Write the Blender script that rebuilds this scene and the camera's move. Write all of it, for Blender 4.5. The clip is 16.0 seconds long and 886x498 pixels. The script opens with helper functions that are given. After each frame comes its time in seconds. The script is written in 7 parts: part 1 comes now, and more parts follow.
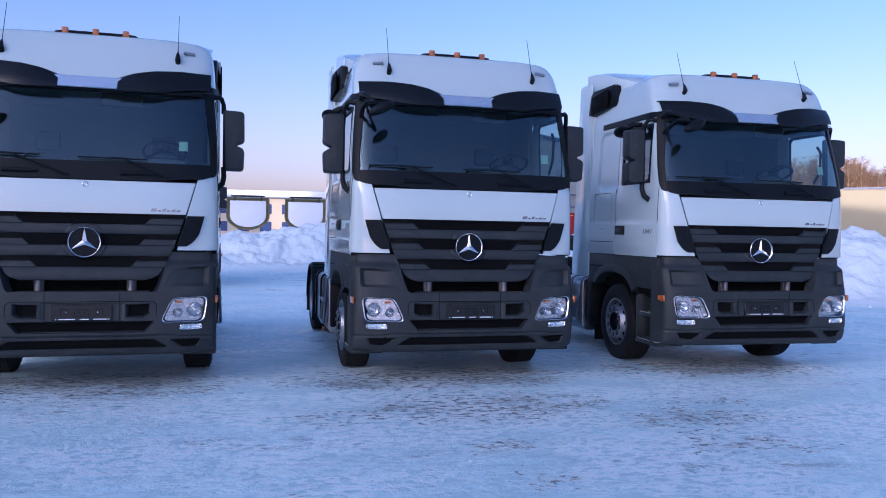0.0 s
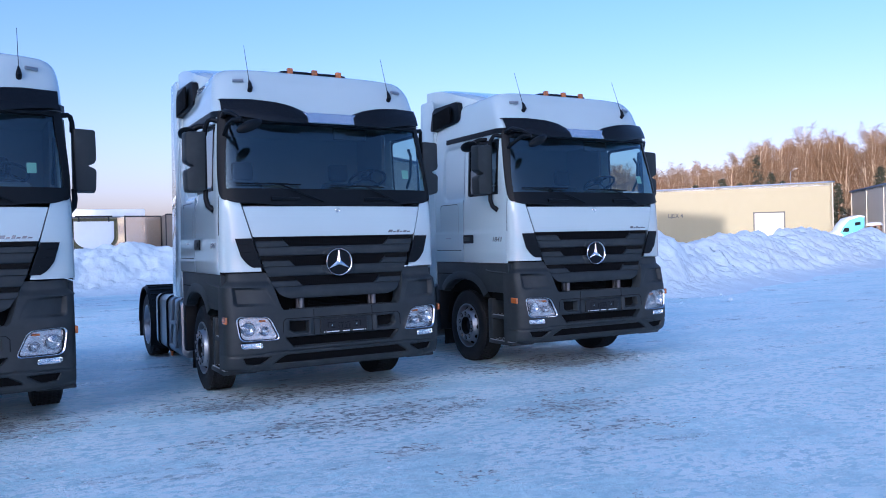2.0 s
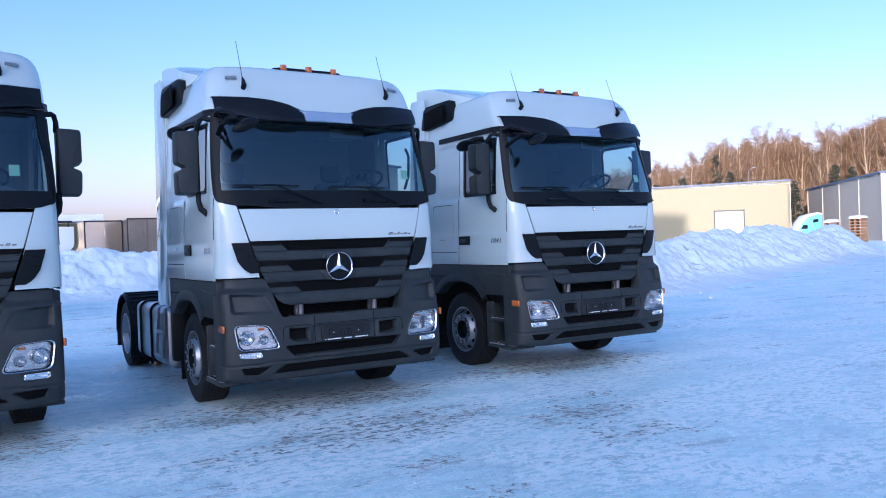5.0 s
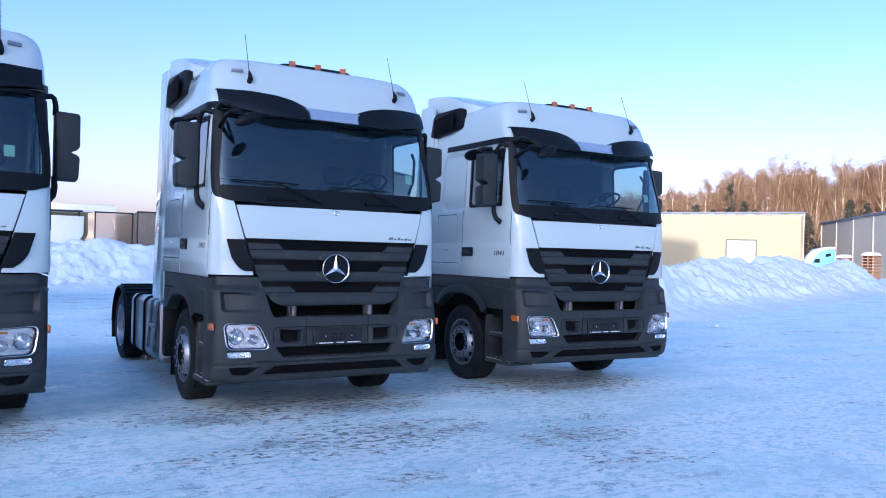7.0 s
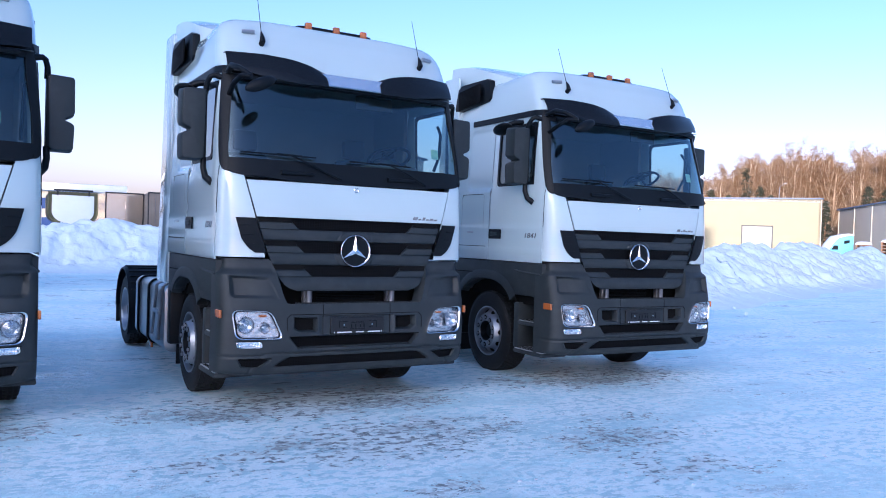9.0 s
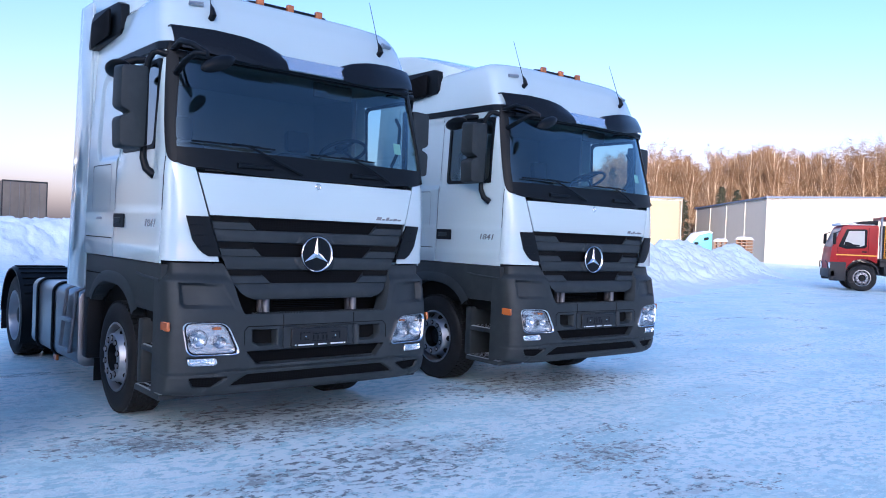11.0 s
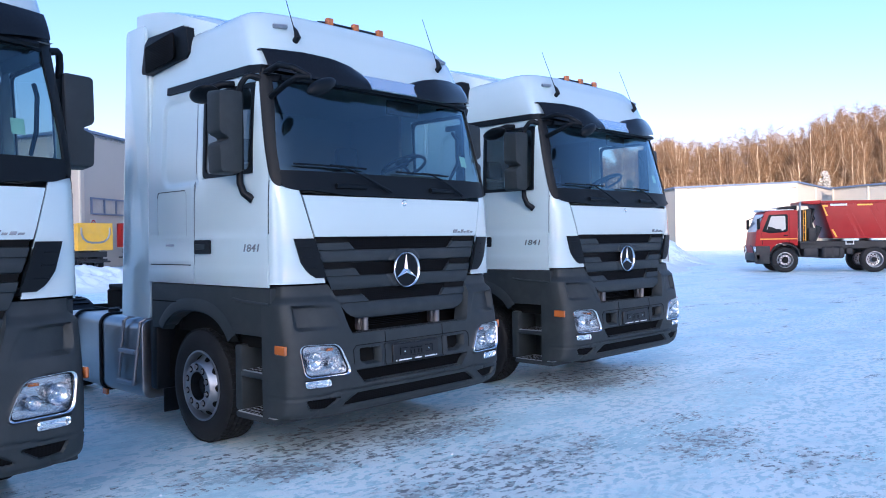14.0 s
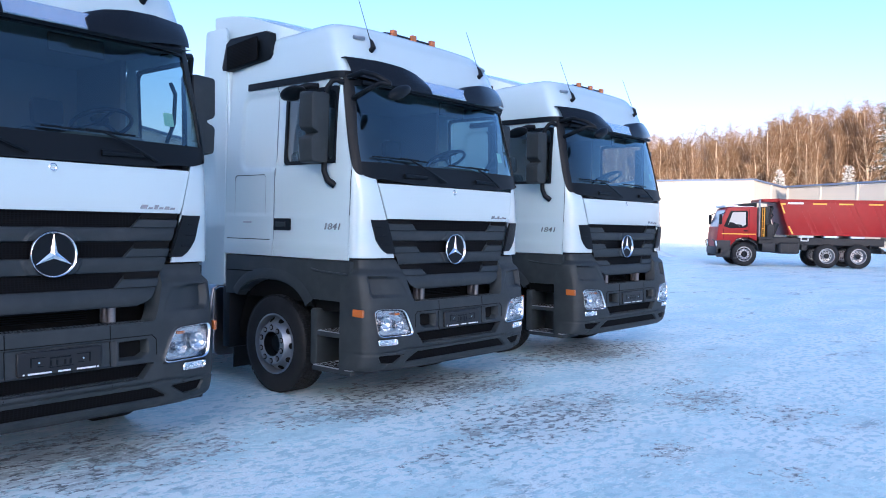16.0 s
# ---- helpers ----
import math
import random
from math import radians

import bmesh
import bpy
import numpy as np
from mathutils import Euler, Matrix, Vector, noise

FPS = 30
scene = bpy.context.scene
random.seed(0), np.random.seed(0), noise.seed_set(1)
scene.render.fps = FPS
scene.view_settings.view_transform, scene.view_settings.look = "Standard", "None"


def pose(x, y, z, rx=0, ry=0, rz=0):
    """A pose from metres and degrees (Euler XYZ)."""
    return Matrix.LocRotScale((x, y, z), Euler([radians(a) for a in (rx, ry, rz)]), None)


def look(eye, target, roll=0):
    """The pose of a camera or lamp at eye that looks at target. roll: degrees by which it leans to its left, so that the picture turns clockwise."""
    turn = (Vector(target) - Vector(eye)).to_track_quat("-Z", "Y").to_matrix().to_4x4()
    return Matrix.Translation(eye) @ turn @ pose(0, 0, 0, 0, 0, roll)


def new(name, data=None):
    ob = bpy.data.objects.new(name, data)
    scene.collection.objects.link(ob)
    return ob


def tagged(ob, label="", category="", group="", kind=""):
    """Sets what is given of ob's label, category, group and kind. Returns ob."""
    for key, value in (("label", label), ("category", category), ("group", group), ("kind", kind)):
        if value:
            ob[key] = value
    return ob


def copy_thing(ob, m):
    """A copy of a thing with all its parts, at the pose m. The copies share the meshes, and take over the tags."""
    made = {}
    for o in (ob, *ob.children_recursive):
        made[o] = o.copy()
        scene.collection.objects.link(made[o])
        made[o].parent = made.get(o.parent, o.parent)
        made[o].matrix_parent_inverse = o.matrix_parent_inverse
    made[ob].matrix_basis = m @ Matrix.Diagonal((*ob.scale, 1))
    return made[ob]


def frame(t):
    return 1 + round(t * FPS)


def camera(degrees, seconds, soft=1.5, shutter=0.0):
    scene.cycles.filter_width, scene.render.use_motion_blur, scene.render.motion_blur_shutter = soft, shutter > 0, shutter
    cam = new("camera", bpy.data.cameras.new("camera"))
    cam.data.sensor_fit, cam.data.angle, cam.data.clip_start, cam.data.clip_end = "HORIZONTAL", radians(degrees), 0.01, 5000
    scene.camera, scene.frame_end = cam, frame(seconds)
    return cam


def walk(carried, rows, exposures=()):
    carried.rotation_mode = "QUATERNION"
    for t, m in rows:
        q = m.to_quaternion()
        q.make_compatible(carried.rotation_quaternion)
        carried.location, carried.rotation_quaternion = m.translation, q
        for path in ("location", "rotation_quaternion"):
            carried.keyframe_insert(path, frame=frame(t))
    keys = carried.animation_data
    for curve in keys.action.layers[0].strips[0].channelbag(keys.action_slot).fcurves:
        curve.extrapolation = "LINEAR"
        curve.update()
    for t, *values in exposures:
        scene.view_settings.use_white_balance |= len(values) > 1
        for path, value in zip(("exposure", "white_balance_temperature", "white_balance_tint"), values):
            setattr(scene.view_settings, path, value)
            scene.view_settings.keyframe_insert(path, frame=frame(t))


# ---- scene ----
cam = camera(58.5, 16.0, soft=1.0)
PATH = [
    (0, (0.199, 0.036, 1.606), (0.634, 1.988, 1.559), 1.0),
    (0.5, (0.022, 0.051, 1.585), (0.547, 1.979, 1.52), 1.4),
    (1, (-0.148, 0.095, 1.616), (0.563, 1.963, 1.573), -0.4),
    (1.5, (-0.422, 0.07, 1.617), (0.428, 1.88, 1.604), -0.9),
    (2, (-0.646, 0.06, 1.636), (0.274, 1.835, 1.615), -1.3),
    (2.5, (-0.711, 0.086, 1.632), (0.287, 1.819, 1.609), -0.8),
    (3, (-0.727, 0.149, 1.619), (0.262, 1.887, 1.567), -0.4),
    (3.5, (-0.705, 0.287, 1.611), (0.252, 2.044, 1.57), -1.4),
    (4, (-0.726, 0.393, 1.622), (0.274, 2.123, 1.526), -0.1),
    (4.5, (-0.819, 0.487, 1.637), (0.141, 2.239, 1.552), -0.7),
    (5, (-0.898, 0.53, 1.654), (0.106, 2.259, 1.634), -2.0),
    (5.2, (-0.906, 0.532, 1.656), (0.106, 2.257, 1.666), -1.7),
    (7.3, (-0.673, 0.722, 1.607), (0.311, 2.464, 1.607), 1.7),
    (7.5, (-0.652, 0.796, 1.599), (0.335, 2.535, 1.588), 1.8),
    (8, (-0.636, 0.999, 1.59), (0.307, 2.762, 1.554), 1.2),
    (8.5, (-0.562, 1.192, 1.597), (0.378, 2.957, 1.548), 0.8),
    (9, (-0.511, 1.372, 1.593), (0.449, 3.126, 1.562), 1.9),
    (9.5, (-0.62, 1.6, 1.599), (0.369, 3.338, 1.578), 2.0),
    (10, (-0.744, 1.809, 1.616), (0.308, 3.509, 1.592), -0.1),
    (10.2, (-0.77, 1.904, 1.614), (0.324, 3.578, 1.587), 0.5),
    (12.3, (-1.313, 2.987, 1.693), (-0.007, 4.501, 1.665), 1.7),
    (12.5, (-1.362, 3.056, 1.695), (-0.067, 4.58, 1.683), 1.3),
    (13, (-1.603, 3.222, 1.69), (-0.255, 4.699, 1.716), 0.3),
    (13.5, (-1.885, 3.284, 1.696), (-0.515, 4.742, 1.715), 0.3),
    (14, (-2.184, 3.195, 1.68), (-0.783, 4.621, 1.657), -0.8),
    (14.5, (-2.539, 3.139, 1.688), (-1.057, 4.483, 1.689), -0.7),
    (15, (-2.91, 3.138, 1.669), (-1.373, 4.417, 1.639), -1.3),
    (15.5, (-3.269, 3.012, 1.649), (-1.758, 4.321, 1.591), 0.3),
    (16, (-3.587, 2.976, 1.672), (-2.113, 4.327, 1.611), 1.1),
]
walk(cam, [(t, look(eye, target, roll)) for t, eye, target, roll in PATH], exposures=[(0, 0.33, 4840, 28), (1.5, 0.39, 4680, 20), (3, 0.53, 4690, 17), (4, 0.56, 4690, 17), (5.2, 0.60, 4710, 17), (8, 0.77, 4800, 18), (13, 0.83, 4920, 16), (16, 0.90, 4970, 14)])

# ---- world, sun and exposure ----
SUN_FROM = Vector((-0.76, -0.635, 0.0)).normalized()
SUN_ELEV = radians(7.0)
world = bpy.data.worlds.new("winter_sky")
scene.world = world
world.use_nodes = True
wt = world.node_tree
sky = wt.nodes.new("ShaderNodeTexSky")
sky.sky_type = "NISHITA"
sky.sun_disc = False
sky.sun_elevation = radians(20.0)
sky.sun_rotation = math.atan2(SUN_FROM.x, SUN_FROM.y)
sky.air_density, sky.dust_density, sky.ozone_density = 1.0, 2.4, 1.3
wt.nodes["Background"].inputs[1].default_value = 0.15
# frost haze warms the sky towards the horizon, all the way round
coord, part_z, low, warm = (wt.nodes.new(k) for k in ("ShaderNodeTexCoord", "ShaderNodeSeparateXYZ", "ShaderNodeMapRange", "ShaderNodeMix"))
low.interpolation_type = "SMOOTHERSTEP"
for i, v in enumerate((-0.02, 0.36, 1.0, 0.0)):
    low.inputs[i + 1].default_value = v
warm.data_type, warm.blend_type = "RGBA", "MULTIPLY"
warm.inputs["B"].default_value = (1.42, 1.03, 0.98, 1)
wt.links.new(coord.outputs["Generated"], part_z.inputs[0])
wt.links.new(part_z.outputs["Z"], low.inputs[0])
wt.links.new(low.outputs[0], warm.inputs["Factor"])
wt.links.new(sky.outputs[0], warm.inputs["A"])
wt.links.new(warm.outputs["Result"], wt.nodes["Background"].inputs[0])
sun = new("sun", bpy.data.lights.new("sun", "SUN"))
sun.data.energy, sun.data.angle, sun.data.color = 4.0, radians(0.4), (1.0, 0.74, 0.46)
sun.matrix_world = look(SUN_FROM * 100 + Vector((0, 0, 100 * math.tan(SUN_ELEV))), (0, 0, 0))


# ---- materials ----
def material(name, color, rough=0.5, metal=0.0, coat=0.0, vary=0.0, scale=8.0, bump=0.0, bump_scale=60.0, dirt=None, dirt_amount=0.0, island=False, spec=0.5, bump_depth_=0.01):
    """Principled surface with colour variation at two scales, a dirt film and fine relief."""
    m = bpy.data.materials.new(name)
    m.use_nodes = True
    nt = m.node_tree
    b = nt.nodes["Principled BSDF"]
    b.inputs["Base Color"].default_value = (*color, 1)
    b.inputs["Roughness"].default_value = rough
    b.inputs["Metallic"].default_value = metal
    b.inputs["Coat Weight"].default_value = coat
    b.inputs["Coat Roughness"].default_value = 0.06
    b.inputs["Specular IOR Level"].default_value = spec
    tc = nt.nodes.new("ShaderNodeTexCoord")
    if vary or dirt_amount or island:
        n1 = nt.nodes.new("ShaderNodeTexNoise")
        n1.inputs["Scale"].default_value, n1.inputs["Detail"].default_value = scale, 6
        nt.links.new(tc.outputs["Object"], n1.inputs["Vector"])
        mix = nt.nodes.new("ShaderNodeMix")
        mix.data_type = "RGBA"
        mix.inputs["A"].default_value = (*[c * (1 - vary) for c in color], 1)
        mix.inputs["B"].default_value = (*[min(1, c * (1 + vary)) for c in color], 1)
        if island:
            g = nt.nodes.new("ShaderNodeNewGeometry")
            nt.links.new(g.outputs["Random Per Island"], mix.inputs["Factor"])
        else:
            nt.links.new(n1.outputs[0], mix.inputs["Factor"])
        last = mix.outputs["Result"]
        if dirt_amount:
            n2 = nt.nodes.new("ShaderNodeTexNoise")
            n2.inputs["Scale"].default_value, n2.inputs["Detail"].default_value = scale * 0.4, 8
            nt.links.new(tc.outputs["Object"], n2.inputs["Vector"])
            r = nt.nodes.new("ShaderNodeMapRange")
            r.inputs[1].default_value, r.inputs[2].default_value = 0.45, 0.75
            r.inputs[3].default_value, r.inputs[4].default_value = 0.0, dirt_amount
            nt.links.new(n2.outputs[0], r.inputs[0])
            m2 = nt.nodes.new("ShaderNodeMix")
            m2.data_type = "RGBA"
            nt.links.new(r.outputs[0], m2.inputs["Factor"])
            nt.links.new(last, m2.inputs["A"])
            m2.inputs["B"].default_value = (*dirt, 1)
            last = m2.outputs["Result"]
            rr = nt.nodes.new("ShaderNodeMapRange")
            rr.inputs[3].default_value, rr.inputs[4].default_value = rough, min(1, rough + 0.25)
            nt.links.new(r.outputs[0], rr.inputs[0])
            nt.links.new(rr.outputs[0], b.inputs["Roughness"])
        nt.links.new(last, b.inputs["Base Color"])
    if bump:
        n3 = nt.nodes.new("ShaderNodeTexNoise")
        n3.inputs["Scale"].default_value, n3.inputs["Detail"].default_value = bump_scale, 4
        nt.links.new(tc.outputs["Object"], n3.inputs["Vector"])
        bp = nt.nodes.new("ShaderNodeBump")
        bp.inputs["Strength"].default_value, bp.inputs["Distance"].default_value = bump, bump_depth_
        nt.links.new(n3.outputs[0], bp.inputs["Height"])
        nt.links.new(bp.outputs[0], b.inputs["Normal"])
    return m


def glass(name, tint, ior=1.45, rough=0.0, sheen=(1, 1, 1)):
    """A thin pane: tinted see-through with a Fresnel gloss."""
    m = bpy.data.materials.new(name)
    m.use_nodes = True
    nt = m.node_tree
    nt.nodes.remove(nt.nodes["Principled BSDF"])
    tr, gl = nt.nodes.new("ShaderNodeBsdfTransparent"), nt.nodes.new("ShaderNodeBsdfGlossy")
    tr.inputs[0].default_value = (*tint, 1)
    gl.inputs["Roughness"].default_value = rough
    gl.inputs[0].default_value = (*sheen, 1)
    lw, pw, ad, mx = (nt.nodes.new(k) for k in ("ShaderNodeLayerWeight", "ShaderNodeMath", "ShaderNodeMath", "ShaderNodeMixShader"))
    pw.operation, ad.operation = "POWER", "MULTIPLY_ADD"
    pw.inputs[1].default_value = 2.7
    f0 = ((ior - 1) / (ior + 1)) ** 2
    ad.inputs[1].default_value, ad.inputs[2].default_value = 0.8, f0
    nt.links.new(lw.outputs["Facing"], pw.inputs[0])
    nt.links.new(pw.outputs[0], ad.inputs[0])
    nt.links.new(ad.outputs[0], mx.inputs[0])
    nt.links.new(tr.outputs[0], mx.inputs[1])
    nt.links.new(gl.outputs[0], mx.inputs[2])
    nt.links.new(mx.outputs[0], nt.nodes["Material Output"].inputs[0])
    return m


def honeycomb(name):
    """Black moulded mesh: dark holes between thin ribs."""
    m = material(name, (0.012, 0.012, 0.013), 0.75, spec=0.08)
    nt = m.node_tree
    tc = nt.nodes.new("ShaderNodeTexCoord")
    mp = nt.nodes.new("ShaderNodeMapping")
    mp.inputs["Scale"].default_value = (42, 1, 70)
    v = nt.nodes.new("ShaderNodeTexVoronoi")
    v.feature = "DISTANCE_TO_EDGE"
    v.inputs["Randomness"].default_value = 0.0
    v.inputs["Scale"].default_value = 1.0
    r = nt.nodes.new("ShaderNodeValToRGB")
    r.color_ramp.elements[0].position, r.color_ramp.elements[0].color = 0.12, (0.006, 0.006, 0.007, 1)
    r.color_ramp.elements[1].position, r.color_ramp.elements[1].color = 0.22, (0.002, 0.002, 0.002, 1)
    bp = nt.nodes.new("ShaderNodeBump")
    bp.inputs["Strength"].default_value, bp.inputs["Distance"].default_value, bp.invert = 0.3, 0.003, True
    nt.links.new(tc.outputs["Object"], mp.inputs[0])
    nt.links.new(mp.outputs[0], v.inputs["Vector"])
    nt.links.new(v.outputs["Distance"], r.inputs[0])
    nt.links.new(v.outputs["Distance"], bp.inputs["Height"])
    nt.links.new(r.outputs[0], nt.nodes["Principled BSDF"].inputs["Base Color"])
    nt.links.new(bp.outputs[0], nt.nodes["Principled BSDF"].inputs["Normal"])
    return m


WHITE = material("white_cab_paint", (0.51, 0.615, 0.638), 0.14, coat=1.0, vary=0.02, scale=2, dirt=(0.55, 0.53, 0.5), dirt_amount=0.10)
GREY = material("grey_moulded_plastic", (0.0208, 0.0268, 0.0297), 0.55, spec=0.4, vary=0.10, scale=14, bump=0.12, bump_scale=220, dirt=(0.085, 0.086, 0.088), dirt_amount=0.25)
BLACK = material("black_plastic", (0.0050, 0.0070, 0.0095), 0.45, spec=0.18, vary=0.15, scale=20, bump=0.08, bump_scale=200)
VISOR = material("smoked_visor", (0.007, 0.008, 0.010), 0.16, spec=0.28)
DARK = material("dark_underbody", (0.008, 0.008, 0.008), 0.85, spec=0.1, vary=0.3, scale=10)
MESH = honeycomb("black_grille_mesh")
CHROME = material("chrome", (0.82, 0.83, 0.85), 0.08, metal=1.0)
SILVER = material("silver_paint", (0.86, 0.90, 0.94), 0.25, metal=0.85)
STEEL = material("wheel_steel", (0.33, 0.355, 0.39), 0.38, metal=0.8, vary=0.10, scale=10, dirt=(0.25, 0.24, 0.22), dirt_amount=0.35)
ALU = material("brushed_aluminium", (0.33, 0.35, 0.37), 0.3, metal=1.0, vary=0.12, scale=5, bump=0.05, bump_scale=80, dirt=(0.3, 0.28, 0.26), dirt_amount=0.4)
RUBBER = material("tyre_rubber", (0.0095, 0.010, 0.011), 0.7, spec=0.3, vary=0.3, scale=9, bump=0.2, bump_scale=90, dirt=(0.04, 0.042, 0.046), dirt_amount=0.35)
INNER = material("dark_cab_trim", (0.030, 0.031, 0.034), 0.7, vary=0.15, scale=6)
FABRIC = material("seat_fabric", (0.045, 0.047, 0.053), 0.9, vary=0.2, scale=30, bump=0.2, bump_scale=300)
DASH = material("grey_dashboard_skin", (0.105, 0.112, 0.118), 0.75, vary=0.12, scale=9, bump=0.1, bump_scale=200)
LINER = material("pale_cab_headliner", (0.26, 0.26, 0.26), 0.85, vary=0.08, scale=6)
AMBER = material("amber_plastic", (0.44, 0.13, 0.03), 0.2, coat=0.4, spec=0.6)
RED = material("red_lens", (0.5, 0.01, 0.01), 0.2)
PLATE = material("plate_holder", (0.007, 0.007, 0.008), 0.4)
SEAM = material("shadowed_panel_gap", (0.16, 0.18, 0.20), 0.6)
INK = material("white_print", (0.75, 0.75, 0.75), 0.5)
NUMBER = material("grey_chrome_lettering", (0.40, 0.41, 0.43), 0.25, metal=0.7)
STICKER = material("pale_green_sticker", (0.55, 0.72, 0.50), 0.6)
GLASS = glass("windscreen_glass", (0.54, 0.68, 0.70), 1.84, sheen=(0.68, 0.86, 1.0))
SIDEGLASS = glass("side_window_glass", (0.66, 0.76, 0.78), 1.85)
LENS = glass("clear_lens", (0.93, 0.95, 0.96), 1.35)
MIRRORGLASS = material("mirror_glass", (0.9, 0.9, 0.9), 0.02, metal=1.0)
BOWL = material("lamp_bowl", (0.62, 0.64, 0.67), 0.16, metal=1.0, bump=0.3, bump_scale=40)
HEADGLASS = material("fluted_lamp_reflector", (0.58, 0.59, 0.61), 0.25, metal=1.0, bump=0.8, bump_scale=26)
TREAD = material("worn_step_tread", (0.46, 0.47, 0.48), 0.45, metal=0.3, vary=0.15, scale=20)
BRACKET = material("dull_steel", (0.25, 0.25, 0.26), 0.45, metal=0.6, vary=0.2, scale=10)


# ---- mesh tools ----
def finish(bm, material_, angle=38.0):
    me = bpy.data.meshes.new("m")
    bm.normal_update()
    bm.to_mesh(me)
    bm.free()
    me.materials.append(material_)
    me.shade_smooth()
    me.set_sharp_from_angle(angle=radians(angle))
    return me


def part(name, bm, material_, parent, label="", angle=38.0):
    """One mesh object under a thing or under a part."""
    ob = new(name, finish(bm, material_, angle))
    ob.parent = parent
    if label:
        tagged(ob, label)
    return ob


def thing(name, label, category, group="", kind=""):
    return tagged(new(name), label, category, group, kind)


def solid(name, bm, material_, label, category, group="", kind="", angle=38.0):
    return tagged(new(name, finish(bm, material_, angle)), label, category, group, kind)


def box(bm, lo, hi, bevel=0.0, seg=1, m=None):
    c = bmesh.ops.create_cube(bm, size=1.0)
    vs = c["verts"]
    for v in vs:
        v.co = Vector([lo[i] + (v.co[i] + 0.5) * (hi[i] - lo[i]) for i in range(3)])
    if bevel:
        es = list({e for v in vs for e in v.link_edges})
        r = bmesh.ops.bevel(bm, geom=es, offset=bevel, segments=seg, affect="EDGES", profile=0.5)
        vs = list({v for f in r["faces"] for v in f.verts} | {v for v in vs if v.is_valid})
    if m is not None:
        bmesh.ops.transform(bm, matrix=m, verts=vs)
    return vs


def ring_frame(d):
    d = d.normalized()
    a = d.cross(Vector((0, 0, 1)))
    if a.length < 1e-3:
        a = d.cross(Vector((0, 1, 0)))
    a.normalize()
    return a, d.cross(a)


def tube(bm, pts, r, seg=8, cap=True):
    """A round bar along points; r may be one radius or one for each point."""
    pts = [Vector(p) for p in pts]
    rs = r if isinstance(r, (list, tuple)) else [r] * len(pts)
    rings, ref = [], None
    for i, p in enumerate(pts):
        d = (pts[min(i + 1, len(pts) - 1)] - pts[max(i - 1, 0)]).normalized()
        if ref is None:
            ref = ring_frame(d)[0]
        a = (ref - d * ref.dot(d)).normalized()
        ref = a
        b = d.cross(a)
        rings.append([bm.verts.new(p + rs[i] * (a * math.cos(2 * math.pi * k / seg) + b * math.sin(2 * math.pi * k / seg))) for k in range(seg)])
    for u, v in zip(rings, rings[1:]):
        for k in range(seg):
            bm.faces.new((u[k], u[(k + 1) % seg], v[(k + 1) % seg], v[k]))
    if cap:
        bm.faces.new(rings[0][::-1])
        bm.faces.new(rings[-1])


def grid(bm, fn, us, vs, flip=False):
    rows = [[bm.verts.new(fn(u, v)) for u in us] for v in vs]
    for a, b in zip(rows, rows[1:]):
        for i in range(len(us) - 1):
            q = (a[i], a[i + 1], b[i + 1], b[i])
            bm.faces.new(q[::-1] if flip else q)
    return rows


def thicken(bm, t):
    bmesh.ops.recalc_face_normals(bm, faces=bm.faces[:])
    bmesh.ops.solidify(bm, geom=bm.faces[:], thickness=t)


def prism(bm, poly, axis, a0, a1, bevel=0.0):
    """A flat outline, extruded along an axis: x takes (y, z), y takes (x, z), z takes (x, y)."""
    def at(p, a):
        return {"x": (a, p[0], p[1]), "y": (p[0], a, p[1]), "z": (p[0], p[1], a)}[axis]
    lo, hi = [bm.verts.new(at(p, a0)) for p in poly], [bm.verts.new(at(p, a1)) for p in poly]
    fs = [bm.faces.new(lo), bm.faces.new(hi[::-1])]
    n = len(poly)
    for i in range(n):
        fs.append(bm.faces.new((lo[i], hi[i], hi[(i + 1) % n], lo[(i + 1) % n])))
    bmesh.ops.recalc_face_normals(bm, faces=fs)
    if bevel:
        es = [e for e in fs[0].edges] + [e for e in fs[1].edges]
        bmesh.ops.bevel(bm, geom=es, offset=bevel, segments=2, affect="EDGES", profile=0.5)


def lathe(bm, profile, seg=40, closed=False):
    """A turned form round the x axis: profile rows of (x, radius)."""
    rings = []
    for x, r in profile:
        rings.append([bm.verts.new((x, r * math.cos(2 * math.pi * k / seg), r * math.sin(2 * math.pi * k / seg))) for k in range(seg)])
    pairs = list(zip(rings, rings[1:])) + ([(rings[-1], rings[0])] if closed else [])
    for a, b in pairs:
        for k in range(seg):
            bm.faces.new((a[k], a[(k + 1) % seg], b[(k + 1) % seg], b[k]))
    return rings


def rounded(cx, cz, hx, hz, r, seg=5, slant=0.0):
    """A rounded rectangle, as points; slant shifts the top sideways."""
    pts = []
    for sx, sz, a0 in ((1, 1, 0), (-1, 1, 90), (-1, -1, 180), (1, -1, 270)):
        for k in range(seg + 1):
            a = radians(a0 + 90 * k / seg)
            x, z = sx * (hx - r) + r * math.cos(a), sz * (hz - r) + r * math.sin(a)
            pts.append((cx + x + slant * z / hz, cz + z))
    return pts


def lerp(table, z):
    if z <= table[0][0]:
        return table[0][1]
    for (z0, a), (z1, b) in zip(table, table[1:]):
        if z <= z1:
            return a + (b - a) * (z - z0) / (z1 - z0)
    return table[-1][1]


def smooth(a, b, x):
    t = min(1.0, max(0.0, (x - a) / (b - a)))
    return t * t * (3 - 2 * t)


def steps(a, b, n):
    return [a + (b - a) * i / n for i in range(n + 1)]


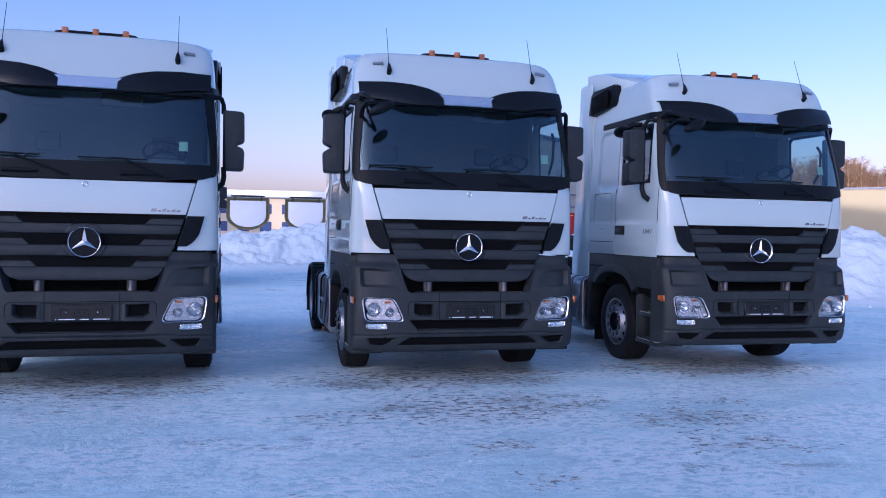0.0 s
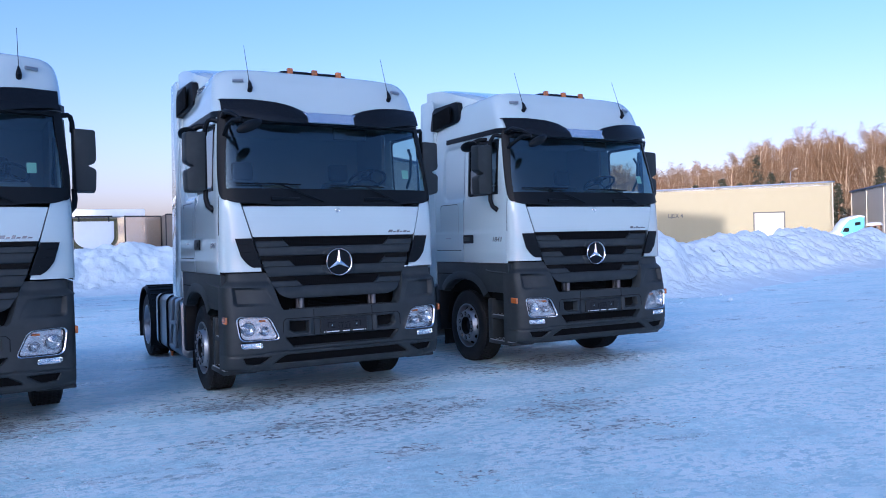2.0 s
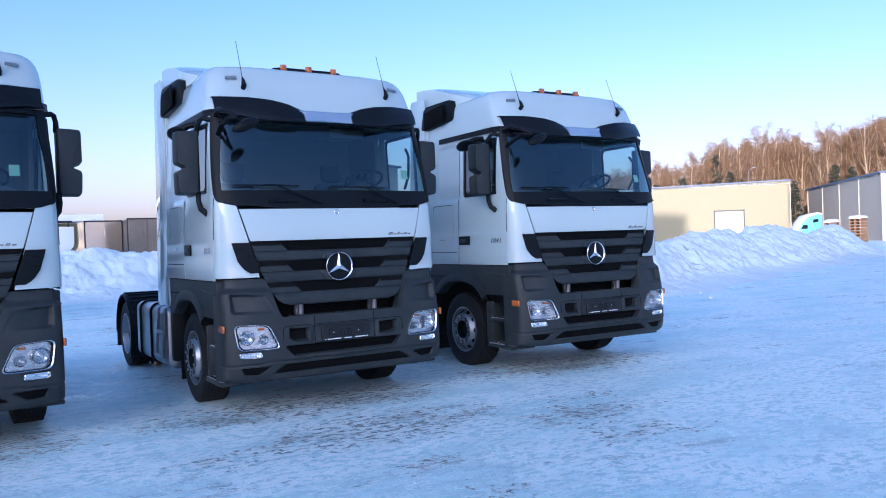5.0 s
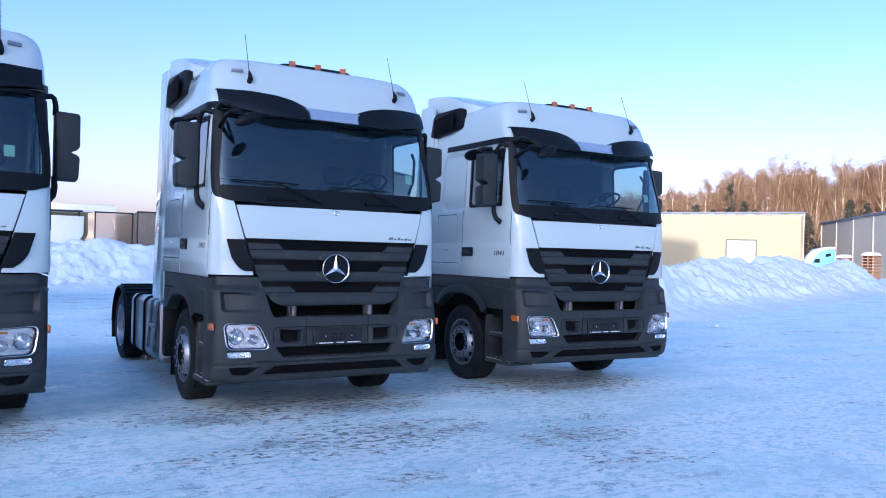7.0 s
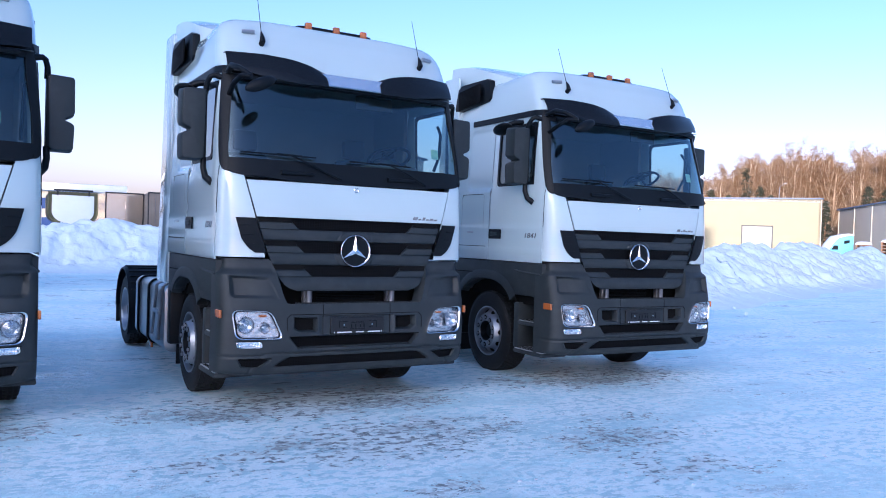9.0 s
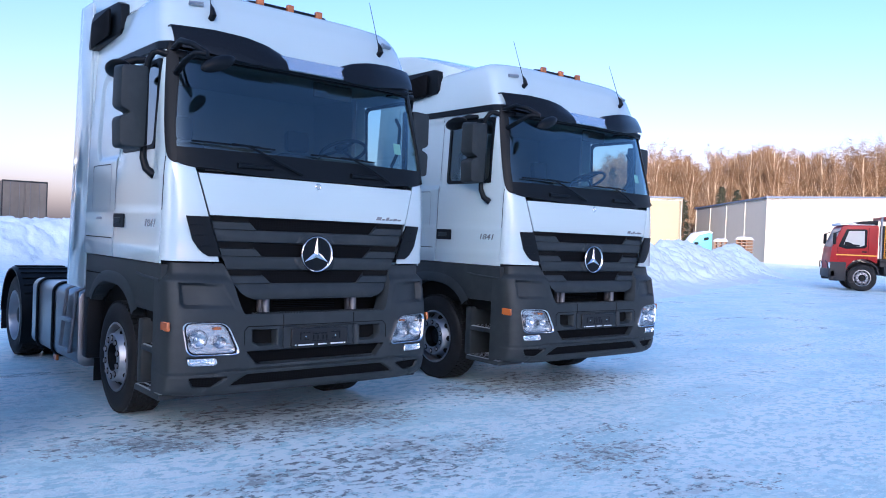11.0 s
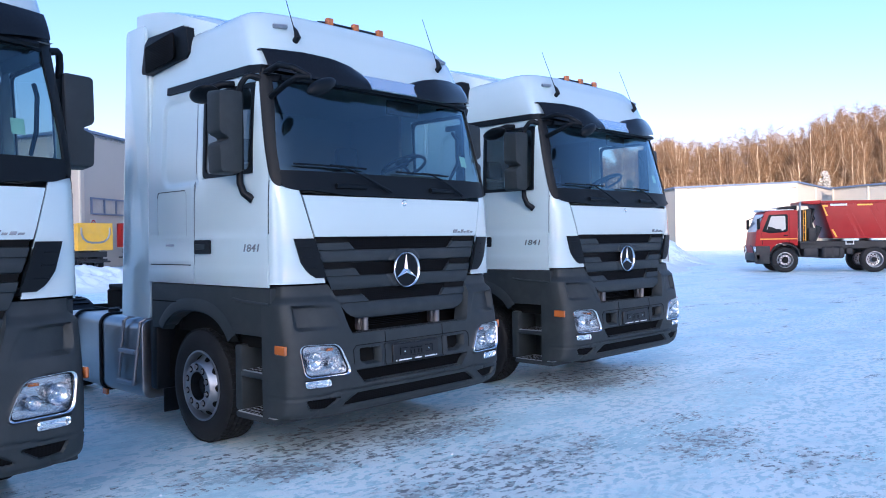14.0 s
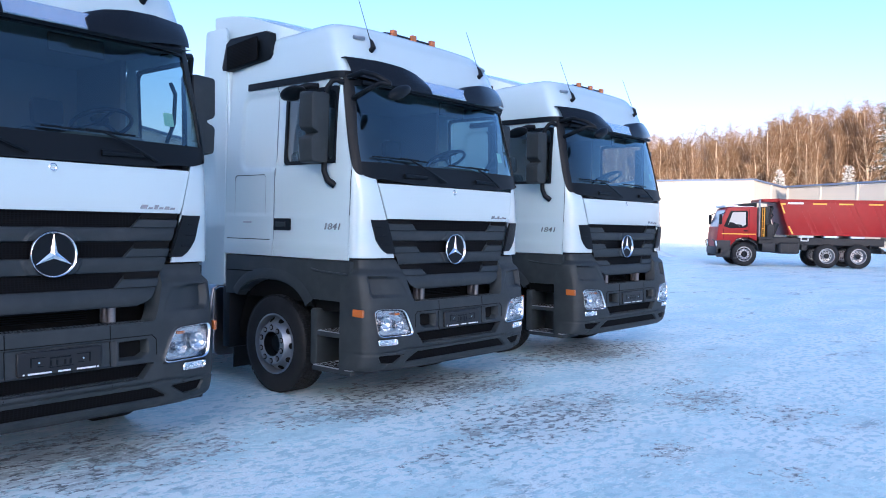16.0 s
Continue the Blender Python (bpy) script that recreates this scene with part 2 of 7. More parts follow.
def lettering(text, size, depth, bold=0.0):
    """The built-in font as a mesh in the x-z plane, facing -y, from its left foot."""
    cu = bpy.data.curves.new("lettering", "FONT")
    cu.body, cu.size, cu.extrude, cu.offset = text, size, depth, bold
    ob = bpy.data.objects.new("lettering", cu)
    scene.collection.objects.link(ob)
    dg = bpy.context.evaluated_depsgraph_get()
    me = bpy.data.meshes.new_from_object(ob.evaluated_get(dg))
    bpy.data.objects.remove(ob)
    bm = bmesh.new()
    bm.from_mesh(me)
    bpy.data.meshes.remove(me)
    bmesh.ops.transform(bm, matrix=Matrix.Rotation(radians(90), 4, "X"), verts=bm.verts[:])
    return bm


# ---- the tractor truck: x across, y back from the grille, z up ----
CAB_F = [(1.33, 0.03), (1.71, 0.025), (2.04, 0.045), (2.25, 0.085), (2.95, 0.27), (3.05, 0.29), (3.2, 0.35), (3.4, 0.44), (3.5, 0.51)]
CAB_W = [(1.33, 1.235), (1.5, 1.245), (2.04, 1.24), (2.4, 1.232), (2.95, 1.205), (3.05, 1.20), (3.25, 1.19), (3.45, 1.165)]
CAB_D, CAB_N, CAB_BACK = 0.28, 4.0, 2.13


def corner(r):
    return CAB_D * (1 - max(0.0, 1 - min(1.0, r) ** CAB_N) ** (1 / CAB_N))


def cab_q(q, z, out=0.0):
    """The cab's front by q, from -1 (where the side begins) through 0 (the middle) to 1."""
    w, a = lerp(CAB_W, z), abs(q) * math.pi / 2
    x = math.copysign(w * math.sin(a) ** (2 / CAB_N), q)
    y = lerp(CAB_F, z) + CAB_D * (1 - max(0.0, math.cos(a)) ** (2 / CAB_N))
    nx, ny = math.copysign(math.sin(a) ** 1.5, q), -max(0.0, math.cos(a)) ** 1.5
    k = math.hypot(nx, ny)
    return Vector((x + out * nx / k, y + out * ny / k, z))


def q_of(x, z):
    return math.copysign(math.asin(min(1.0, abs(x) / lerp(CAB_W, z)) ** (CAB_N / 2)) * 2 / math.pi, x)


def q_of_y(y, z, s):
    """q on side s (-1 or 1) at which the plan reaches y."""
    c = max(0.0, 1 - (y - lerp(CAB_F, z)) / CAB_D)
    return s * math.acos(min(1.0, c ** (CAB_N / 2))) * 2 / math.pi


def cab_x(x, z, out=0.0):
    return cab_q(q_of(x, z), z, out)


def cab_side(s, y, z, out=0.0):
    """The side s by y; ahead of the straight part it follows the corner."""
    if y < lerp(CAB_F, z) + CAB_D:
        return cab_q(q_of_y(y, z, s), z, out)
    return Vector((s * (lerp(CAB_W, z) + out), y, z))


BUMP_F = [(0.32, 0.0), (0.36, -0.05), (0.42, -0.07), (0.52, -0.088), (0.75, -0.088), (0.95, -0.07), (1.2, -0.02), (1.36, 0.012)]
BUMP_W, BUMP_D = 1.235, 0.27


def bump_base(x):
    r = min(1.0, abs(x) / BUMP_W)
    return BUMP_D * (1 - max(0.0, 1 - r ** 4) ** 0.25)


def bump_pt(x, z, out=0.0):
    r = min(0.9999, abs(x) / BUMP_W)
    ny, nx = -1.0, BUMP_D / BUMP_W * r ** 3 * (1 - r ** 4) ** -0.75 * math.copysign(1, x)
    k = math.hypot(nx, ny)
    return Vector((x + out * nx / k, lerp(BUMP_F, z) + bump_base(x) + out * ny / k, z))


def inside(poly, x, z):
    """Signed distance to an outline: below 0 inside."""
    best, odd, n = 1e9, False, len(poly)
    for i in range(n):
        (ax, az), (bx, bz) = poly[i], poly[(i + 1) % n]
        dx, dz = bx - ax, bz - az
        t = max(0.0, min(1.0, ((x - ax) * dx + (z - az) * dz) / (dx * dx + dz * dz + 1e-12)))
        best = min(best, math.hypot(x - ax - t * dx, z - az - t * dz))
        if (az > z) != (bz > z) and x < (bx - ax) * (z - az) / (bz - az) + ax:
            odd = not odd
    return -best if odd else best


def round_poly(poly, r, n):
    """An outline with its corners rounded over the length r."""
    out = []
    for i, p in enumerate(poly):
        a, b, d = Vector(poly[i - 1]), Vector(p), Vector(poly[(i + 1) % len(poly)])
        p0, p1 = b + (a - b).normalized() * r, b + (d - b).normalized() * r
        for k in range(n + 1):
            t = k / n
            q = p0.lerp(b, t).lerp(b.lerp(p1, t), t)
            out.append((q.x, q.y))
    return out


HEAD = round_poly([(-1.138, 0.905), (-0.820, 0.892), (-0.712, 0.657), (-1.105, 0.660)], 0.062, 5)
FOG = [(-1.105, 0.637), (-0.90, 0.632), (-0.888, 0.58), (-1.08, 0.575)]
POCKET = [(-1.16, 1.20), (-0.83, 1.185), (-0.74, 1.03), (-0.755, 1.01), (-1.12, 1.01), (-1.15, 1.03)]
INTAKE = [(-0.645, 0.665), (0.645, 0.665), (0.56, 0.565), (-0.56, 0.565)]
DUCT = [(-0.60, 0.835), (-0.40, 0.83), (-0.40, 0.71), (-0.55, 0.71), (-0.60, 0.74)]
LIP = [(-0.64, 0.49), (0.64, 0.49), (0.78, 0.405), (-0.78, 0.405)]
LIP_SIDE = [(-1.09, 0.485), (-0.80, 0.478), (-0.92, 0.405), (-1.05, 0.41)]
RECESSES = [(HEAD, 0.07, 0.012), (FOG, 0.04, 0.01), (POCKET, 0.035, 0.025), (INTAKE, 0.12, 0.012), (DUCT, 0.10, 0.012), (LIP, 0.05, 0.010), (LIP_SIDE, 0.05, 0.010)]


def bump_depth(x, z):
    d = 0.0
    for poly, deep, soft in RECESSES:
        for xx in ((x, -x) if poly not in (INTAKE, LIP) else (x,)):
            if poly is POCKET and xx < 0:
                d = max(d, (0.006 + 0.05 * smooth(-0.80, -1.12, xx)) * smooth(0.004, -0.02, inside(poly, xx, z)))
            elif min(p[0] for p in poly) - 0.04 < xx < max(p[0] for p in poly) + 0.04:
                d = max(d, deep * smooth(0.004, -soft, inside(poly, xx, z)))
    d = max(d, 0.012 * smooth(0.010, 0.003, abs(z - 0.525 + 0.02 * smooth(0.7, 1.1, abs(x)))))
    if z < 0.52:
        e = abs(abs(x) - (0.88 + (0.52 - z) * 0.75))
        d = max(d, 0.012 * smooth(0.012, 0.003, e))
    if abs(x) < 0.37 and 0.67 < z < 0.85:
        d = max(d, 0.014 * smooth(0.37, 0.355, abs(x)) * smooth(0.67, 0.685, z))
    d = max(d, 0.05 * smooth(1.20, 1.27, z) * smooth(0.7, 0.8, abs(x)))
    return d


def make_bumper(truck):
    bm = bmesh.new()
    cols = []
    for x in steps(-1.235, -1.10, 14)[:-1] + steps(-1.10, 1.10, 176) + steps(1.10, 1.235, 14)[1:]:
        cols.append((x, None))
    cols = [(-1.235, 0.34), (-1.235, 0.28)] + cols + [(1.235, 0.28), (1.235, 0.34)]

    def top(x):
        return 0.955 + 0.39 * smooth(0.655, 0.815, abs(x))

    def at(c, v):
        x, y = c
        z = 0.33 + (top(x) - 0.33) * v
        if y is not None:
            return Vector((x - math.copysign(0.05 * smooth(1.2, 1.27, z), x), y, z))
        d = bump_depth(x, z)
        p = bump_pt(x, z, -d)
        p.z += 0.02 * smooth(0.5, 0.33, z) * smooth(0.9, 1.235, abs(x))
        return p
    rows = grid(bm, at, cols, steps(0, 1, 84))
    for row, dy in ((rows[0], 0.16), (rows[-1], 0.12)):
        back = [bm.verts.new(v.co + Vector((-0.06 * v.co.x, dy, 0.02 if row is rows[0] else -0.01))) for v in row]
        for i in range(len(row) - 1):
            bm.faces.new((row[i], row[i + 1], back[i + 1], back[i]))
    bmesh.ops.recalc_face_normals(bm, faces=bm.faces[:])
    bumper = part("bumper", bm, GREY, truck, "dark grey moulded plastic bumper with recessed intakes", 50)

    def insert(name, poly, out, mat, label, mirror=True):
        for s in ((1, -1) if mirror else (1,)):
            b = bmesh.new()
            zs = steps(min(p[1] for p in poly), max(p[1] for p in poly), 6)

            def span(z):
                xs = []
                for (ax, az), (bx, bz) in zip(poly, poly[1:] + poly[:1]):
                    if min(az, bz) <= z <= max(az, bz) and az != bz:
                        xs.append(ax + (bx - ax) * (z - az) / (bz - az))
                return (min(xs), max(xs)) if len(xs) > 1 else (poly[0][0], poly[0][0] + 0.001)

            def at2(u, z):
                a, c = span(min(max(z, zs[0] + 0.001), zs[-1] - 0.001))
                return bump_pt(s * (a + (c - a) * u), z, out)
            grid(b, at2, steps(0, 1, 24), zs)
            bmesh.ops.recalc_face_normals(b, faces=b.faces[:])
            part(name, b, mat, bumper, label)
    insert("intake_mesh", INTAKE, -0.055, MESH, "black honeycomb intake mesh", False)
    insert("lip_mesh", LIP, -0.020, MESH, "black honeycomb mesh in the lower lip", False)
    insert("lip_mesh", LIP_SIDE, -0.020, MESH, "black honeycomb mesh in the lower lip")
    insert("duct_backing", DUCT, -0.075, DARK, "dark air duct")
    for s in (1, -1):
        b = bmesh.new()
        for dz in (0.745, 0.785):
            box(b, (s * 0.5 - 0.085, 0.0, dz - 0.008), (s * 0.5 + 0.085, 0.012, dz + 0.008), 0.003)
        part("duct_slat", b, BLACK, bumper)
    # panel seams
    for path in ([(-0.672, 0.72), (-0.672, 0.83), (-0.64, 0.862), (0.64, 0.862), (0.672, 0.83), (0.672, 0.72)], [(-0.335, 0.862), (-0.335, 0.675)], [(0.335, 0.862), (0.335, 0.675)],
                 [(-0.335, 0.948), (-0.335, 0.862)], [(0.335, 0.948), (0.335, 0.862)], [(-0.345, 0.565), (-0.345, 0.53)], [(0.345, 0.565), (0.345, 0.53)]):
        b = bmesh.new()
        pts = []
        for p, q in zip(path, path[1:]):
            k = max(2, int((Vector(q) - Vector(p)).length / 0.03))
            pts += [Vector(p).lerp(Vector(q), i / k) for i in range(k)]
        pts.append(Vector(path[-1]))
        tube(b, [bump_pt(p.x, p.y, 0.0005 - bump_depth(p.x, p.y)) for p in pts], 0.0035, 5)
        part("bumper_seam", b, DARK, bumper)
    # tread strip with studs on the bumper's top
    b = bmesh.new()
    for i in range(44):
        for j in range(2):
            x = -0.58 + i * 0.027 + 0.013 * j
            y = -0.04 + 0.04 * j
            box(b, (x - 0.008, y - 0.012, 0.955), (x + 0.008, y + 0.012, 0.962))
    tagged(part("tread_studs", b, GREY, bumper), kind="stuff")
    b = bmesh.new()
    for i in range(44):
        x = -0.53 + i * 0.0247
        box(b, (x - 0.008, -0.085, 0.566), (x + 0.008, -0.03, 0.574))
    tagged(part("sill_studs", b, GREY, bumper), kind="stuff")
    # plate holder with a printed strip
    b = bmesh.new()
    box(b, (-0.268, -0.094, 0.682), (0.268, -0.072, 0.832), 0.006)
    holder = part("plate_holder", b, PLATE, truck, "empty black number plate holder")
    b = bmesh.new()
    for x0, x1 in ((-0.235, -0.225), (-0.205, -0.06), (-0.02, 0.06), (0.10, 0.225), (0.235, 0.245)):
        box(b, (x0, -0.0965, 0.689), (x1, -0.094, 0.700))
    part("printed_strip", b, INK, holder, "small illegible white print")
    b = bmesh.new()
    for x0, x1, z0, z1 in ((-0.19, -0.10, 0.79, 0.797), (-0.19, -0.183, 0.735, 0.797), (-0.07, -0.01, 0.78, 0.79), (0.0, 0.06, 0.78, 0.79), (-0.07, -0.06, 0.735, 0.77), (-0.03, -0.02, 0.735, 0.77), (0.02, 0.03, 0.735, 0.77),
                           (0.055, 0.065, 0.735, 0.77), (0.10, 0.19, 0.79, 0.797), (0.183, 0.19, 0.735, 0.797), (-0.15, -0.11, 0.735, 0.742), (0.11, 0.15, 0.735, 0.742), (-0.08, 0.08, 0.722, 0.728)):
        box(b, (x0, -0.0985, z0), (x1, -0.094, z1))
    part("holder_ribs", b, BLACK, holder)
    for x in (-0.14, 0.14):
        b = bmesh.new()
        tube(b, [(x, -0.094, 0.762), (x, -0.101, 0.762)], 0.006, 8)
        part("screw", b, CHROME, holder)
    for s in (-1, 1):
        make_headlamp(truck, s)
        b = bmesh.new()
        edge = [(x + s * 0.18 * (z - 0.606), z) for x, z in rounded(s * 0.995, 0.606, 0.098, 0.027, 0.020, 5)]
        mid = Vector((s * 0.995, 0.606))
        rings = [[b.verts.new(bump_pt(*(mid + (Vector(p) - mid) * k), o)) for p in edge] for k, o in ((1.08, -0.02), (1.08, 0.006), (1.0, 0.012), (0.94, 0.004), (0.9, -0.016), (0.5, -0.03), (0.05, -0.034))]
        for p, q in zip(rings, rings[1:]):
            for i in range(len(p)):
                b.faces.new((p[i], p[(i + 1) % len(p)], q[(i + 1) % len(p)], q[i]))
        bmesh.ops.recalc_face_normals(b, faces=b.faces[:])
        fog = part("fog_lamp", b, CHROME, truck, "clear fog lamp with chrome rim", 40)
        b = bmesh.new()
        for k in range(7):
            x = s * (0.925 + 0.023 * k)
            box(b, (x - 0.004, bump_pt(x, 0.6, -0.002).y, 0.588), (x + 0.004, bump_pt(x, 0.6, -0.012).y, 0.624))
        part("fog_lens_ribs", b, LENS, fog)
        b = bmesh.new()
        box(b, (s * 1.232 - 0.012, 0.03, 0.835), (s * 1.232 + 0.014, 0.165, 0.905), 0.006)
        part("side_marker", b, AMBER, bumper, "amber side marker lamp")
    return bumper


def make_headlamp(truck, s):
    """Chrome-rimmed lamp: frame, two reflectors, lens."""
    poly = [(-x * s if False else x * -s, z) for x, z in HEAD] if s > 0 else list(HEAD)
    c = Vector((sum(p[0] for p in poly) / len(poly), sum(p[1] for p in poly) / len(poly)))
    pts = [Vector(p) for p in poly]
    bm = bmesh.new()
    rows = []
    for k, out in ((1.06, -0.02), (1.06, 0.012), (1.03, 0.026), (0.985, 0.022), (0.965, 0.006), (0.96, -0.02)):
        rows.append([bm.verts.new(bump_pt(*(c + (p - c) * k), out)) for p in pts])
    m = len(pts)
    for a, b in zip(rows, rows[1:]):
        for i in range(m):
            bm.faces.new((a[i], a[(i + 1) % m], b[(i + 1) % m], b[i]))
    bmesh.ops.recalc_face_normals(bm, faces=bm.faces[:])
    lamp = part("headlamp", bm, CHROME, truck, "rectangular halogen headlamp with chrome rim", 60)
    bm = bmesh.new()
    gasket = [[bm.verts.new(bump_pt(*(c + (p - c) * k), out)) for p in pts] for k, out in ((0.965, 0.004), (0.925, 0.006))]
    for i in range(m):
        bm.faces.new((gasket[0][i], gasket[0][(i + 1) % m], gasket[1][(i + 1) % m], gasket[1][i]))
    bmesh.ops.recalc_face_normals(bm, faces=bm.faces[:])
    part("lamp_gasket", bm, BLACK, lamp)
    bm = bmesh.new()
    inner = [bm.verts.new(bump_pt(*(c + (p - c) * 0.92), -0.045)) for p in pts]
    rim = [bm.verts.new(bump_pt(*(c + (p - c) * 0.92), -0.002)) for p in pts]
    for i in range(m):
        bm.faces.new((rim[i], rim[(i + 1) % m], inner[(i + 1) % m], inner[i]))
    bm.faces.new(inner)
    part("reflector_housing", bm, HEADGLASS, lamp)
    for dx, dz, r in ((0.085, -0.002, 0.072), (-0.075, -0.03, 0.046)):
        bm = bmesh.new()
        o = bump_pt(c.x - s * -dx if False else c.x + s * dx, c.y + dz, 0)
        lathe(bm, [(0.005, r), (-0.012, r * 0.96), (-0.03, r * 0.75), (-0.042, r * 0.4), (-0.045, 0.02), (-0.02, 0.02), (-0.012, 0.012), (-0.012, 0.001)], 28)
        bmesh.ops.transform(bm, matrix=Matrix.Translation(o + Vector((0, -0.002, 0))) @ Matrix.Rotation(radians(-90), 4, "Z"), verts=bm.verts[:])
        bmesh.ops.recalc_face_normals(bm, faces=bm.faces[:])
        part("reflector", bm, BOWL, lamp, "round chrome reflector bowl", 60)
    bm = bmesh.new()
    o = bump_pt(c.x - s * 0.06, c.y + 0.075, -0.012)
    box(bm, (o.x - 0.032, o.y - 0.004, o.z - 0.010), (o.x + 0.032, o.y + 0.01, o.z + 0.010), 0.003)
    part("turn_signal", bm, AMBER, lamp)
    bm = bmesh.new()
    bm.faces.new([bm.verts.new(bump_pt(*(c + (p - c) * 0.925), 0.008)) for p in pts])
    bmesh.ops.recalc_face_normals(bm, faces=bm.faces[:])
    part("lens", bm, LENS, lamp).visible_shadow = False


GRILLE_W = [(1.065, 0.56), (1.09, 0.635), (1.12, 0.68), (1.2, 0.735), (1.4, 0.825), (1.72, 0.93)]
SLOTS = [(1.610, 1.712, 0.64), (1.402, 1.505, 0.585), (1.190, 1.290, 0.51)]


def grille_y(x, z):
    return 0.035 + 0.9 * corner(abs(x) / 1.24) - 0.05 * smooth(1.3, 1.06, z)


def make_grille(truck):
    def slot(x, z):
        d = 0.0
        for z0, z1, h in SLOTS:
            if z0 - 0.02 < z < z1 + 0.02:
                cut = h - 0.10 * (z1 - z) / (z1 - z0) ** 1.0 * 1.0
                d = max(d, 0.06 * smooth(0.004, -0.008, max(abs(x) - cut, z0 - z, z - z1 - 0.01)))
                d = max(d, 0.035 * smooth(0.004, -0.006, max(z1 - 0.040 - z, z - z1 - 0.010)))
        for z0, z1 in ((1.505, 1.61), (1.29, 1.402), (1.07, 1.19)):
            if z0 <= z <= z1:
                t = (z - z0) / (z1 - z0)
                d = max(d, 0.022 * (1 - math.sin(math.pi * min(1, max(0, 0.15 + 0.7 * t)))))
        d -= 0.014 * smooth(0.205, 0.185, math.hypot(x, z - 1.433))
        return max(d, -0.014)

    def at(u, z):
        x = u * lerp(GRILLE_W, z)
        return Vector((x, grille_y(x, z) + slot(x, z), z))
    bm = bmesh.new()
    grid(bm, at, steps(-1, 1, 240), steps(1.065, 1.715, 110))
    bmesh.ops.recalc_face_normals(bm, faces=bm.faces[:])
    g = part("grille", bm, GREY, truck, "dark grey grille with three broad bars", 45)
    for z0, z1, h in SLOTS:
        def cut(z):
            return h - 0.10 * (z1 - z) / (z1 - z0) - 0.002
        b = bmesh.new()
        grid(b, lambda u, z: Vector((u * cut(z), grille_y(u * cut(z), z) + 0.024, z)), steps(-1, 1, 40), steps(z0 + 0.003, z1 + 0.004, 4))
        bmesh.ops.recalc_face_normals(b, faces=b.faces[:])
        part("grille_mesh", b, MESH, g, "black honeycomb grille mesh")
        for sd in (-1, 1):
            b = bmesh.new()
            grid(b, lambda u, z: Vector((sd * (h - 0.02 + u * (lerp(GRILLE_W, z) - h + 0.012)), grille_y(h - 0.02 + u * (lerp(GRILLE_W, z) - h + 0.012), z) + 0.010, z)), steps(0, 1, 10), steps(z1 - 0.037, z1 + 0.008, 2))
            bmesh.ops.recalc_face_normals(b, faces=b.faces[:])
            part("bar_gap", b, DARK, g)
    # plain emblem: chrome ring with three tapering spokes on a black disc
    b = bmesh.new()
    lathe(b, [(0.0, 0.152), (0.014, 0.154), (0.022, 0.146), (0.014, 0.136), (0.0, 0.134)], 56)
    turn = Matrix.Translation((0, 0.02, 1.433)) @ Matrix.Rotation(radians(-90), 4, "Z")
    bmesh.ops.transform(b, matrix=turn, verts=b.verts[:])
    bmesh.ops.recalc_face_normals(b, faces=b.faces[:])
    em = part("emblem_ring", b, CHROME, truck, "round chrome emblem", 60)
    b = bmesh.new()
    lathe(b, [(0.004, 0.137), (0.004, 0.001)], 40)
    bmesh.ops.transform(b, matrix=turn, verts=b.verts[:])
    part("emblem_disc", b, BLACK, em)
    b = bmesh.new()
    for k in range(3):
        a = radians(90 + 120 * k)
        d, p = Vector((math.cos(a), 0, math.sin(a))), Vector((-math.sin(a), 0, math.cos(a)))
        o = Vector((0, 0.014, 1.433))
        tip, mid = o + d * 0.136, o + Vector((0, -0.016, 0))
        l, r = o + (d * 0.5 + p * 0.866) * 0.026, o + (d * 0.5 - p * 0.866) * 0.026
        v = [b.verts.new(q) for q in (tip, l, r, mid)]
        b.faces.new((v[0], v[1], v[3]))
        b.faces.new((v[0], v[3], v[2]))
    bmesh.ops.recalc_face_normals(b, faces=b.faces[:])
    part("emblem_spokes", b, CHROME, em, angle=10)
    b = bmesh.new()
    for k in range(7):
        box(b, (-0.33 + 0.02 * k, 0.075, 1.625), (-0.318 + 0.02 * k, 0.09, 1.69))
    part("sensor_ribs", b, STEEL, g)


VENT_OUT = [(1.40, 0.93), (1.44, 0.99), (1.52, 1.045), (1.70, 1.095)]


def pillar_y(z):
    return max(0.212, 0.160 + 0.235 * min(1.0, max(0.0, (z - 2.04) / 0.93)) ** 0.8)


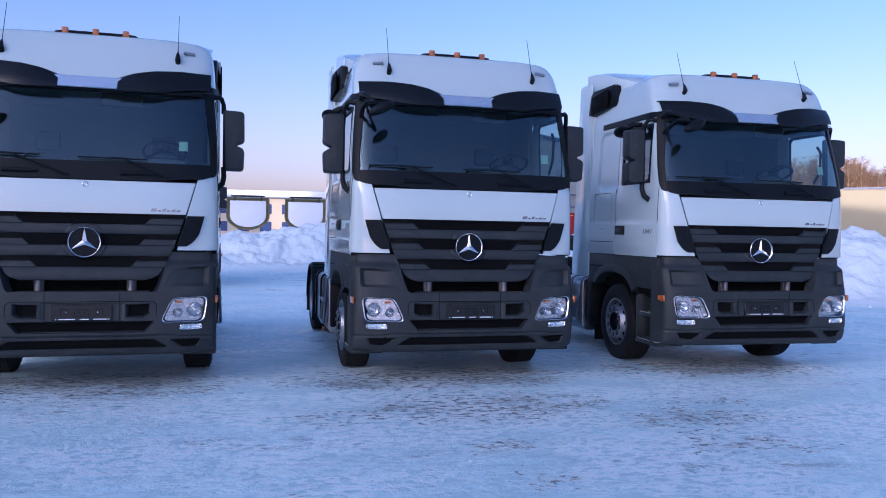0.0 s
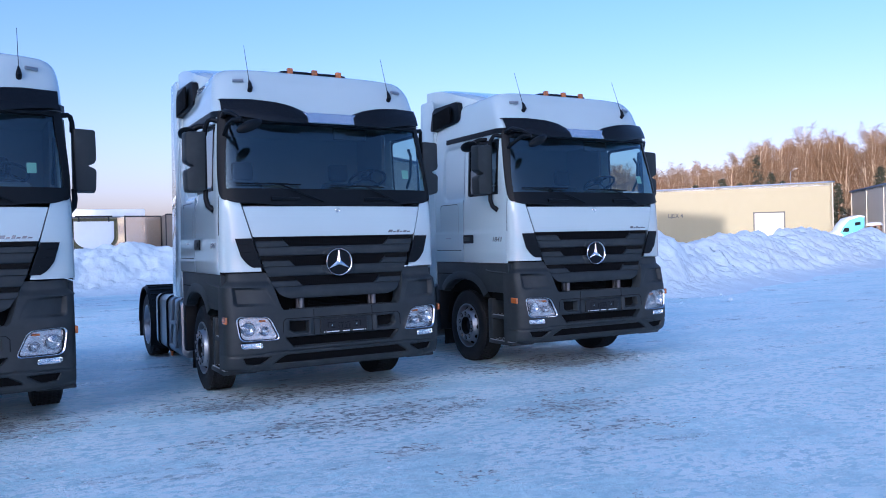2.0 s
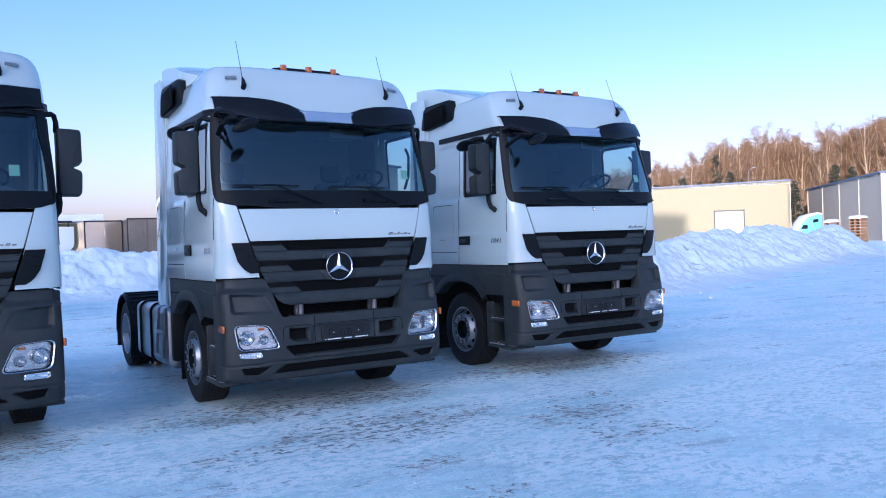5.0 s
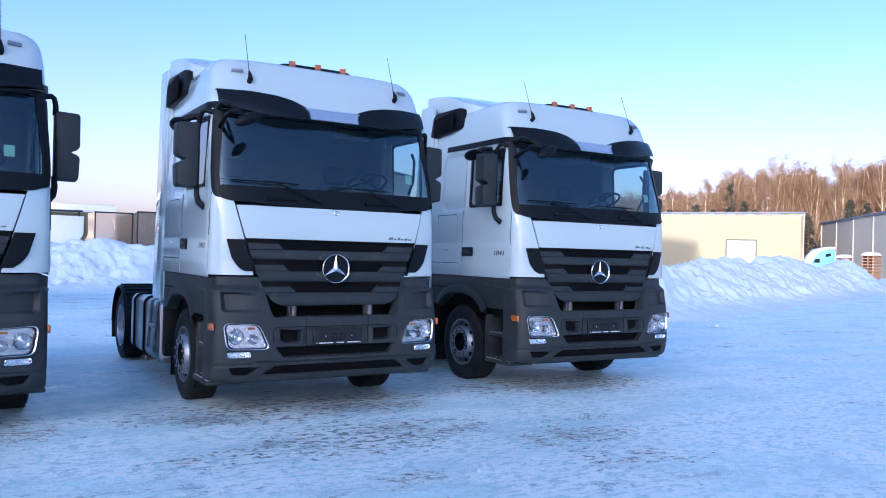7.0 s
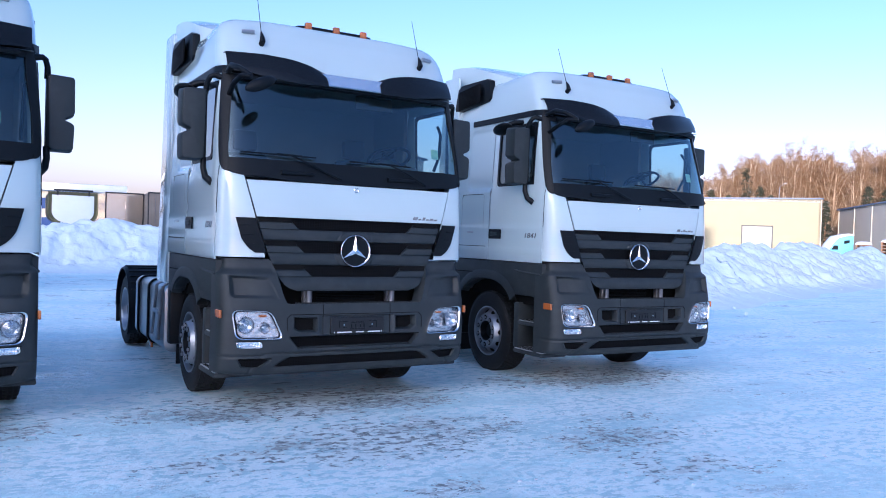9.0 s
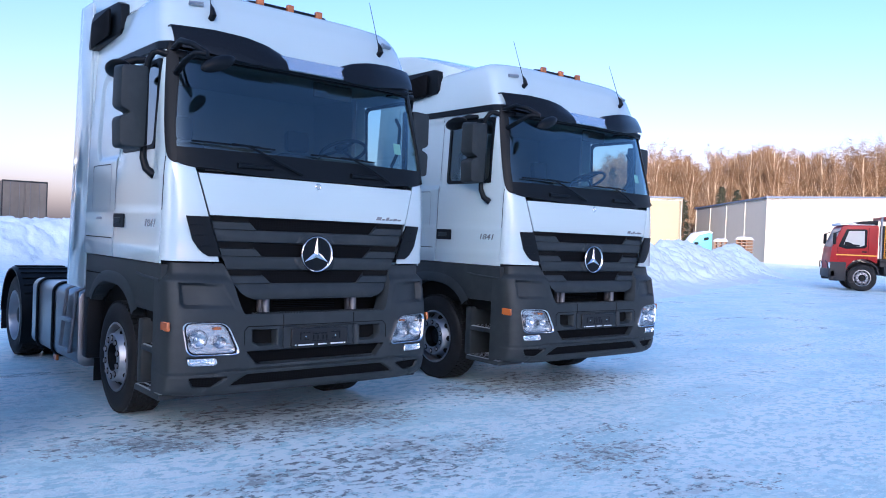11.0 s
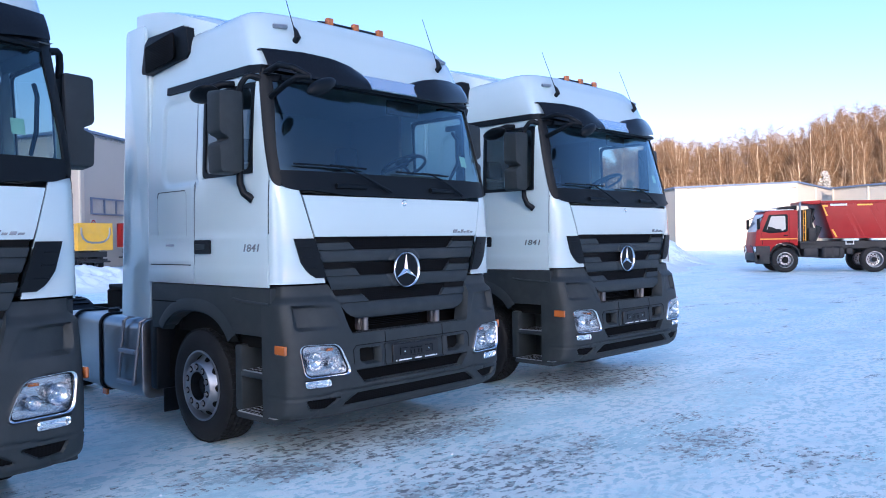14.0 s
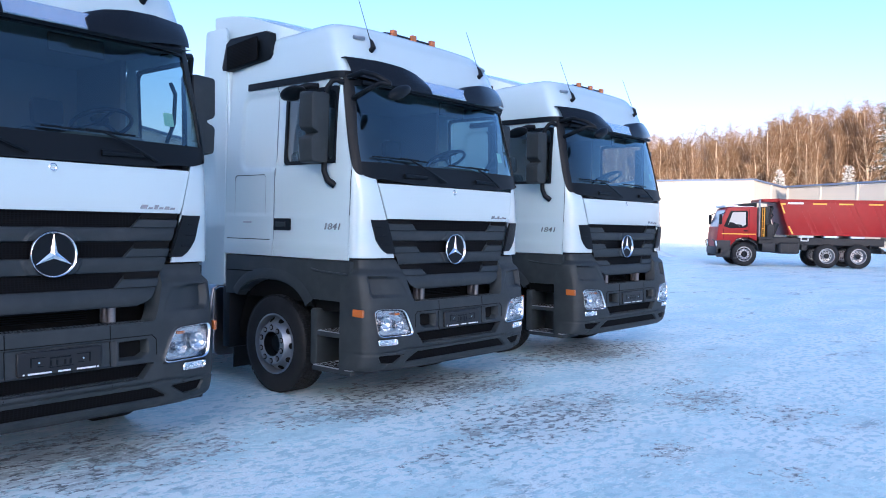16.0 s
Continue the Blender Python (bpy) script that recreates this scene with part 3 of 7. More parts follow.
def make_panels(truck):
    def seam(z):
        return 0.84 + (z - 1.36) * 0.275

    def panel(name, fn, us, vs, mat, label="", t=0.012, parent=None):
        b = bmesh.new()
        grid(b, fn, us, vs)
        bmesh.ops.recalc_face_normals(b, faces=b.faces[:])
        mid = b.faces[len(b.faces) // 2]
        c = mid.calc_center_median()
        if mid.normal.dot(Vector((c.x, c.y - 1.2, 0))) < 0:
            bmesh.ops.reverse_faces(b, faces=b.faces[:])
        bmesh.ops.solidify(b, geom=b.faces[:], thickness=t)
        return part(name, b, mat, parent or truck, label)

    hood = panel("hood", lambda u, z: cab_x(u * (seam(z) - 0.007), z, 0.004 * smooth(1.72, 1.80, z)), steps(-1, 1, 48), steps(1.718, 2.035, 10), WHITE, "white front flap")
    b = bmesh.new()
    lathe(b, [(0.0, 0.028), (0.008, 0.028), (0.012, 0.022), (0.008, 0.016), (0.002, 0.016)], 24)
    box(b, (0.0, -0.012, -0.002), (0.008, 0.012, 0.002))
    bmesh.ops.transform(b, matrix=Matrix.Translation((0, lerp(CAB_F, 1.99) - 0.002, 1.995)) @ Matrix.Rotation(radians(-90), 4, "Z"), verts=b.verts[:])
    part("badge", b, CHROME, hood, "small round chrome badge")
    b = bmesh.new()
    x = 0.60
    for k, w in enumerate((0.05, 0.032, 0.03, 0.032, 0.038, 0.036)):
        y = cab_x(x + w / 2, 1.765).y - 0.008
        h = 0.036 if k in (0, 2) else 0.026
        box(b, (x, y, 1.745), (x + w, y + 0.006, 1.745 + h * (0.55 if k % 2 else 0.8)), 0.0015)
        x += w + 0.012
    for v in b.verts:
        v.co.x += 0.5 * (v.co.z - 1.745)
    tagged(part("model_script", b, NUMBER, hood, "chrome script drawn as plain bars"), kind="stuff")

    FIELD = rounded(1.40, 2.56, 0.475, 0.385, 0.13, 6)

    def pressed(y, z):
        return 0.022 * smooth(0.012, -0.035, inside(FIELD, y, z)) * smooth(1.16, 1.24, y)

    doors = {}
    for s in (-1, 1):
        def outer(z):
            return q_of_y(max(0.1675, pillar_y(z) + 0.0075), z, s)
        panel("corner_panel", lambda u, z: cab_q(q_of(s * (seam(z) + 0.007), z) * (1 - u) + outer(z) * u, z, 0.012 * smooth(1.5, 1.36, z)), steps(0, 1, 16), steps(1.36, 2.20, 18), WHITE, "white cab corner panel")
        vent = panel("corner_vent", lambda u, z: cab_x(s * ((lerp(GRILLE_W, z) + 0.012) * (1 - u) + u * lerp(VENT_OUT, z)), z, 0.022), steps(0, 1, 10), steps(1.40, 1.705, 10), BLACK, "black vertical corner air vent", 0.03)
        for zz in (1.48, 1.56, 1.64):
            b = bmesh.new()
            tube(b, [cab_x(s * x, zz, 0.026) for x in steps(lerp(VENT_OUT, zz) - 0.10, lerp(VENT_OUT, zz) - 0.012, 4)], 0.004, 6)
            part("vent_slat", b, BLACK, vent)
        # door with a window opening
        b = bmesh.new()
        y0, y1, z0, z1 = 0.168, 1.30, 1.335, 3.0
        wy0, wy1, wz0, wz1 = 0.42, 1.165, 2.215, 2.925

        def crease(t, z):
            lo = pillar_y(z) + 0.012
            y = lo + (t - y0) * (wy0 - lo) / (wy0 - y0) if t < wy0 else t
            return cab_side(s, y, z, 0.010 * smooth(1.52, 1.45, z) + 0.004 * smooth(1.74, 1.73, z) - pressed(y, z))
        grid(b, crease, steps(y0, wy0, 4)[:-1] + steps(wy0, y1, 10), [1.335, 1.36, 1.40, 1.43, 1.46, 1.49, 1.52, 1.60, 1.70, 1.728, 1.742, 1.80, 1.95, 2.1, wz0])
        grid(b, crease, steps(y0, wy0, 4), steps(wz0, wz1, 8))
        grid(b, crease, steps(wy1, y1, 2), steps(wz0, wz1, 8))
        grid(b, crease, steps(y0, wy0, 4)[:-1] + steps(wy0, y1, 10), steps(wz1, z1, 2))
        bmesh.ops.remove_doubles(b, verts=b.verts[:], dist=0.002)
        bmesh.ops.recalc_face_normals(b, faces=b.faces[:])
        f = max(b.faces, key=lambda f: f.calc_area())
        if f.normal.x * s < 0:
            bmesh.ops.reverse_faces(b, faces=b.faces[:])
        bmesh.ops.solidify(b, geom=b.faces[:], thickness=0.014)
        door = part("door", b, WHITE, truck, "white cab door")
        doors[s] = door
        pane = rounded((wy0 + wy1) / 2, (wz0 + wz1) / 2, (wy1 - wy0) / 2, (wz1 - wz0) / 2, 0.05, 5)
        hole = rounded((wy0 + wy1) / 2, (wz0 + wz1) / 2, (wy1 - wy0) / 2 - 0.035, (wz1 - wz0) / 2 - 0.035, 0.06, 5)
        b = bmesh.new()
        rows = [[b.verts.new(cab_side(s, y, z, o)) for y, z in pts] for pts, o in ((pane, -0.01), (pane, 0.006), (hole, 0.006), (hole, -0.012))]
        for p, q in zip(rows, rows[1:]):
            for i in range(len(p)):
                b.faces.new((p[i], p[(i + 1) % len(p)], q[(i + 1) % len(p)], q[i]))
        bmesh.ops.recalc_face_normals(b, faces=b.faces[:])
        part("window_seal", b, BLACK, door, "black rubber window seal")
        b = bmesh.new()
        b.faces.new([b.verts.new(cab_side(s, y, z, -0.006)) for y, z in pane])
        bmesh.ops.recalc_face_normals(b, faces=b.faces[:])
        part("window_pane", b, SIDEGLASS, door, "clear side window").visible_shadow = False
        b = bmesh.new()
        prism(b, rounded(1.16, 1.648, 0.125, 0.058, 0.015), "x", s * 1.238, s * 1.262)
        handle = part("door_handle", b, BLACK, door, "black recessed pull handle")
        b = bmesh.new()
        box(b, (s * 1.266 - 0.006, 1.10, 1.625), (s * 1.266 + 0.006, 1.25, 1.672), 0.004)
        part("handle_grip", b, GREY, door)
        b = lettering("1841", 0.082, 0.003, 0.001)
        for v in b.verts:
            v.co.x = v.co.x * 1.5 + v.co.z * 0.3
        m = Matrix.Translation((s * 1.249, 0.57 if s < 0 else 0.33, 1.61)) @ Matrix.Rotation(radians(-90 if s < 0 else 90), 4, "Z")
        bmesh.ops.transform(b, matrix=m, verts=b.verts[:])
        part("model_number", b, NUMBER, door, "grey metal figures 1841")
        # rear side panel with a pressed field and hatches
        rear = panel("rear_side_panel", lambda y, z: cab_side(s, y, z, 0.010 * smooth(1.52, 1.45, z) + 0.004 * smooth(1.74, 1.73, z) - pressed(y, z)), steps(1.314, CAB_BACK, 44), steps(1.335, 3.0, 84), WHITE, "white sleeper side panel")
        for pts in (rounded(1.70, 1.865, 0.255, 0.27, 0.04), ):
            b = bmesh.new()
            loop = [cab_side(s, y, z, 0.0) for y, z in pts]
            tube(b, loop + loop[:1], 0.0022, 5)
            part("hatch_seam", b, SEAM, rear)
        b = bmesh.new()
        tube(b, [cab_side(s, y, z, 0.0015) for y, z in ((1.47, 2.137), (1.70, 2.137), (1.93, 2.137), (1.948, 2.125), (1.955, 2.09))], 0.0035, 5)
        part("hatch_upper_gap", b, DARK, rear)
        b = bmesh.new()
        tube(b, [cab_side(s, y, 1.495, 0.006) for y in (1.36, 2.08)], 0.005, 5)
        part("locker_seam", b, DARK, rear)
        b = bmesh.new()
        box(b, (s * 1.248 - 0.004, 1.66, 1.655), (s * 1.248 + 0.004, 1.80, 1.675), 0.003)
        part("hatch_handle", b, STEEL, rear)
        b = bmesh.new()
        tube(b, [cab_side(s, 1.307, z, 0.001 - pressed(1.307, z)) for z in steps(1.34, 2.99, 30)], 0.0025, 5)
        part("door_gap", b, SEAM, truck)
        b = bmesh.new()
        tube(b, [cab_side(s, 0.2185, z, 0.002) for z in steps(1.74, 2.15, 8)], 0.0035, 5)
        part("door_front_gap", b, DARK, truck)
        # drip rail
        b = bmesh.new()
        grid(b, lambda y, z: cab_side(s, y, z, 0.02), steps(0.31, 1.78, 18), [2.995, 3.01, 3.045, 3.06])
        bmesh.ops.recalc_face_normals(b, faces=b.faces[:])
        thicken(b, 0.02)
        part("drip_rail", b, BLACK, truck, "black roof drip rail")
    return doors


def make_windscreen(truck):
    """Black surround, glass, wipers, visor."""
    ED = 1.155

    def RISE(x):
        return 0.03 * smooth(0.55, 1.0, abs(x)) + 0.03 * (max(0.0, abs(x) - 1.02) / 0.135) ** 2

    def strip(b, fn, us, vs):
        grid(b, fn, us, vs)
    b = bmesh.new()

    def edge(z, s):
        return q_of_y(pillar_y(z), z, s)
    zs = steps(2.045, 3.03, 24)
    for s in (-1, 1):
        def inner(z):
            return ED - 0.058 * smooth(2.3, 2.95, z)

        def pillar(u, z):
            lo = 2.045 + RISE(ED) + 0.085 * u ** 2.6
            z = lo + (z - 2.045) * (3.03 - lo) / 0.985
            return cab_q(q_of(s * inner(z), z) * (1 - u) + edge(z, s) * u, z, 0.014)
        strip(b, pillar, steps(0, 1, 10), zs)
    strip(b, lambda x, z: cab_x(x, z + RISE(x) * (2.225 - z) / 0.18, 0.016), steps(-ED, ED, 70), [2.045, 2.06, 2.12, 2.18, 2.225])
    strip(b, lambda x, z: cab_x(x, z, 0.012), steps(-ED, ED, 40), [2.93, 2.98, 3.03])
    bmesh.ops.recalc_face_normals(b, faces=b.faces[:])
    bmesh.ops.remove_doubles(b, verts=b.verts[:], dist=0.003)
    thicken(b, 0.02)
    frame_ = part("windscreen_surround", b, BLACK, truck, "black windscreen surround and pillars", 50)
    b = bmesh.new()
    grid(b, lambda x, z: cab_x(x, z, -0.004), steps(-ED - 0.03, ED + 0.03, 44), steps(2.19, 2.96, 14))
    bmesh.ops.recalc_face_normals(b, faces=b.faces[:])
    ws = part("windscreen", b, GLASS, truck, "large curved tinted windscreen")
    ws.visible_shadow = False
    b = bmesh.new()
    grid(b, lambda x, z: cab_x(x, z, -0.012), steps(0.86, 0.945, 3), steps(2.36, 2.46, 3))
    part("windscreen_sticker", b, STICKER, ws, "small pale green sticker")
    # wipers
    for x0, x1, px, zb in ((-1.05, -0.40, -0.16, 2.275), (-0.07, 0.57, 0.72, 2.26)):
        b = bmesh.new()
        tube(b, [cab_x(x, zb - 0.012 * (x - x0), 0.035) for x in steps(x0, x1, 8)], 0.008, 6)
        blade = part("wiper_blade", b, BLACK, truck, "black wiper blade")
        mid = x0 + 0.62 * (x1 - x0)
        b = bmesh.new()
        tube(b, [cab_x(mid, zb, 0.055), cab_x(mid * 0.55 + px * 0.45, 2.19, 0.06), cab_x(px, 2.085, 0.04)], [0.008, 0.010, 0.014], 6)
        tube(b, [cab_x(mid - 0.11, zb, 0.055), cab_x(mid + 0.11, zb - 0.005, 0.055)], 0.009, 6)
        part("wiper_arm", b, BLACK, blade)
    for x0 in (-0.72, 0.32):
        b = bmesh.new()
        tube(b, [cab_x(x, 2.115, 0.03) for x in (x0, x0 + 0.1, x0 + 0.3)], [0.022, 0.02, 0.016], 8)
        part("washer_moulding", b, BLACK, frame_)
    # visor: two smoked wings and a silver middle
    top = [(0.0, 3.065), (0.26, 3.065), (0.31, 3.085), (0.42, 3.125), (0.6, 3.16), (0.85, 3.185), (1.16, 3.19)]
    for s in (-1, 1):
        b = bmesh.new()

        def at(u, v):
            x = 0.27 + (1.155 - 0.27) * u
            z1, z0 = lerp(top, x), 2.935 + 0.07 * smooth(0.55, 1.16, x)
            z = z0 + (z1 - z0) * v
            y = 0.115 + 0.10 * v ** 1.5 + 1.0 * corner(x / 1.225) + 0.10 * smooth(0.5, 1.15, x)
            return Vector((s * x, y, z))
        rows = grid(b, at, steps(0, 1, 26), steps(0, 1, 8))
        back = [b.verts.new(v.co + Vector((0, 0.12, 0.0))) for v in rows[-1]]
        for i in range(len(back) - 1):
            b.faces.new((rows[-1][i], rows[-1][i + 1], back[i + 1], back[i]))
        bmesh.ops.recalc_face_normals(b, faces=b.faces[:])
        thicken(b, 0.012)
        wing = part("sun_visor_wing", b, VISOR, truck, "smoked black sun visor wing", 50)
    b = bmesh.new()
    grid(b, lambda x, v: Vector((x * (1 - 0.12 * (1 - v)), 0.125 + 0.07 * v + corner(abs(x) / 1.225), 2.95 + 0.115 * v)), steps(-0.31, 0.31, 12), steps(0, 1, 5))
    bmesh.ops.recalc_face_normals(b, faces=b.faces[:])
    thicken(b, 0.014)
    part("sun_visor_centre", b, SILVER, truck, "silver centre of the sun visor")
    b = bmesh.new()
    tube(b, [cab_x(x, 2.955, 0.06) for x in steps(-1.02, 1.02, 12)], 0.022, 6)
    part("visor_rail", b, BLACK, truck)


def make_roof(truck):
    levels = [(3.0, 0.0), (3.1, 0.0), (3.25, 0.0), (3.38, 0.0), (3.44, 0.008), (3.485, 0.025), (3.52, 0.055), (3.545, 0.10), (3.565, 0.20), (3.58, 0.42), (3.588, 0.7)]
    bm = bmesh.new()
    rings = []
    for z, inset in levels:
        w, f = lerp(CAB_W, z) - inset, lerp(CAB_F, min(z, 3.5)) + 0.45 * inset
        ring = []
        for q in steps(-1, 1, 40):
            a = abs(q) * math.pi / 2
            ring.append(Vector((math.copysign(max(0.05, w) * math.sin(a) ** 0.5, q), f + CAB_D * (1 - max(0, math.cos(a)) ** 0.5), z)))
        pre = [Vector((-max(0.05, w), y, z - 0.02 * smooth(0.8, 1.3, y))) for y in steps(CAB_BACK, f + CAB_D + 0.05, 12)]
        post = [Vector((max(0.05, w), y, z - 0.02 * smooth(0.8, 1.3, y))) for y in steps(f + CAB_D + 0.05, CAB_BACK, 12)]
        rings.append([bm.verts.new(p) for p in pre + ring + post])
    for a, b in zip(rings, rings[1:]):
        for i in range(len(a) - 1):
            bm.faces.new((a[i], a[i + 1], b[i + 1], b[i]))
    bm.faces.new(rings[-1])
    bmesh.ops.recalc_face_normals(bm, faces=bm.faces[:])
    roof = part("cab_roof", bm, WHITE, truck, "white high roof", 40)
    # rear wall and inner lining
    bm = bmesh.new()
    box(bm, (-1.225, CAB_BACK - 0.03, 1.2), (1.225, CAB_BACK, 3.5), 0.01)
    part("cab_rear_wall", bm, WHITE, truck)
    # roof deflector behind, and side fairings
    bm = bmesh.new()

    def deflector(u, t):
        y = 0.98 + 1.50 * t
        z = 3.545 + 0.335 * math.sin(math.pi / 2 * t) ** 1.10
        w = 0.98 + 0.17 * smooth(0.0, 0.35, t)
        return Vector((u * w, y + 0.10 * (abs(u) ** 4) * (1 - t), z - 0.008 * u ** 2 - 0.025 * abs(u) ** 16))
    rows = grid(bm, deflector, steps(-1, 1, 24), steps(0, 1, 14))
    for side in (0, -1):
        low = [bm.verts.new(Vector((r[side].co.x * 1.01, r[side].co.y, 3.36))) for r in rows]
        for i in range(len(rows) - 1):
            bm.faces.new((rows[i][side].co and rows[i][side], rows[i + 1][side], low[i + 1], low[i]))
    bmesh.ops.recalc_face_normals(bm, faces=bm.faces[:])
    part("roof_deflector", bm, WHITE, truck, "white roof air deflector", 40)
    for s in (-1, 1):
        bm = bmesh.new()
        poly = rounded(2.424, 2.34, 0.291, 1.35, 0.05, 4)
        poly = [(y - 0.20 * smooth(3.0, 3.66, z) * smooth(2.4, 2.7, y), z) for y, z in poly]
        prism(bm, poly, "x", s * 1.215, s * 1.245, 0.008)
        part("side_fairing", bm, WHITE, truck, "white side fairing behind the cab")
        # black air intake box on the roof's side
        bm = bmesh.new()
        pts = [(1.52, 3.575), (1.46, 3.55), (1.43, 3.33), (1.47, 3.285), (2.10, 3.225), (2.19, 3.235), (2.21, 3.27), (2.14, 3.51), (2.06, 3.56)]
        prism(bm, pts, "x", s * 1.06, s * 1.255, 0.02)
        for v in bm.verts:
            if abs(v.co.x) > 1.2 and v.co.y < 1.7:
                v.co.x -= s * 0.05 * smooth(1.7, 1.45, v.co.y)
        vent = part("roof_side_intake", bm, BLACK, truck, "black plastic air intake on the roof side")
        bm = bmesh.new()
        pts = rounded(1.85, 3.385, 0.26, 0.12, 0.03, 4)
        prism(bm, [(y, z - 0.10 * (y - 1.8)) for y, z in pts], "x", s * 1.245, s * 1.262, 0.006)
        part("intake_mesh", bm, MESH, vent, "fine black mesh")
        # aerial and marker
        bm = bmesh.new()
        base = Vector((s * 0.823, 0.40, 3.325))
        tube(bm, [base + Vector((0, 0.02, -0.03)), base + Vector((0, -0.02, 0.0)), base + Vector((0, 0.0, 0.05)), base + Vector((0, 0.03, 0.09))], [0.026, 0.028, 0.018, 0.007], 10)
        aerial = part("aerial_foot", bm, BLACK, truck, "black aerial foot")
        bm = bmesh.new()
        tube(bm, [base + Vector((0, 0.02, 0.06)), base + Vector((0, 0.20, 0.50))], [0.004, 0.0025], 5)
        part("aerial_rod", bm, BLACK, aerial)
        bm = bmesh.new()
        tube(bm, [(s * 0.88, 0.445, 3.41), (s * 0.99, 0.475, 3.405)], 0.019, 8)
        part("roof_marker", bm, STEEL, roof, "small oval roof marker lamp")
    # light bar
    bm = bmesh.new()
    tube(bm, [(-0.45, 0.80, 3.565), (-0.38, 0.68, 3.585), (-0.30, 0.66, 3.59), (0.30, 0.66, 3.59), (0.38, 0.68, 3.585), (0.45, 0.80, 3.565)], 0.016, 8)
    bar = part("roof_light_bar", bm, BLACK, truck, "black roof bar with three amber lamps")
    for x in (-0.293, 0.0, 0.293):
        bm = bmesh.new()
        box(bm, (x - 0.032, 0.615, 3.565), (x + 0.032, 0.665, 3.63), 0.01, 2)
        part("amber_lamp", bm, AMBER, bar, "amber roof lamp")


def make_interior(truck):
    bm = bmesh.new()
    grid(bm, lambda x, t: Vector((x, 0.16 + 0.62 * t, 2.12 + 0.10 * math.sin(math.pi * min(1, t * 1.3)))), steps(-1.14, 1.14, 20), steps(0, 1, 10))
    box(bm, (-1.14, 0.70, 1.55), (1.14, 0.80, 2.10), 0.02)
    box(bm, (0.32, 0.48, 2.14), (0.92, 0.80, 2.30), 0.05, 2)
    part("dashboard", bm, DASH, truck, "grey dashboard")
    bm = bmesh.new()
    box(bm, (-1.20, 0.28, 1.36), (1.20, CAB_BACK - 0.05, 1.42))
    part("cab_floor", bm, INNER, truck)
    bm = bmesh.new()
    box(bm, (-1.16, CAB_BACK - 0.08, 1.42), (1.16, CAB_BACK - 0.04, 3.2))
    box(bm, (-1.10, 1.42, 1.75), (1.10, 2.05, 1.95), 0.05, 2)
    part("sleeper_lining", bm, LINER, truck, "grey sleeper lining and bunk")
    bm = bmesh.new()
    grid(bm, lambda x, y: Vector((x, y, 2.985 + 0.03 * smooth(0.4, 0.8, y))), steps(-1.17, 1.17, 6), steps(0.30, CAB_BACK - 0.03, 8))
    part("headliner", bm, LINER, truck)
    for s in (-1, 1):
        bm = bmesh.new()
        box(bm, (s * 1.185 - 0.02, 0.38, 1.42), (s * 1.185 + 0.02, 1.29, 2.19), 0.02)
        box(bm, (s * 1.15 - 0.03, 1.27, 1.42), (s * 1.15 + 0.02, CAB_BACK - 0.06, 3.05), 0.01)
        part("inner_lining", bm, LINER, truck)
        bm = bmesh.new()
        box(bm, (s * 0.62 - 0.25, 0.95, 1.70), (s * 0.62 + 0.25, 1.45, 1.86), 0.06, 2)
        seat = part("seat", bm, FABRIC, truck, "dark fabric seat")
        bm = bmesh.new()
        box(bm, (-0.24, 0.0, 0.0), (0.24, 0.14, 0.62), 0.06, 2, Matrix.Translation((s * 0.62, 1.36, 1.80)) @ Matrix.Rotation(radians(-8), 4, "X"))
        box(bm, (-0.13, 0.0, 0.64), (0.13, 0.10, 0.86), 0.04, 2, Matrix.Translation((s * 0.62, 1.38, 1.80)) @ Matrix.Rotation(radians(-8), 4, "X"))
        part("seat_back", bm, FABRIC, seat)
        bm = bmesh.new()
        tube(bm, [(s * 1.10, 0.52, 2.28), (s * 1.10, 0.42, 2.42), (s * 1.11, 0.42, 2.65), (s * 1.12, 0.50, 2.74)], 0.016, 8)
        part("grab_handle", bm, BLACK, truck)
    bm = bmesh.new()
    lathe(bm, [(0.016 * math.cos(a), 0.22 + 0.016 * math.sin(a)) for a in steps(0, 2 * math.pi, 10)], 36)
    for k in range(3):
        a = radians(90 + 120 * k)
        tube(bm, [(0.03, 0, 0), (0.0, 0.21 * math.cos(a), 0.21 * math.sin(a))], 0.014, 6)
    lathe(bm, [(0.02, 0.001), (0.02, 0.06), (0.06, 0.07), (0.06, 0.001)], 16)
    bmesh.ops.transform(bm, matrix=Matrix.Translation((0.68, 0.74, 2.39)) @ Matrix.Rotation(radians(90), 4, "Z") @ Matrix.Rotation(radians(-64), 4, "Y"), verts=bm.verts[:])
    bmesh.ops.recalc_face_normals(bm, faces=bm.faces[:])
    part("steering_wheel", bm, BLACK, truck, "black steering wheel")
    bm = bmesh.new()
    box(bm, (0.1, 0.34, 2.80), (0.5, 0.36, 2.93), 0.01)
    part("inner_sun_blind", bm, INNER, truck)


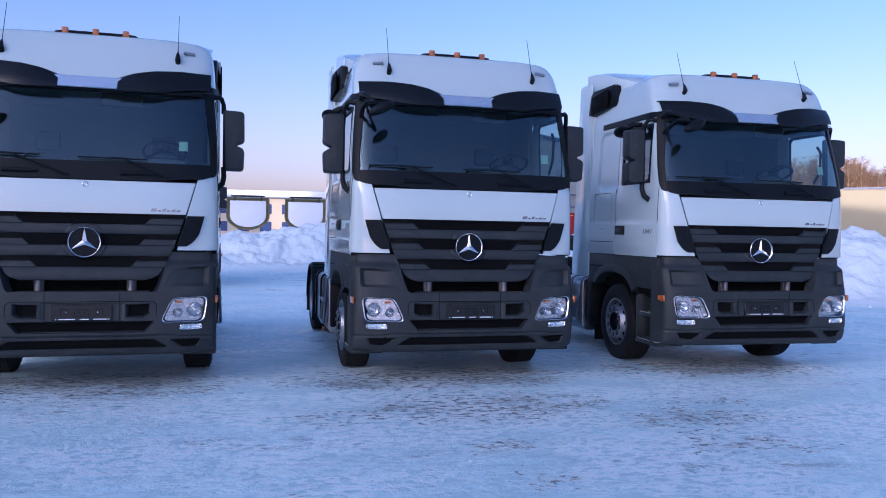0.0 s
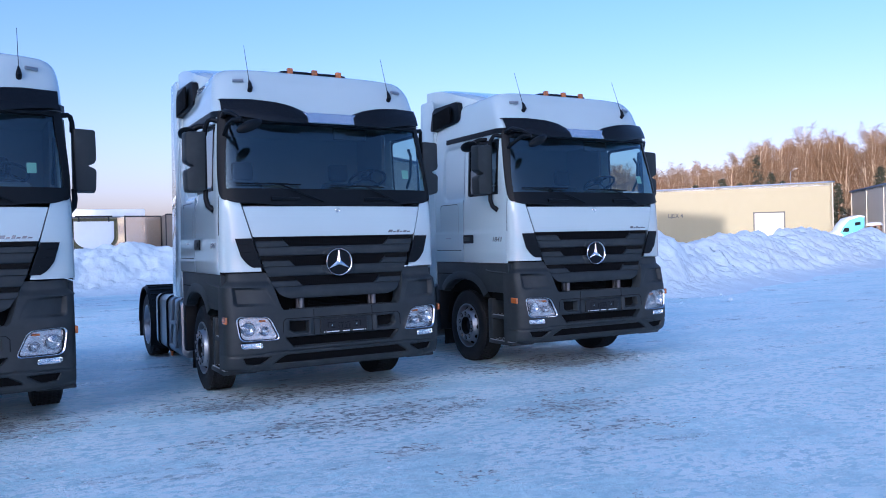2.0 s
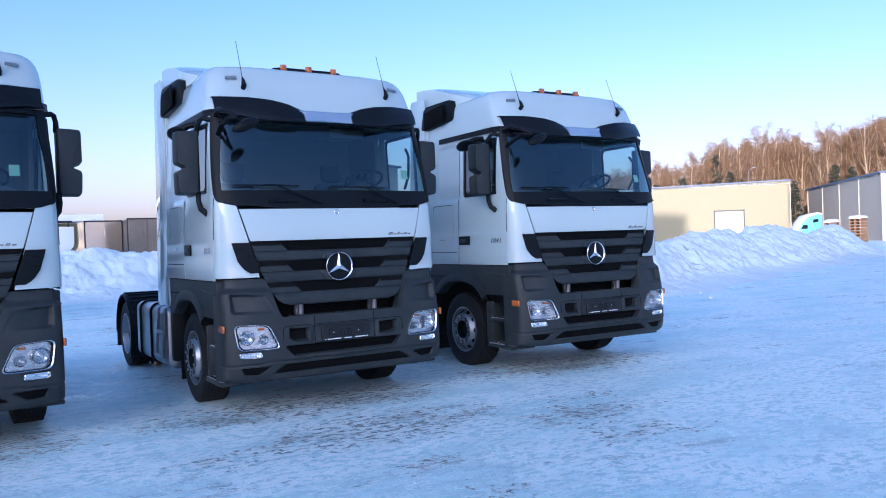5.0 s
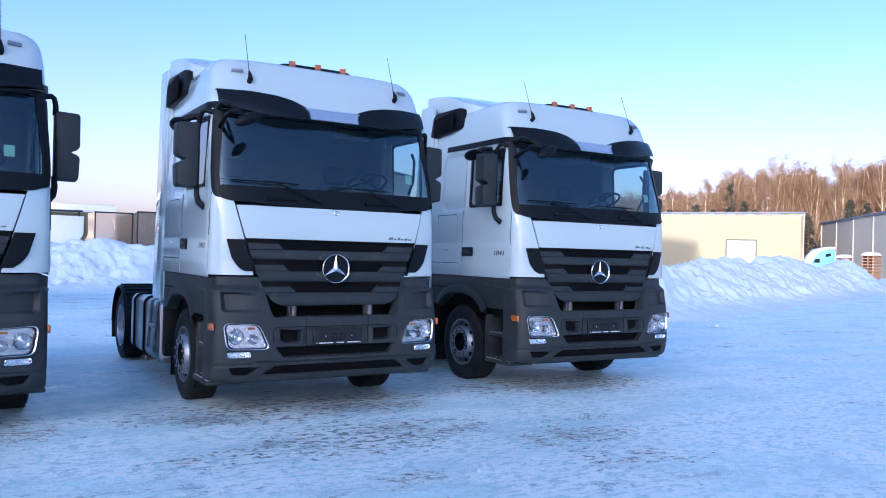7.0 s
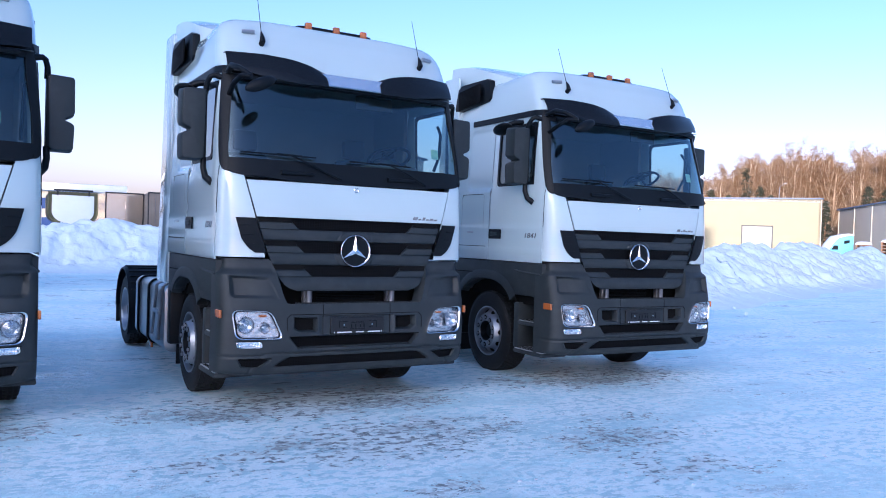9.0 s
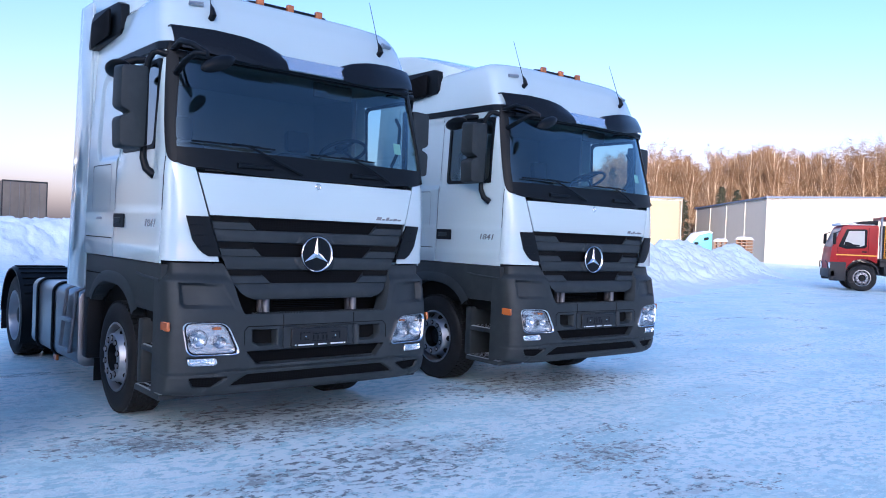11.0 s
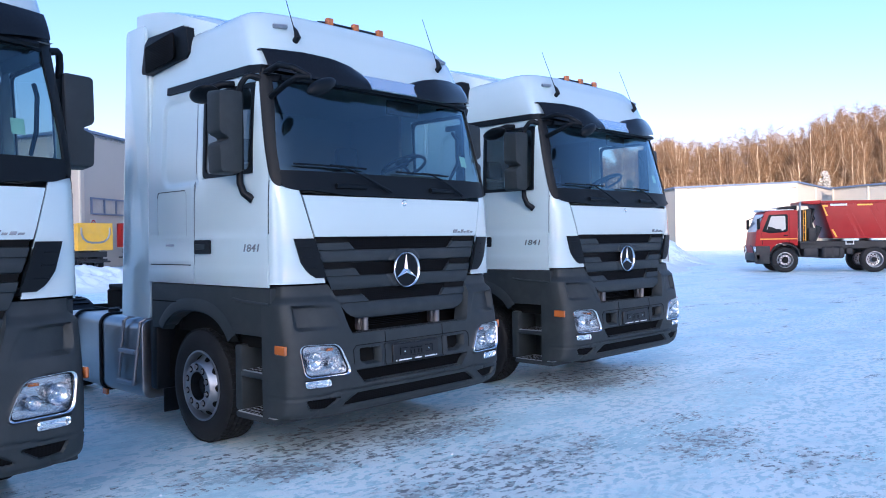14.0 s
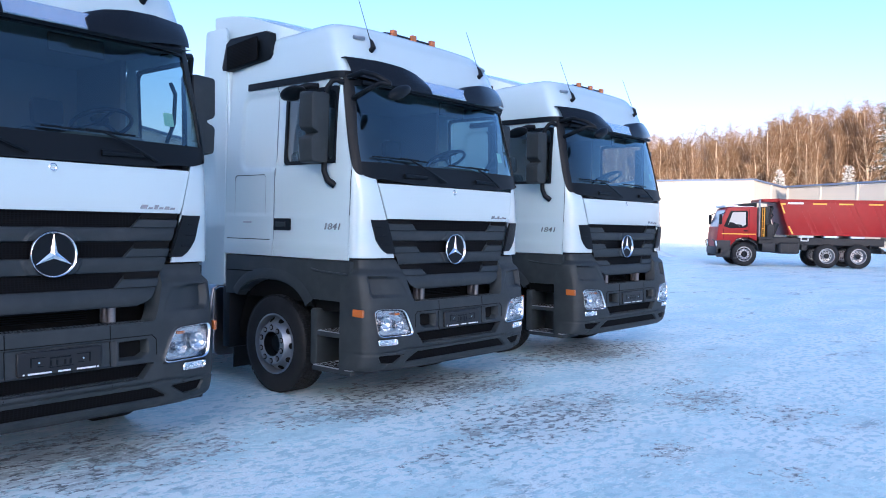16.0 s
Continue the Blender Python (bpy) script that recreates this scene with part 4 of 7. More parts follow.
def make_mirrors(truck):
    for s in (-1, 1):
        bm = bmesh.new()
        shell = round_poly([(1.28, 2.855), (1.505, 2.845), (1.51, 2.515), (1.41, 2.475), (1.51, 2.435), (1.50, 2.205), (1.295, 2.205)], 0.035, 4)
        prism(bm, [(s * x, z) for x, z in shell], "y", 0.45, 0.62, 0.012)
        for v in bm.verts:
            if v.co.y < 0.50:
                v.co.x = s * 1.40 + (v.co.x - s * 1.40) * 0.90
                v.co.z = 2.53 + (v.co.z - 2.53) * 0.965
        mir = part("mirror_housing", bm, GREY, truck, "dark grey one-piece mirror housing with a notch")
        bm = bmesh.new()
        box(bm, (s * 1.31 - 0.03, 0.455, 2.23), (s * 1.31 + 0.03, 0.60, 2.84), 0.02, 2)
        part("mirror_spine", bm, BLACK, mir)
        for zc, hz in ((2.665, 0.165), (2.335, 0.105)):
            bm = bmesh.new()
            prism(bm, rounded(s * 1.41, zc, 0.085, hz, 0.04, 5), "y", 0.622, 0.628)
            part("mirror_glass", bm, MIRRORGLASS, mir)
        bm = bmesh.new()
        tube(bm, [cab_side(s, 0.40, 2.95, -0.01), (s * 1.24, 0.42, 2.965), (s * 1.265, 0.45, 2.955), (s * 1.285, 0.49, 2.90), (s * 1.29, 0.52, 2.81)], [0.028, 0.025, 0.024, 0.024, 0.028], 10)
        part("upper_mirror_arm", bm, BLACK, mir)
        bm = bmesh.new()
        tube(bm, [(s * 1.29, 0.52, 2.24), (s * 1.295, 0.51, 2.14), (s * 1.28, 0.48, 2.06), (s * 1.23, 0.43, 2.01)], [0.026, 0.028, 0.03, 0.036], 10)
        part("lower_mirror_arm", bm, BLACK, mir)
    # kerb mirror over the passenger window
    s = -1
    bm = bmesh.new()
    bmesh.ops.create_uvsphere(bm, u_segments=18, v_segments=10, radius=1.0)
    bmesh.ops.transform(bm, matrix=Matrix.Translation((-1.40, 0.84, 2.86)) @ Matrix.Rotation(radians(-16), 4, "X") @ Matrix.Rotation(radians(14), 4, "Y") @ Matrix.Diagonal((0.10, 0.15, 0.045, 1)), verts=bm.verts[:])
    tube(bm, [(-1.20, 0.72, 2.945), (-1.30, 0.75, 2.935), (-1.38, 0.80, 2.89)], [0.028, 0.032, 0.04], 10)
    part("kerb_mirror", bm, BLACK, truck, "black kerb mirror over the passenger window")
    # front mirror on a curved arm
    bm = bmesh.new()
    tube(bm, [cab_x(-1.13, 2.80, 0.0), (-1.15, 0.10, 2.86), (-1.12, -0.02, 2.91), (-1.06, -0.10, 2.90)], [0.026, 0.024, 0.023, 0.022], 10)
    tube(bm, [cab_x(-1.13, 3.0, 0.0), (-1.16, 0.16, 3.02), (-1.13, 0.02, 2.98), (-1.06, -0.08, 2.91)], [0.028, 0.026, 0.024, 0.022], 10)
    arm = part("front_mirror_arm", bm, BLACK, truck, "black forked arm of the front mirror")
    bm = bmesh.new()
    bmesh.ops.create_uvsphere(bm, u_segments=18, v_segments=10, radius=1.0)
    bmesh.ops.transform(bm, matrix=Matrix.Translation((-0.99, -0.13, 2.835)) @ Matrix.Rotation(radians(-25), 4, "Y") @ Matrix.Diagonal((0.145, 0.06, 0.055, 1)), verts=bm.verts[:])
    part("front_mirror", bm, BLACK, arm, "black front mirror shell")


def make_lower_side(truck):
    HY, HZ = 1.365, 0.50

    def ARCH(a, g=0.0):
        c, n = math.cos(radians(a)), math.sin(radians(a))
        return (HY - math.copysign((0.64 + g) * abs(c) ** 0.82, c), HZ + (0.60 + g) * abs(n) ** 0.82)

    for s in (-1, 1):
        # dark grey skirt above the wheel, from the bumper to the cab's end
        bm = bmesh.new()
        poly = [(0.22, 1.325), (0.22, 0.955), (0.765, 0.955)] + [ARCH(a) for a in range(50, 136, 6)] + [(1.975, 0.92), (2.12, 0.92), (2.12, 1.325)]
        prism(bm, poly, "x", s * 1.10, s * 1.232, 0.006)
        skirt = part("side_skirt", bm, GREY, truck, "dark grey side skirt over the front wheel")
        bm = bmesh.new()
        n = 22

        def flare(u, v):
            y, z = ARCH(34 + 108 * u, (0.0, 0.014, 0.080, 0.115)[v])
            return Vector((s * (1.14, 1.246, 1.248, 1.230)[v], y, min(1.315, z)))
        grid(bm, flare, steps(0, 1, n), [0, 1, 2, 3])
        bmesh.ops.recalc_face_normals(bm, faces=bm.faces[:])
        part("wheel_arch_flare", bm, GREY, skirt)
        bm = bmesh.new()
        tube(bm, [(s * 1.234, 0.24, 1.205), (s * 1.234, 0.62, 1.22), (s * 1.234, 0.74, 1.235)], 0.012, 6)
        part("skirt_crease", bm, GREY, skirt)
        bm = bmesh.new()
        tube(bm, [(s * 1.233, 1.64, 1.17), (s * 1.233, 2.09, 1.165)], 0.006, 5)
        part("skirt_seam", bm, DARK, skirt)
        # inner arch
        bm = bmesh.new()
        grid(bm, lambda a, x: Vector((s * x, HY - 0.66 * math.cos(radians(a)), HZ + 0.66 * math.sin(radians(a)))), steps(-5, 185, 24), [0.70, 1.12])
        thicken(bm, 0.01)
        part("inner_wheel_arch", bm, DARK, truck, "black inner wheel arch")
        # entry steps
        bm = bmesh.new()
        box(bm, (s * 0.86 - 0.02, 0.20, 0.32), (s * 0.86 + 0.02, 0.74, 1.0))
        box(bm, (min(s * 0.86, s * 1.19), 0.70, 0.33), (max(s * 0.86, s * 1.19), 0.80, 0.86), 0.02, 2)
        well = part("step_well", bm, GREY, truck, "dark grey entry step well")
        bm = bmesh.new()
        box(bm, (min(s * 0.80, s * 1.12), 0.18, 0.84), (max(s * 0.80, s * 1.12), 0.80, 1.0))
        part("door_sill_underside", bm, DARK, truck)
        for z, o in ((0.655, 1.19), (0.335, 1.235)):
            bm = bmesh.new()
            box(bm, (min(s * 0.88, s * o), 0.19, z - 0.045), (max(s * 0.88, s * o), 0.72, z), 0.012, 2)
            st = part("step", bm, GREY, truck, "step with studded metal tread")
            bm = bmesh.new()
            box(bm, (min(s * 0.90, s * (o - 0.012)), 0.20, z), (max(s * 0.90, s * (o - 0.012)), 0.71, z + 0.006))
            part("tread_sheet", bm, TREAD, st, "bright metal tread")
            bm = bmesh.new()
            for i in range(9):
                for j in range(4):
                    y, x = 0.235 + 0.053 * i, s * (o - 0.045 - 0.06 * j)
                    box(bm, (x - 0.018, y - 0.014, z + 0.006), (x + 0.018, y + 0.014, z + 0.010))
            tagged(part("tread_holes", bm, DARK, st), kind="stuff")
        # mudguard and flap behind the front wheel
        bm = bmesh.new()
        box(bm, (min(s * 0.66, s * 1.225), 2.06, 0.34), (max(s * 0.66, s * 1.225), 2.19, 0.985), 0.02, 2)
        box(bm, (min(s * 0.75, s * 1.14), 2.09, 0.12), (max(s * 0.75, s * 1.14), 2.105, 0.42))
        guard = part("front_mudguard", bm, BLACK, truck, "black mudguard with rubber flap")
        bm = bmesh.new()
        lathe(bm, [(0, 0.028), (0.012, 0.024), (0.014, 0.001)], 14)
        bmesh.ops.transform(bm, matrix=Matrix.Translation((s * 1.19, 2.125, 0.42)) @ Matrix.Diagonal((s, 1, 1, 1)), verts=bm.verts[:])
        part("round_reflector", bm, AMBER, guard, "round amber reflector")


def make_wheel(truck, name, x, y, s, dual=False, r=0.485, z=0.485):
    """Wheel facing s; its own origin at the hub."""
    out = 0.155
    bm = bmesh.new()
    prof = [(-0.14, 0.30), (-0.155, 0.36), (-0.157, 0.41), (-0.145, 0.455), (-0.128, r - 0.012), (-0.10, r - 0.002), (0.10, r - 0.002), (0.128, r - 0.012), (0.145, 0.455), (0.157, 0.41), (0.155, 0.36), (0.14, 0.30)]
    lathe(bm, prof, 56)
    for k in range(56):
        for j, xo in enumerate((-0.112, -0.066, -0.022, 0.022, 0.066, 0.112)):
            a = 2 * math.pi * (k + 0.5 * (j % 2)) / 56
            box(bm, (xo - 0.017, -0.021, r - 0.012), (xo + 0.017, 0.021, r + 0.006), m=Matrix.Rotation(a, 4, "X"))
    bmesh.ops.recalc_face_normals(bm, faces=bm.faces[:])
    tyre = part(name, bm, RUBBER, truck, "black truck tyre with blocky tread on a silver steel rim")
    tyre.location = (x, y, z)
    o = s
    bm = bmesh.new()
    if dual:
        prof = [(0.135, 0.305), (0.15, 0.31), (0.152, 0.29), (0.13, 0.275), (0.02, 0.262), (-0.05, 0.24), (-0.065, 0.16), (-0.06, 0.115), (0.03, 0.11), (0.05, 0.09), (0.05, 0.001)]
    else:
        prof = [(0.13, 0.300), (0.15, 0.303), (0.152, 0.288), (0.12, 0.279), (0.085, 0.276), (0.07, 0.271), (0.078, 0.266), (0.14, 0.212), (0.172, 0.206), (0.180, 0.198), (0.182, 0.136), (0.176, 0.128), (0.06, 0.126), (0.05, 0.001)]
    lathe(bm, [(o * a, b) for a, b in prof], 48)
    bmesh.ops.recalc_face_normals(bm, faces=bm.faces[:])
    rim = part("rim", bm, STEEL, tyre, "silver steel rim with round holes")
    if name != "inner_rear_wheel":
        bm = bmesh.new()
        vs = bmesh.ops.create_circle(bm, cap_ends=True, radius=0.034, segments=14)["verts"]
        tilt = radians(90) if dual else radians(41)
        bmesh.ops.transform(bm, matrix=Matrix.Translation((o * (-0.055 if dual else 0.1135), 0, 0.20 if dual else 0.2425)) @ Matrix.Rotation(o * tilt, 4, "Y"), verts=vs)
        hole = finish(bm, DARK)
        bm = bmesh.new()
        rr, xx = (0.142, -0.06) if dual else (0.167, 0.180)
        tube(bm, [(o * (xx - 0.01), 0, rr), (o * (xx + 0.020), 0, rr)], 0.018, 6)
        nut = finish(bm, BRACKET)
        bm = bmesh.new()
        tube(bm, [(o * (xx - 0.01), 0, rr), (o * (xx + 0.0035), 0, rr)], 0.029, 12)
        washer = finish(bm, DARK)
        for k in range(10):
            for nm, me, off in (("rim_hole", hole, 0.5), ("wheel_nut", nut, 0.0), ("washer", washer, 0.0)):
                ob = new(nm, me)
                ob.parent, ob.rotation_euler = tyre, (2 * math.pi * (k + off) / 10, 0, 0)
    bm = bmesh.new()
    lathe(bm, [(o * 0.176, 0.1225), (o * 0.09, 0.117), (o * 0.085, 0.092), (o * 0.12, 0.075), (o * 0.125, 0.001)] if not dual else [(o * 0.03, 0.10), (o * 0.10, 0.095), (o * 0.11, 0.06), (o * 0.11, 0.001)], 24)
    part("hub_cap", bm, BLACK, tyre)
    return tyre


def make_chassis(truck):
    RY = 5.26
    bm = bmesh.new()
    for s in (-1, 1):
        box(bm, (s * 0.42 - 0.04, 0.5, 0.62), (s * 0.42 + 0.04, 6.2, 0.90), 0.01)
    for y in (0.6, 2.4, 3.6, 4.6, 6.15):
        box(bm, (-0.42, y - 0.05, 0.66), (0.42, y + 0.05, 0.86))
    box(bm, (-0.45, 0.35, 0.55), (0.45, 1.6, 1.30), 0.03)
    tube(bm, [(-0.9, 1.365, 0.455), (0.9, 1.365, 0.455)], 0.07, 10)
    tube(bm, [(-0.95, RY, 0.42), (0.95, RY, 0.42)], 0.09, 10)
    box(bm, (-1.1, 0.8, 0.9), (1.1, 2.1, 1.32))
    part("chassis_frame", bm, DARK, truck, "dark steel ladder frame")
    # radiator and brackets behind the gap under the grille
    bm = bmesh.new()
    box(bm, (-0.82, 0.20, 0.70), (0.82, 0.24, 1.36))
    part("radiator", bm, DARK, truck, "dark radiator")
    bm = bmesh.new()
    tube(bm, [(-0.30, 0.19, 0.0), (0.30, 0.19, 0.0)], 0.004, 4)
    fin = finish(bm, BLACK)
    for k in range(8):
        f = new("radiator_fin", fin)
        f.parent, f.location = truck, (0, 0, 0.975 + 0.015 * k)
    for s in (-1, 1):
        bm = bmesh.new()
        tube(bm, [(s * 0.42, 0.08, 0.95), (s * 0.42, 0.08, 1.10)], 0.030, 12)
        box(bm, (s * 0.42 - 0.045, 0.10, 0.95), (s * 0.42 + 0.045, 0.16, 1.09), 0.01)
        part("front_bracket", bm, BRACKET, truck, "galvanised cab bracket")
    for s in (-1, 1):
        bm = bmesh.new()
        prism(bm, rounded(s * 0.93, 0.585, 0.29, 0.375, 0.10, 6), "y", 2.36, 4.18, 0.012)
        tank = part("fuel_tank", bm, ALU, truck, "brushed aluminium fuel tank")
        for y in (3.25, 3.90):
            bm = bmesh.new()
            loop = [(x, y, z) for x, z in rounded(s * 0.93, 0.585, 0.298, 0.383, 0.105, 6)]
            tube(bm, loop + loop[:1], 0.018, 6)
            part("tank_strap", bm, BLACK, tank, "black tank strap")
        bm = bmesh.new()
        lathe(bm, [(0, 0.06), (0.03, 0.06), (0.04, 0.05), (0.04, 0.001)], 18)
        bmesh.ops.transform(bm, matrix=Matrix.Translation((s * 0.95, 3.55, 0.96)) @ Matrix.Rotation(radians(-90), 4, "Y"), verts=bm.verts[:])
        part("filler_cap", bm, BLACK, tank)
        bm = bmesh.new()
        for y in (2.36, 2.70):
            yy = y
            tube(bm, [(s * 0.95, y - 0.1, 0.985), (s * 1.19, y - 0.06, 0.985), (s * 1.25, y - 0.04, 0.95), (s * 1.275, y + 0.06, 0.36)], 0.018, 8)
        for z, dy in ((0.36, 0.06), (0.66, 0.01)):
            box(bm, (s * 1.265 - 0.03, 2.36 + dy, z - 0.02), (s * 1.265 + 0.02, 2.70 + dy, z + 0.02), 0.006)
        part("tank_ladder", bm, STEEL, tank, "bright tubular catwalk ladder")
        bm = bmesh.new()
        box(bm, (s * 1.19 - 0.01, 3.20, 0.15), (s * 1.19 + 0.02, 3.30, 0.21), 0.004)
        part("tank_reflector", bm, AMBER, tank)
        bm = bmesh.new()
        box(bm, (s * 0.93 - 0.2, 4.24, 0.45), (s * 0.93 + 0.2, 4.52, 0.92), 0.05, 2)
        part("air_reservoir", bm, DARK, truck, "dark air reservoir")
        # rear mudguards
        bm = bmesh.new()
        grid(bm, lambda a, x: Vector((s * x, RY - 0.585 * math.cos(radians(a)), 0.44 + 0.585 * math.sin(radians(a)) + (0.0 if x < 1.2 else -0.015))), steps(-32, 180, 40), [0.58, 0.62, 0.9, 1.19, 1.215, 1.22])
        bmesh.ops.recalc_face_normals(bm, faces=bm.faces[:])
        thicken(bm, 0.02)
        mg = part("rear_mudguard", bm, BLACK, truck, "black ribbed rear mudguard")
        bm = bmesh.new()
        for a in range(30, 150, 11):
            d = Vector((0, -math.cos(radians(a)), math.sin(radians(a))))
            tube(bm, [Vector((s * 0.62, RY, 0.44)) + d * 0.592, Vector((s * 1.18, RY, 0.44)) + d * 0.592], 0.010, 5)
        part("mudguard_ribs", bm, BLACK, mg)
        bm = bmesh.new()
        box(bm, (min(s * 0.60, s * 1.21), RY + 0.57, 0.18), (max(s * 0.60, s * 1.21), RY + 0.585, 0.55))
        part("mud_flap", bm, RUBBER, mg)
        make_wheel(truck, "front_wheel", s * 1.03, 1.365, s, z=0.455)
        make_wheel(truck, "rear_wheel", s * 1.03, RY, s, True, z=0.415)
        make_wheel(truck, "inner_rear_wheel", s * 0.69, RY, s, True, z=0.415)
    # fifth wheel coupling
    bm = bmesh.new()
    prism(bm, [(-0.43, 4.35), (0.43, 4.35), (0.40, 4.9), (0.22, 5.35), (0.05, 5.30), (0.05, 4.95), (-0.05, 4.95), (-0.05, 5.30), (-0.22, 5.35), (-0.40, 4.9)], "z", 1.12, 1.17, 0.01)
    box(bm, (-0.40, 4.55, 0.90), (-0.25, 5.0, 1.13), 0.02)
    box(bm, (0.25, 4.55, 0.90), (0.40, 5.0, 1.13), 0.02)
    part("fifth_wheel", bm, DARK, truck, "dark greased fifth wheel coupling")
    bm = bmesh.new()
    box(bm, (-0.6, 2.9, 0.91), (0.6, 4.2, 0.94), 0.005)
    part("catwalk", bm, ALU, truck, "aluminium catwalk plate")
    for s in (-1, 1):
        bm = bmesh.new()
        box(bm, (s * 0.85 - 0.18, 6.15, 0.66), (s * 0.85 + 0.18, 6.22, 0.80), 0.01)
        part("tail_lamp", bm, RED, truck)
    bm = bmesh.new()
    tube(bm, [(-0.3, 2.25, 1.9), (-0.2, 2.5, 1.35), (0.0, 2.75, 1.2), (0.15, 2.5, 1.5), (0.2, 2.25, 1.9)], 0.022, 6)
    tube(bm, [(-0.1, 2.25, 1.8), (0.0, 2.55, 1.25), (0.1, 2.8, 1.15), (0.3, 2.5, 1.5), (0.35, 2.25, 1.8)], 0.018, 6)
    part("air_hoses", bm, RED, truck, "coiled air hoses")


def make_tractor():
    truck = thing("tractor_truck", "white two-axle tractor unit with dark grey bumper, parked on snow", "truck", "parked tractor units")
    make_panels(truck)
    make_windscreen(truck)
    make_roof(truck)
    make_grille(truck)
    make_bumper(truck)
    make_mirrors(truck)
    make_lower_side(truck)
    make_interior(truck)
    make_chassis(truck)
    return truck


tractor = make_tractor()
tractor.matrix_basis = pose(2.305, 8.195, 0, 0, 0, 2.0)
copy_thing(tractor, pose(5.88, 8.30, 0, 0, 0, 1.0))
copy_thing(tractor, pose(-1.525, 8.25, 0, 0, 0, 3.0))
tractor_d = copy_thing(tractor, pose(-2.2, 23.0, -0.08, 0, 0, 20.0))
tagged(tractor_d, "white tractor unit with steered wheels behind the parked row")
for o in tractor_d.children:
    if o.name.startswith("front_wheel"):
        o.rotation_euler = (0, 0, radians(22))


# ---- the ground: packed snow and ice over asphalt ----
def snow_ground():
    m = bpy.data.materials.new("packed_snow_and_ice")
    m.use_nodes = True
    nt = m.node_tree
    L, N = nt.links.new, nt.nodes.new
    b = nt.nodes["Principled BSDF"]
    tc = N("ShaderNodeTexCoord")

    def noise_(scale, detail, rough=0.55, stretch=(1, 1, 1), turn=0.0):
        mp = N("ShaderNodeMapping")
        mp.inputs["Scale"].default_value = stretch
        mp.inputs["Rotation"].default_value = (0, 0, turn)
        L(tc.outputs["Object"], mp.inputs[0])
        n = N("ShaderNodeTexNoise")
        n.inputs["Scale"].default_value, n.inputs["Detail"].default_value, n.inputs["Roughness"].default_value = scale, detail, rough
        L(mp.outputs[0], n.inputs["Vector"])
        return n.outputs[0]

    def rng(src, a, b_, c=0.0, d=1.0):
        r = N("ShaderNodeMapRange")
        r.interpolation_type = "SMOOTHSTEP"
        for i, v in enumerate((a, b_, c, d)):
            r.inputs[i + 1].default_value = v
        L(src, r.inputs[0])
        return r.outputs[0]

    def mul(x, y, op="MULTIPLY"):
        n = N("ShaderNodeMath")
        n.operation = op
        n.use_clamp = True
        for i, v in enumerate((x, y)):
            if isinstance(v, float):
                n.inputs[i].default_value = v
            else:
                L(v, n.inputs[i])
        return n.outputs[0]

    def mixc(fac, a, c):
        n = N("ShaderNodeMix")
        n.data_type = "RGBA"
        L(fac, n.inputs["Factor"])
        for k, v in (("A", a), ("B", c)):
            if isinstance(v, tuple):
                n.inputs[k].default_value = (*v, 1)
            else:
                L(v, n.inputs[k])
        return n.outputs["Result"]
    at = N("ShaderNodeAttribute")
    at.attribute_name = "wear_shade"
    wear_shade = at.outputs["Fac"]
    big = noise_(0.45, 4, 0.6, (0.9, 1.2, 1), 0.2)
    mid = noise_(1.5, 6, 0.62, (0.8, 1.3, 1), 0.12)
    streak = noise_(3.2, 7, 0.68, (0.9, 1.1, 1), 0.12)
    crust = noise_(12.0, 6, 0.70, (0.9, 1.1, 1), 0.6)
    fine = noise_(30.0, 6, 0.72, (0.95, 1.05, 1), 0.3)
    grain = noise_(120.0, 3, 0.6)
    # pale trodden snow with greyer glassy spots
    cover = mul(mul(streak, 0.55), mul(crust, 0.45), "ADD")
    white = rng(cover, 0.45, 0.575)
    col = mixc(white, (0.545, 0.765, 0.795), (0.705, 0.915, 0.93))
    # broad sheets of bare ice, drawn out across the yard and broken by fine crust
    sheet = noise_(0.75, 5, 0.6, (0.55, 1.5, 1), 0.10)
    vein = noise_(4.5, 5, 0.65, (0.65, 1.35, 1), 0.3)
    ice = mul(rng(sheet, 0.50, 0.66), rng(mul(mul(vein, 0.7), mul(fine, 0.3), "ADD"), 0.38, 0.58))
    col = mixc(mul(ice, 0.50), col, (0.46, 0.60, 0.65))
    col = mixc(mul(mul(rng(mid, 0.46, 0.36), rng(fine, 0.42, 0.58)), 0.45), col, (0.54, 0.62, 0.67))
    # worn places: brownish ice, with contact shade under the trucks painted in
    wn = mul(wear_shade, rng(streak, 0.30, 0.62, 0.35, 1.0))
    col = mixc(mul(rng(wn, 0.34, 0.85), 0.70), col, (0.285, 0.305, 0.30))
    # dark flakes in clusters, where the snow has broken off
    shard = noise_(17.0, 5, 0.68, (1.0, 1.0, 1), -0.25)
    loose = rng(mul(mul(mid, 0.65), mul(big, 0.35), "ADD"), 0.53, 0.65)
    where = mul(mul(loose, 0.65), rng(wn, 0.12, 0.60), "ADD")
    dash = rng(mul(mul(shard, mul(fine, 0.16), "ADD"), mul(where, 0.29), "ADD"), 0.830, 0.872)
    col = mixc(mul(dash, 0.80), col, (0.12, 0.135, 0.14))
    # crisp white scraps and short scratches on top
    scale_ = noise_(11.0, 4, 0.6, (0.8, 1.25, 1), 0.08)
    scrap = rng(mul(mul(scale_, mul(fine, 0.14), "ADD"), mul(streak, 0.2), "ADD"), 0.625, 0.675)
    calm = noise_(0.8, 3, 0.5, (0.7, 1.3, 1), 0.5)
    scrap = mul(scrap, rng(calm, 0.38, 0.56, 0.25, 1.0))
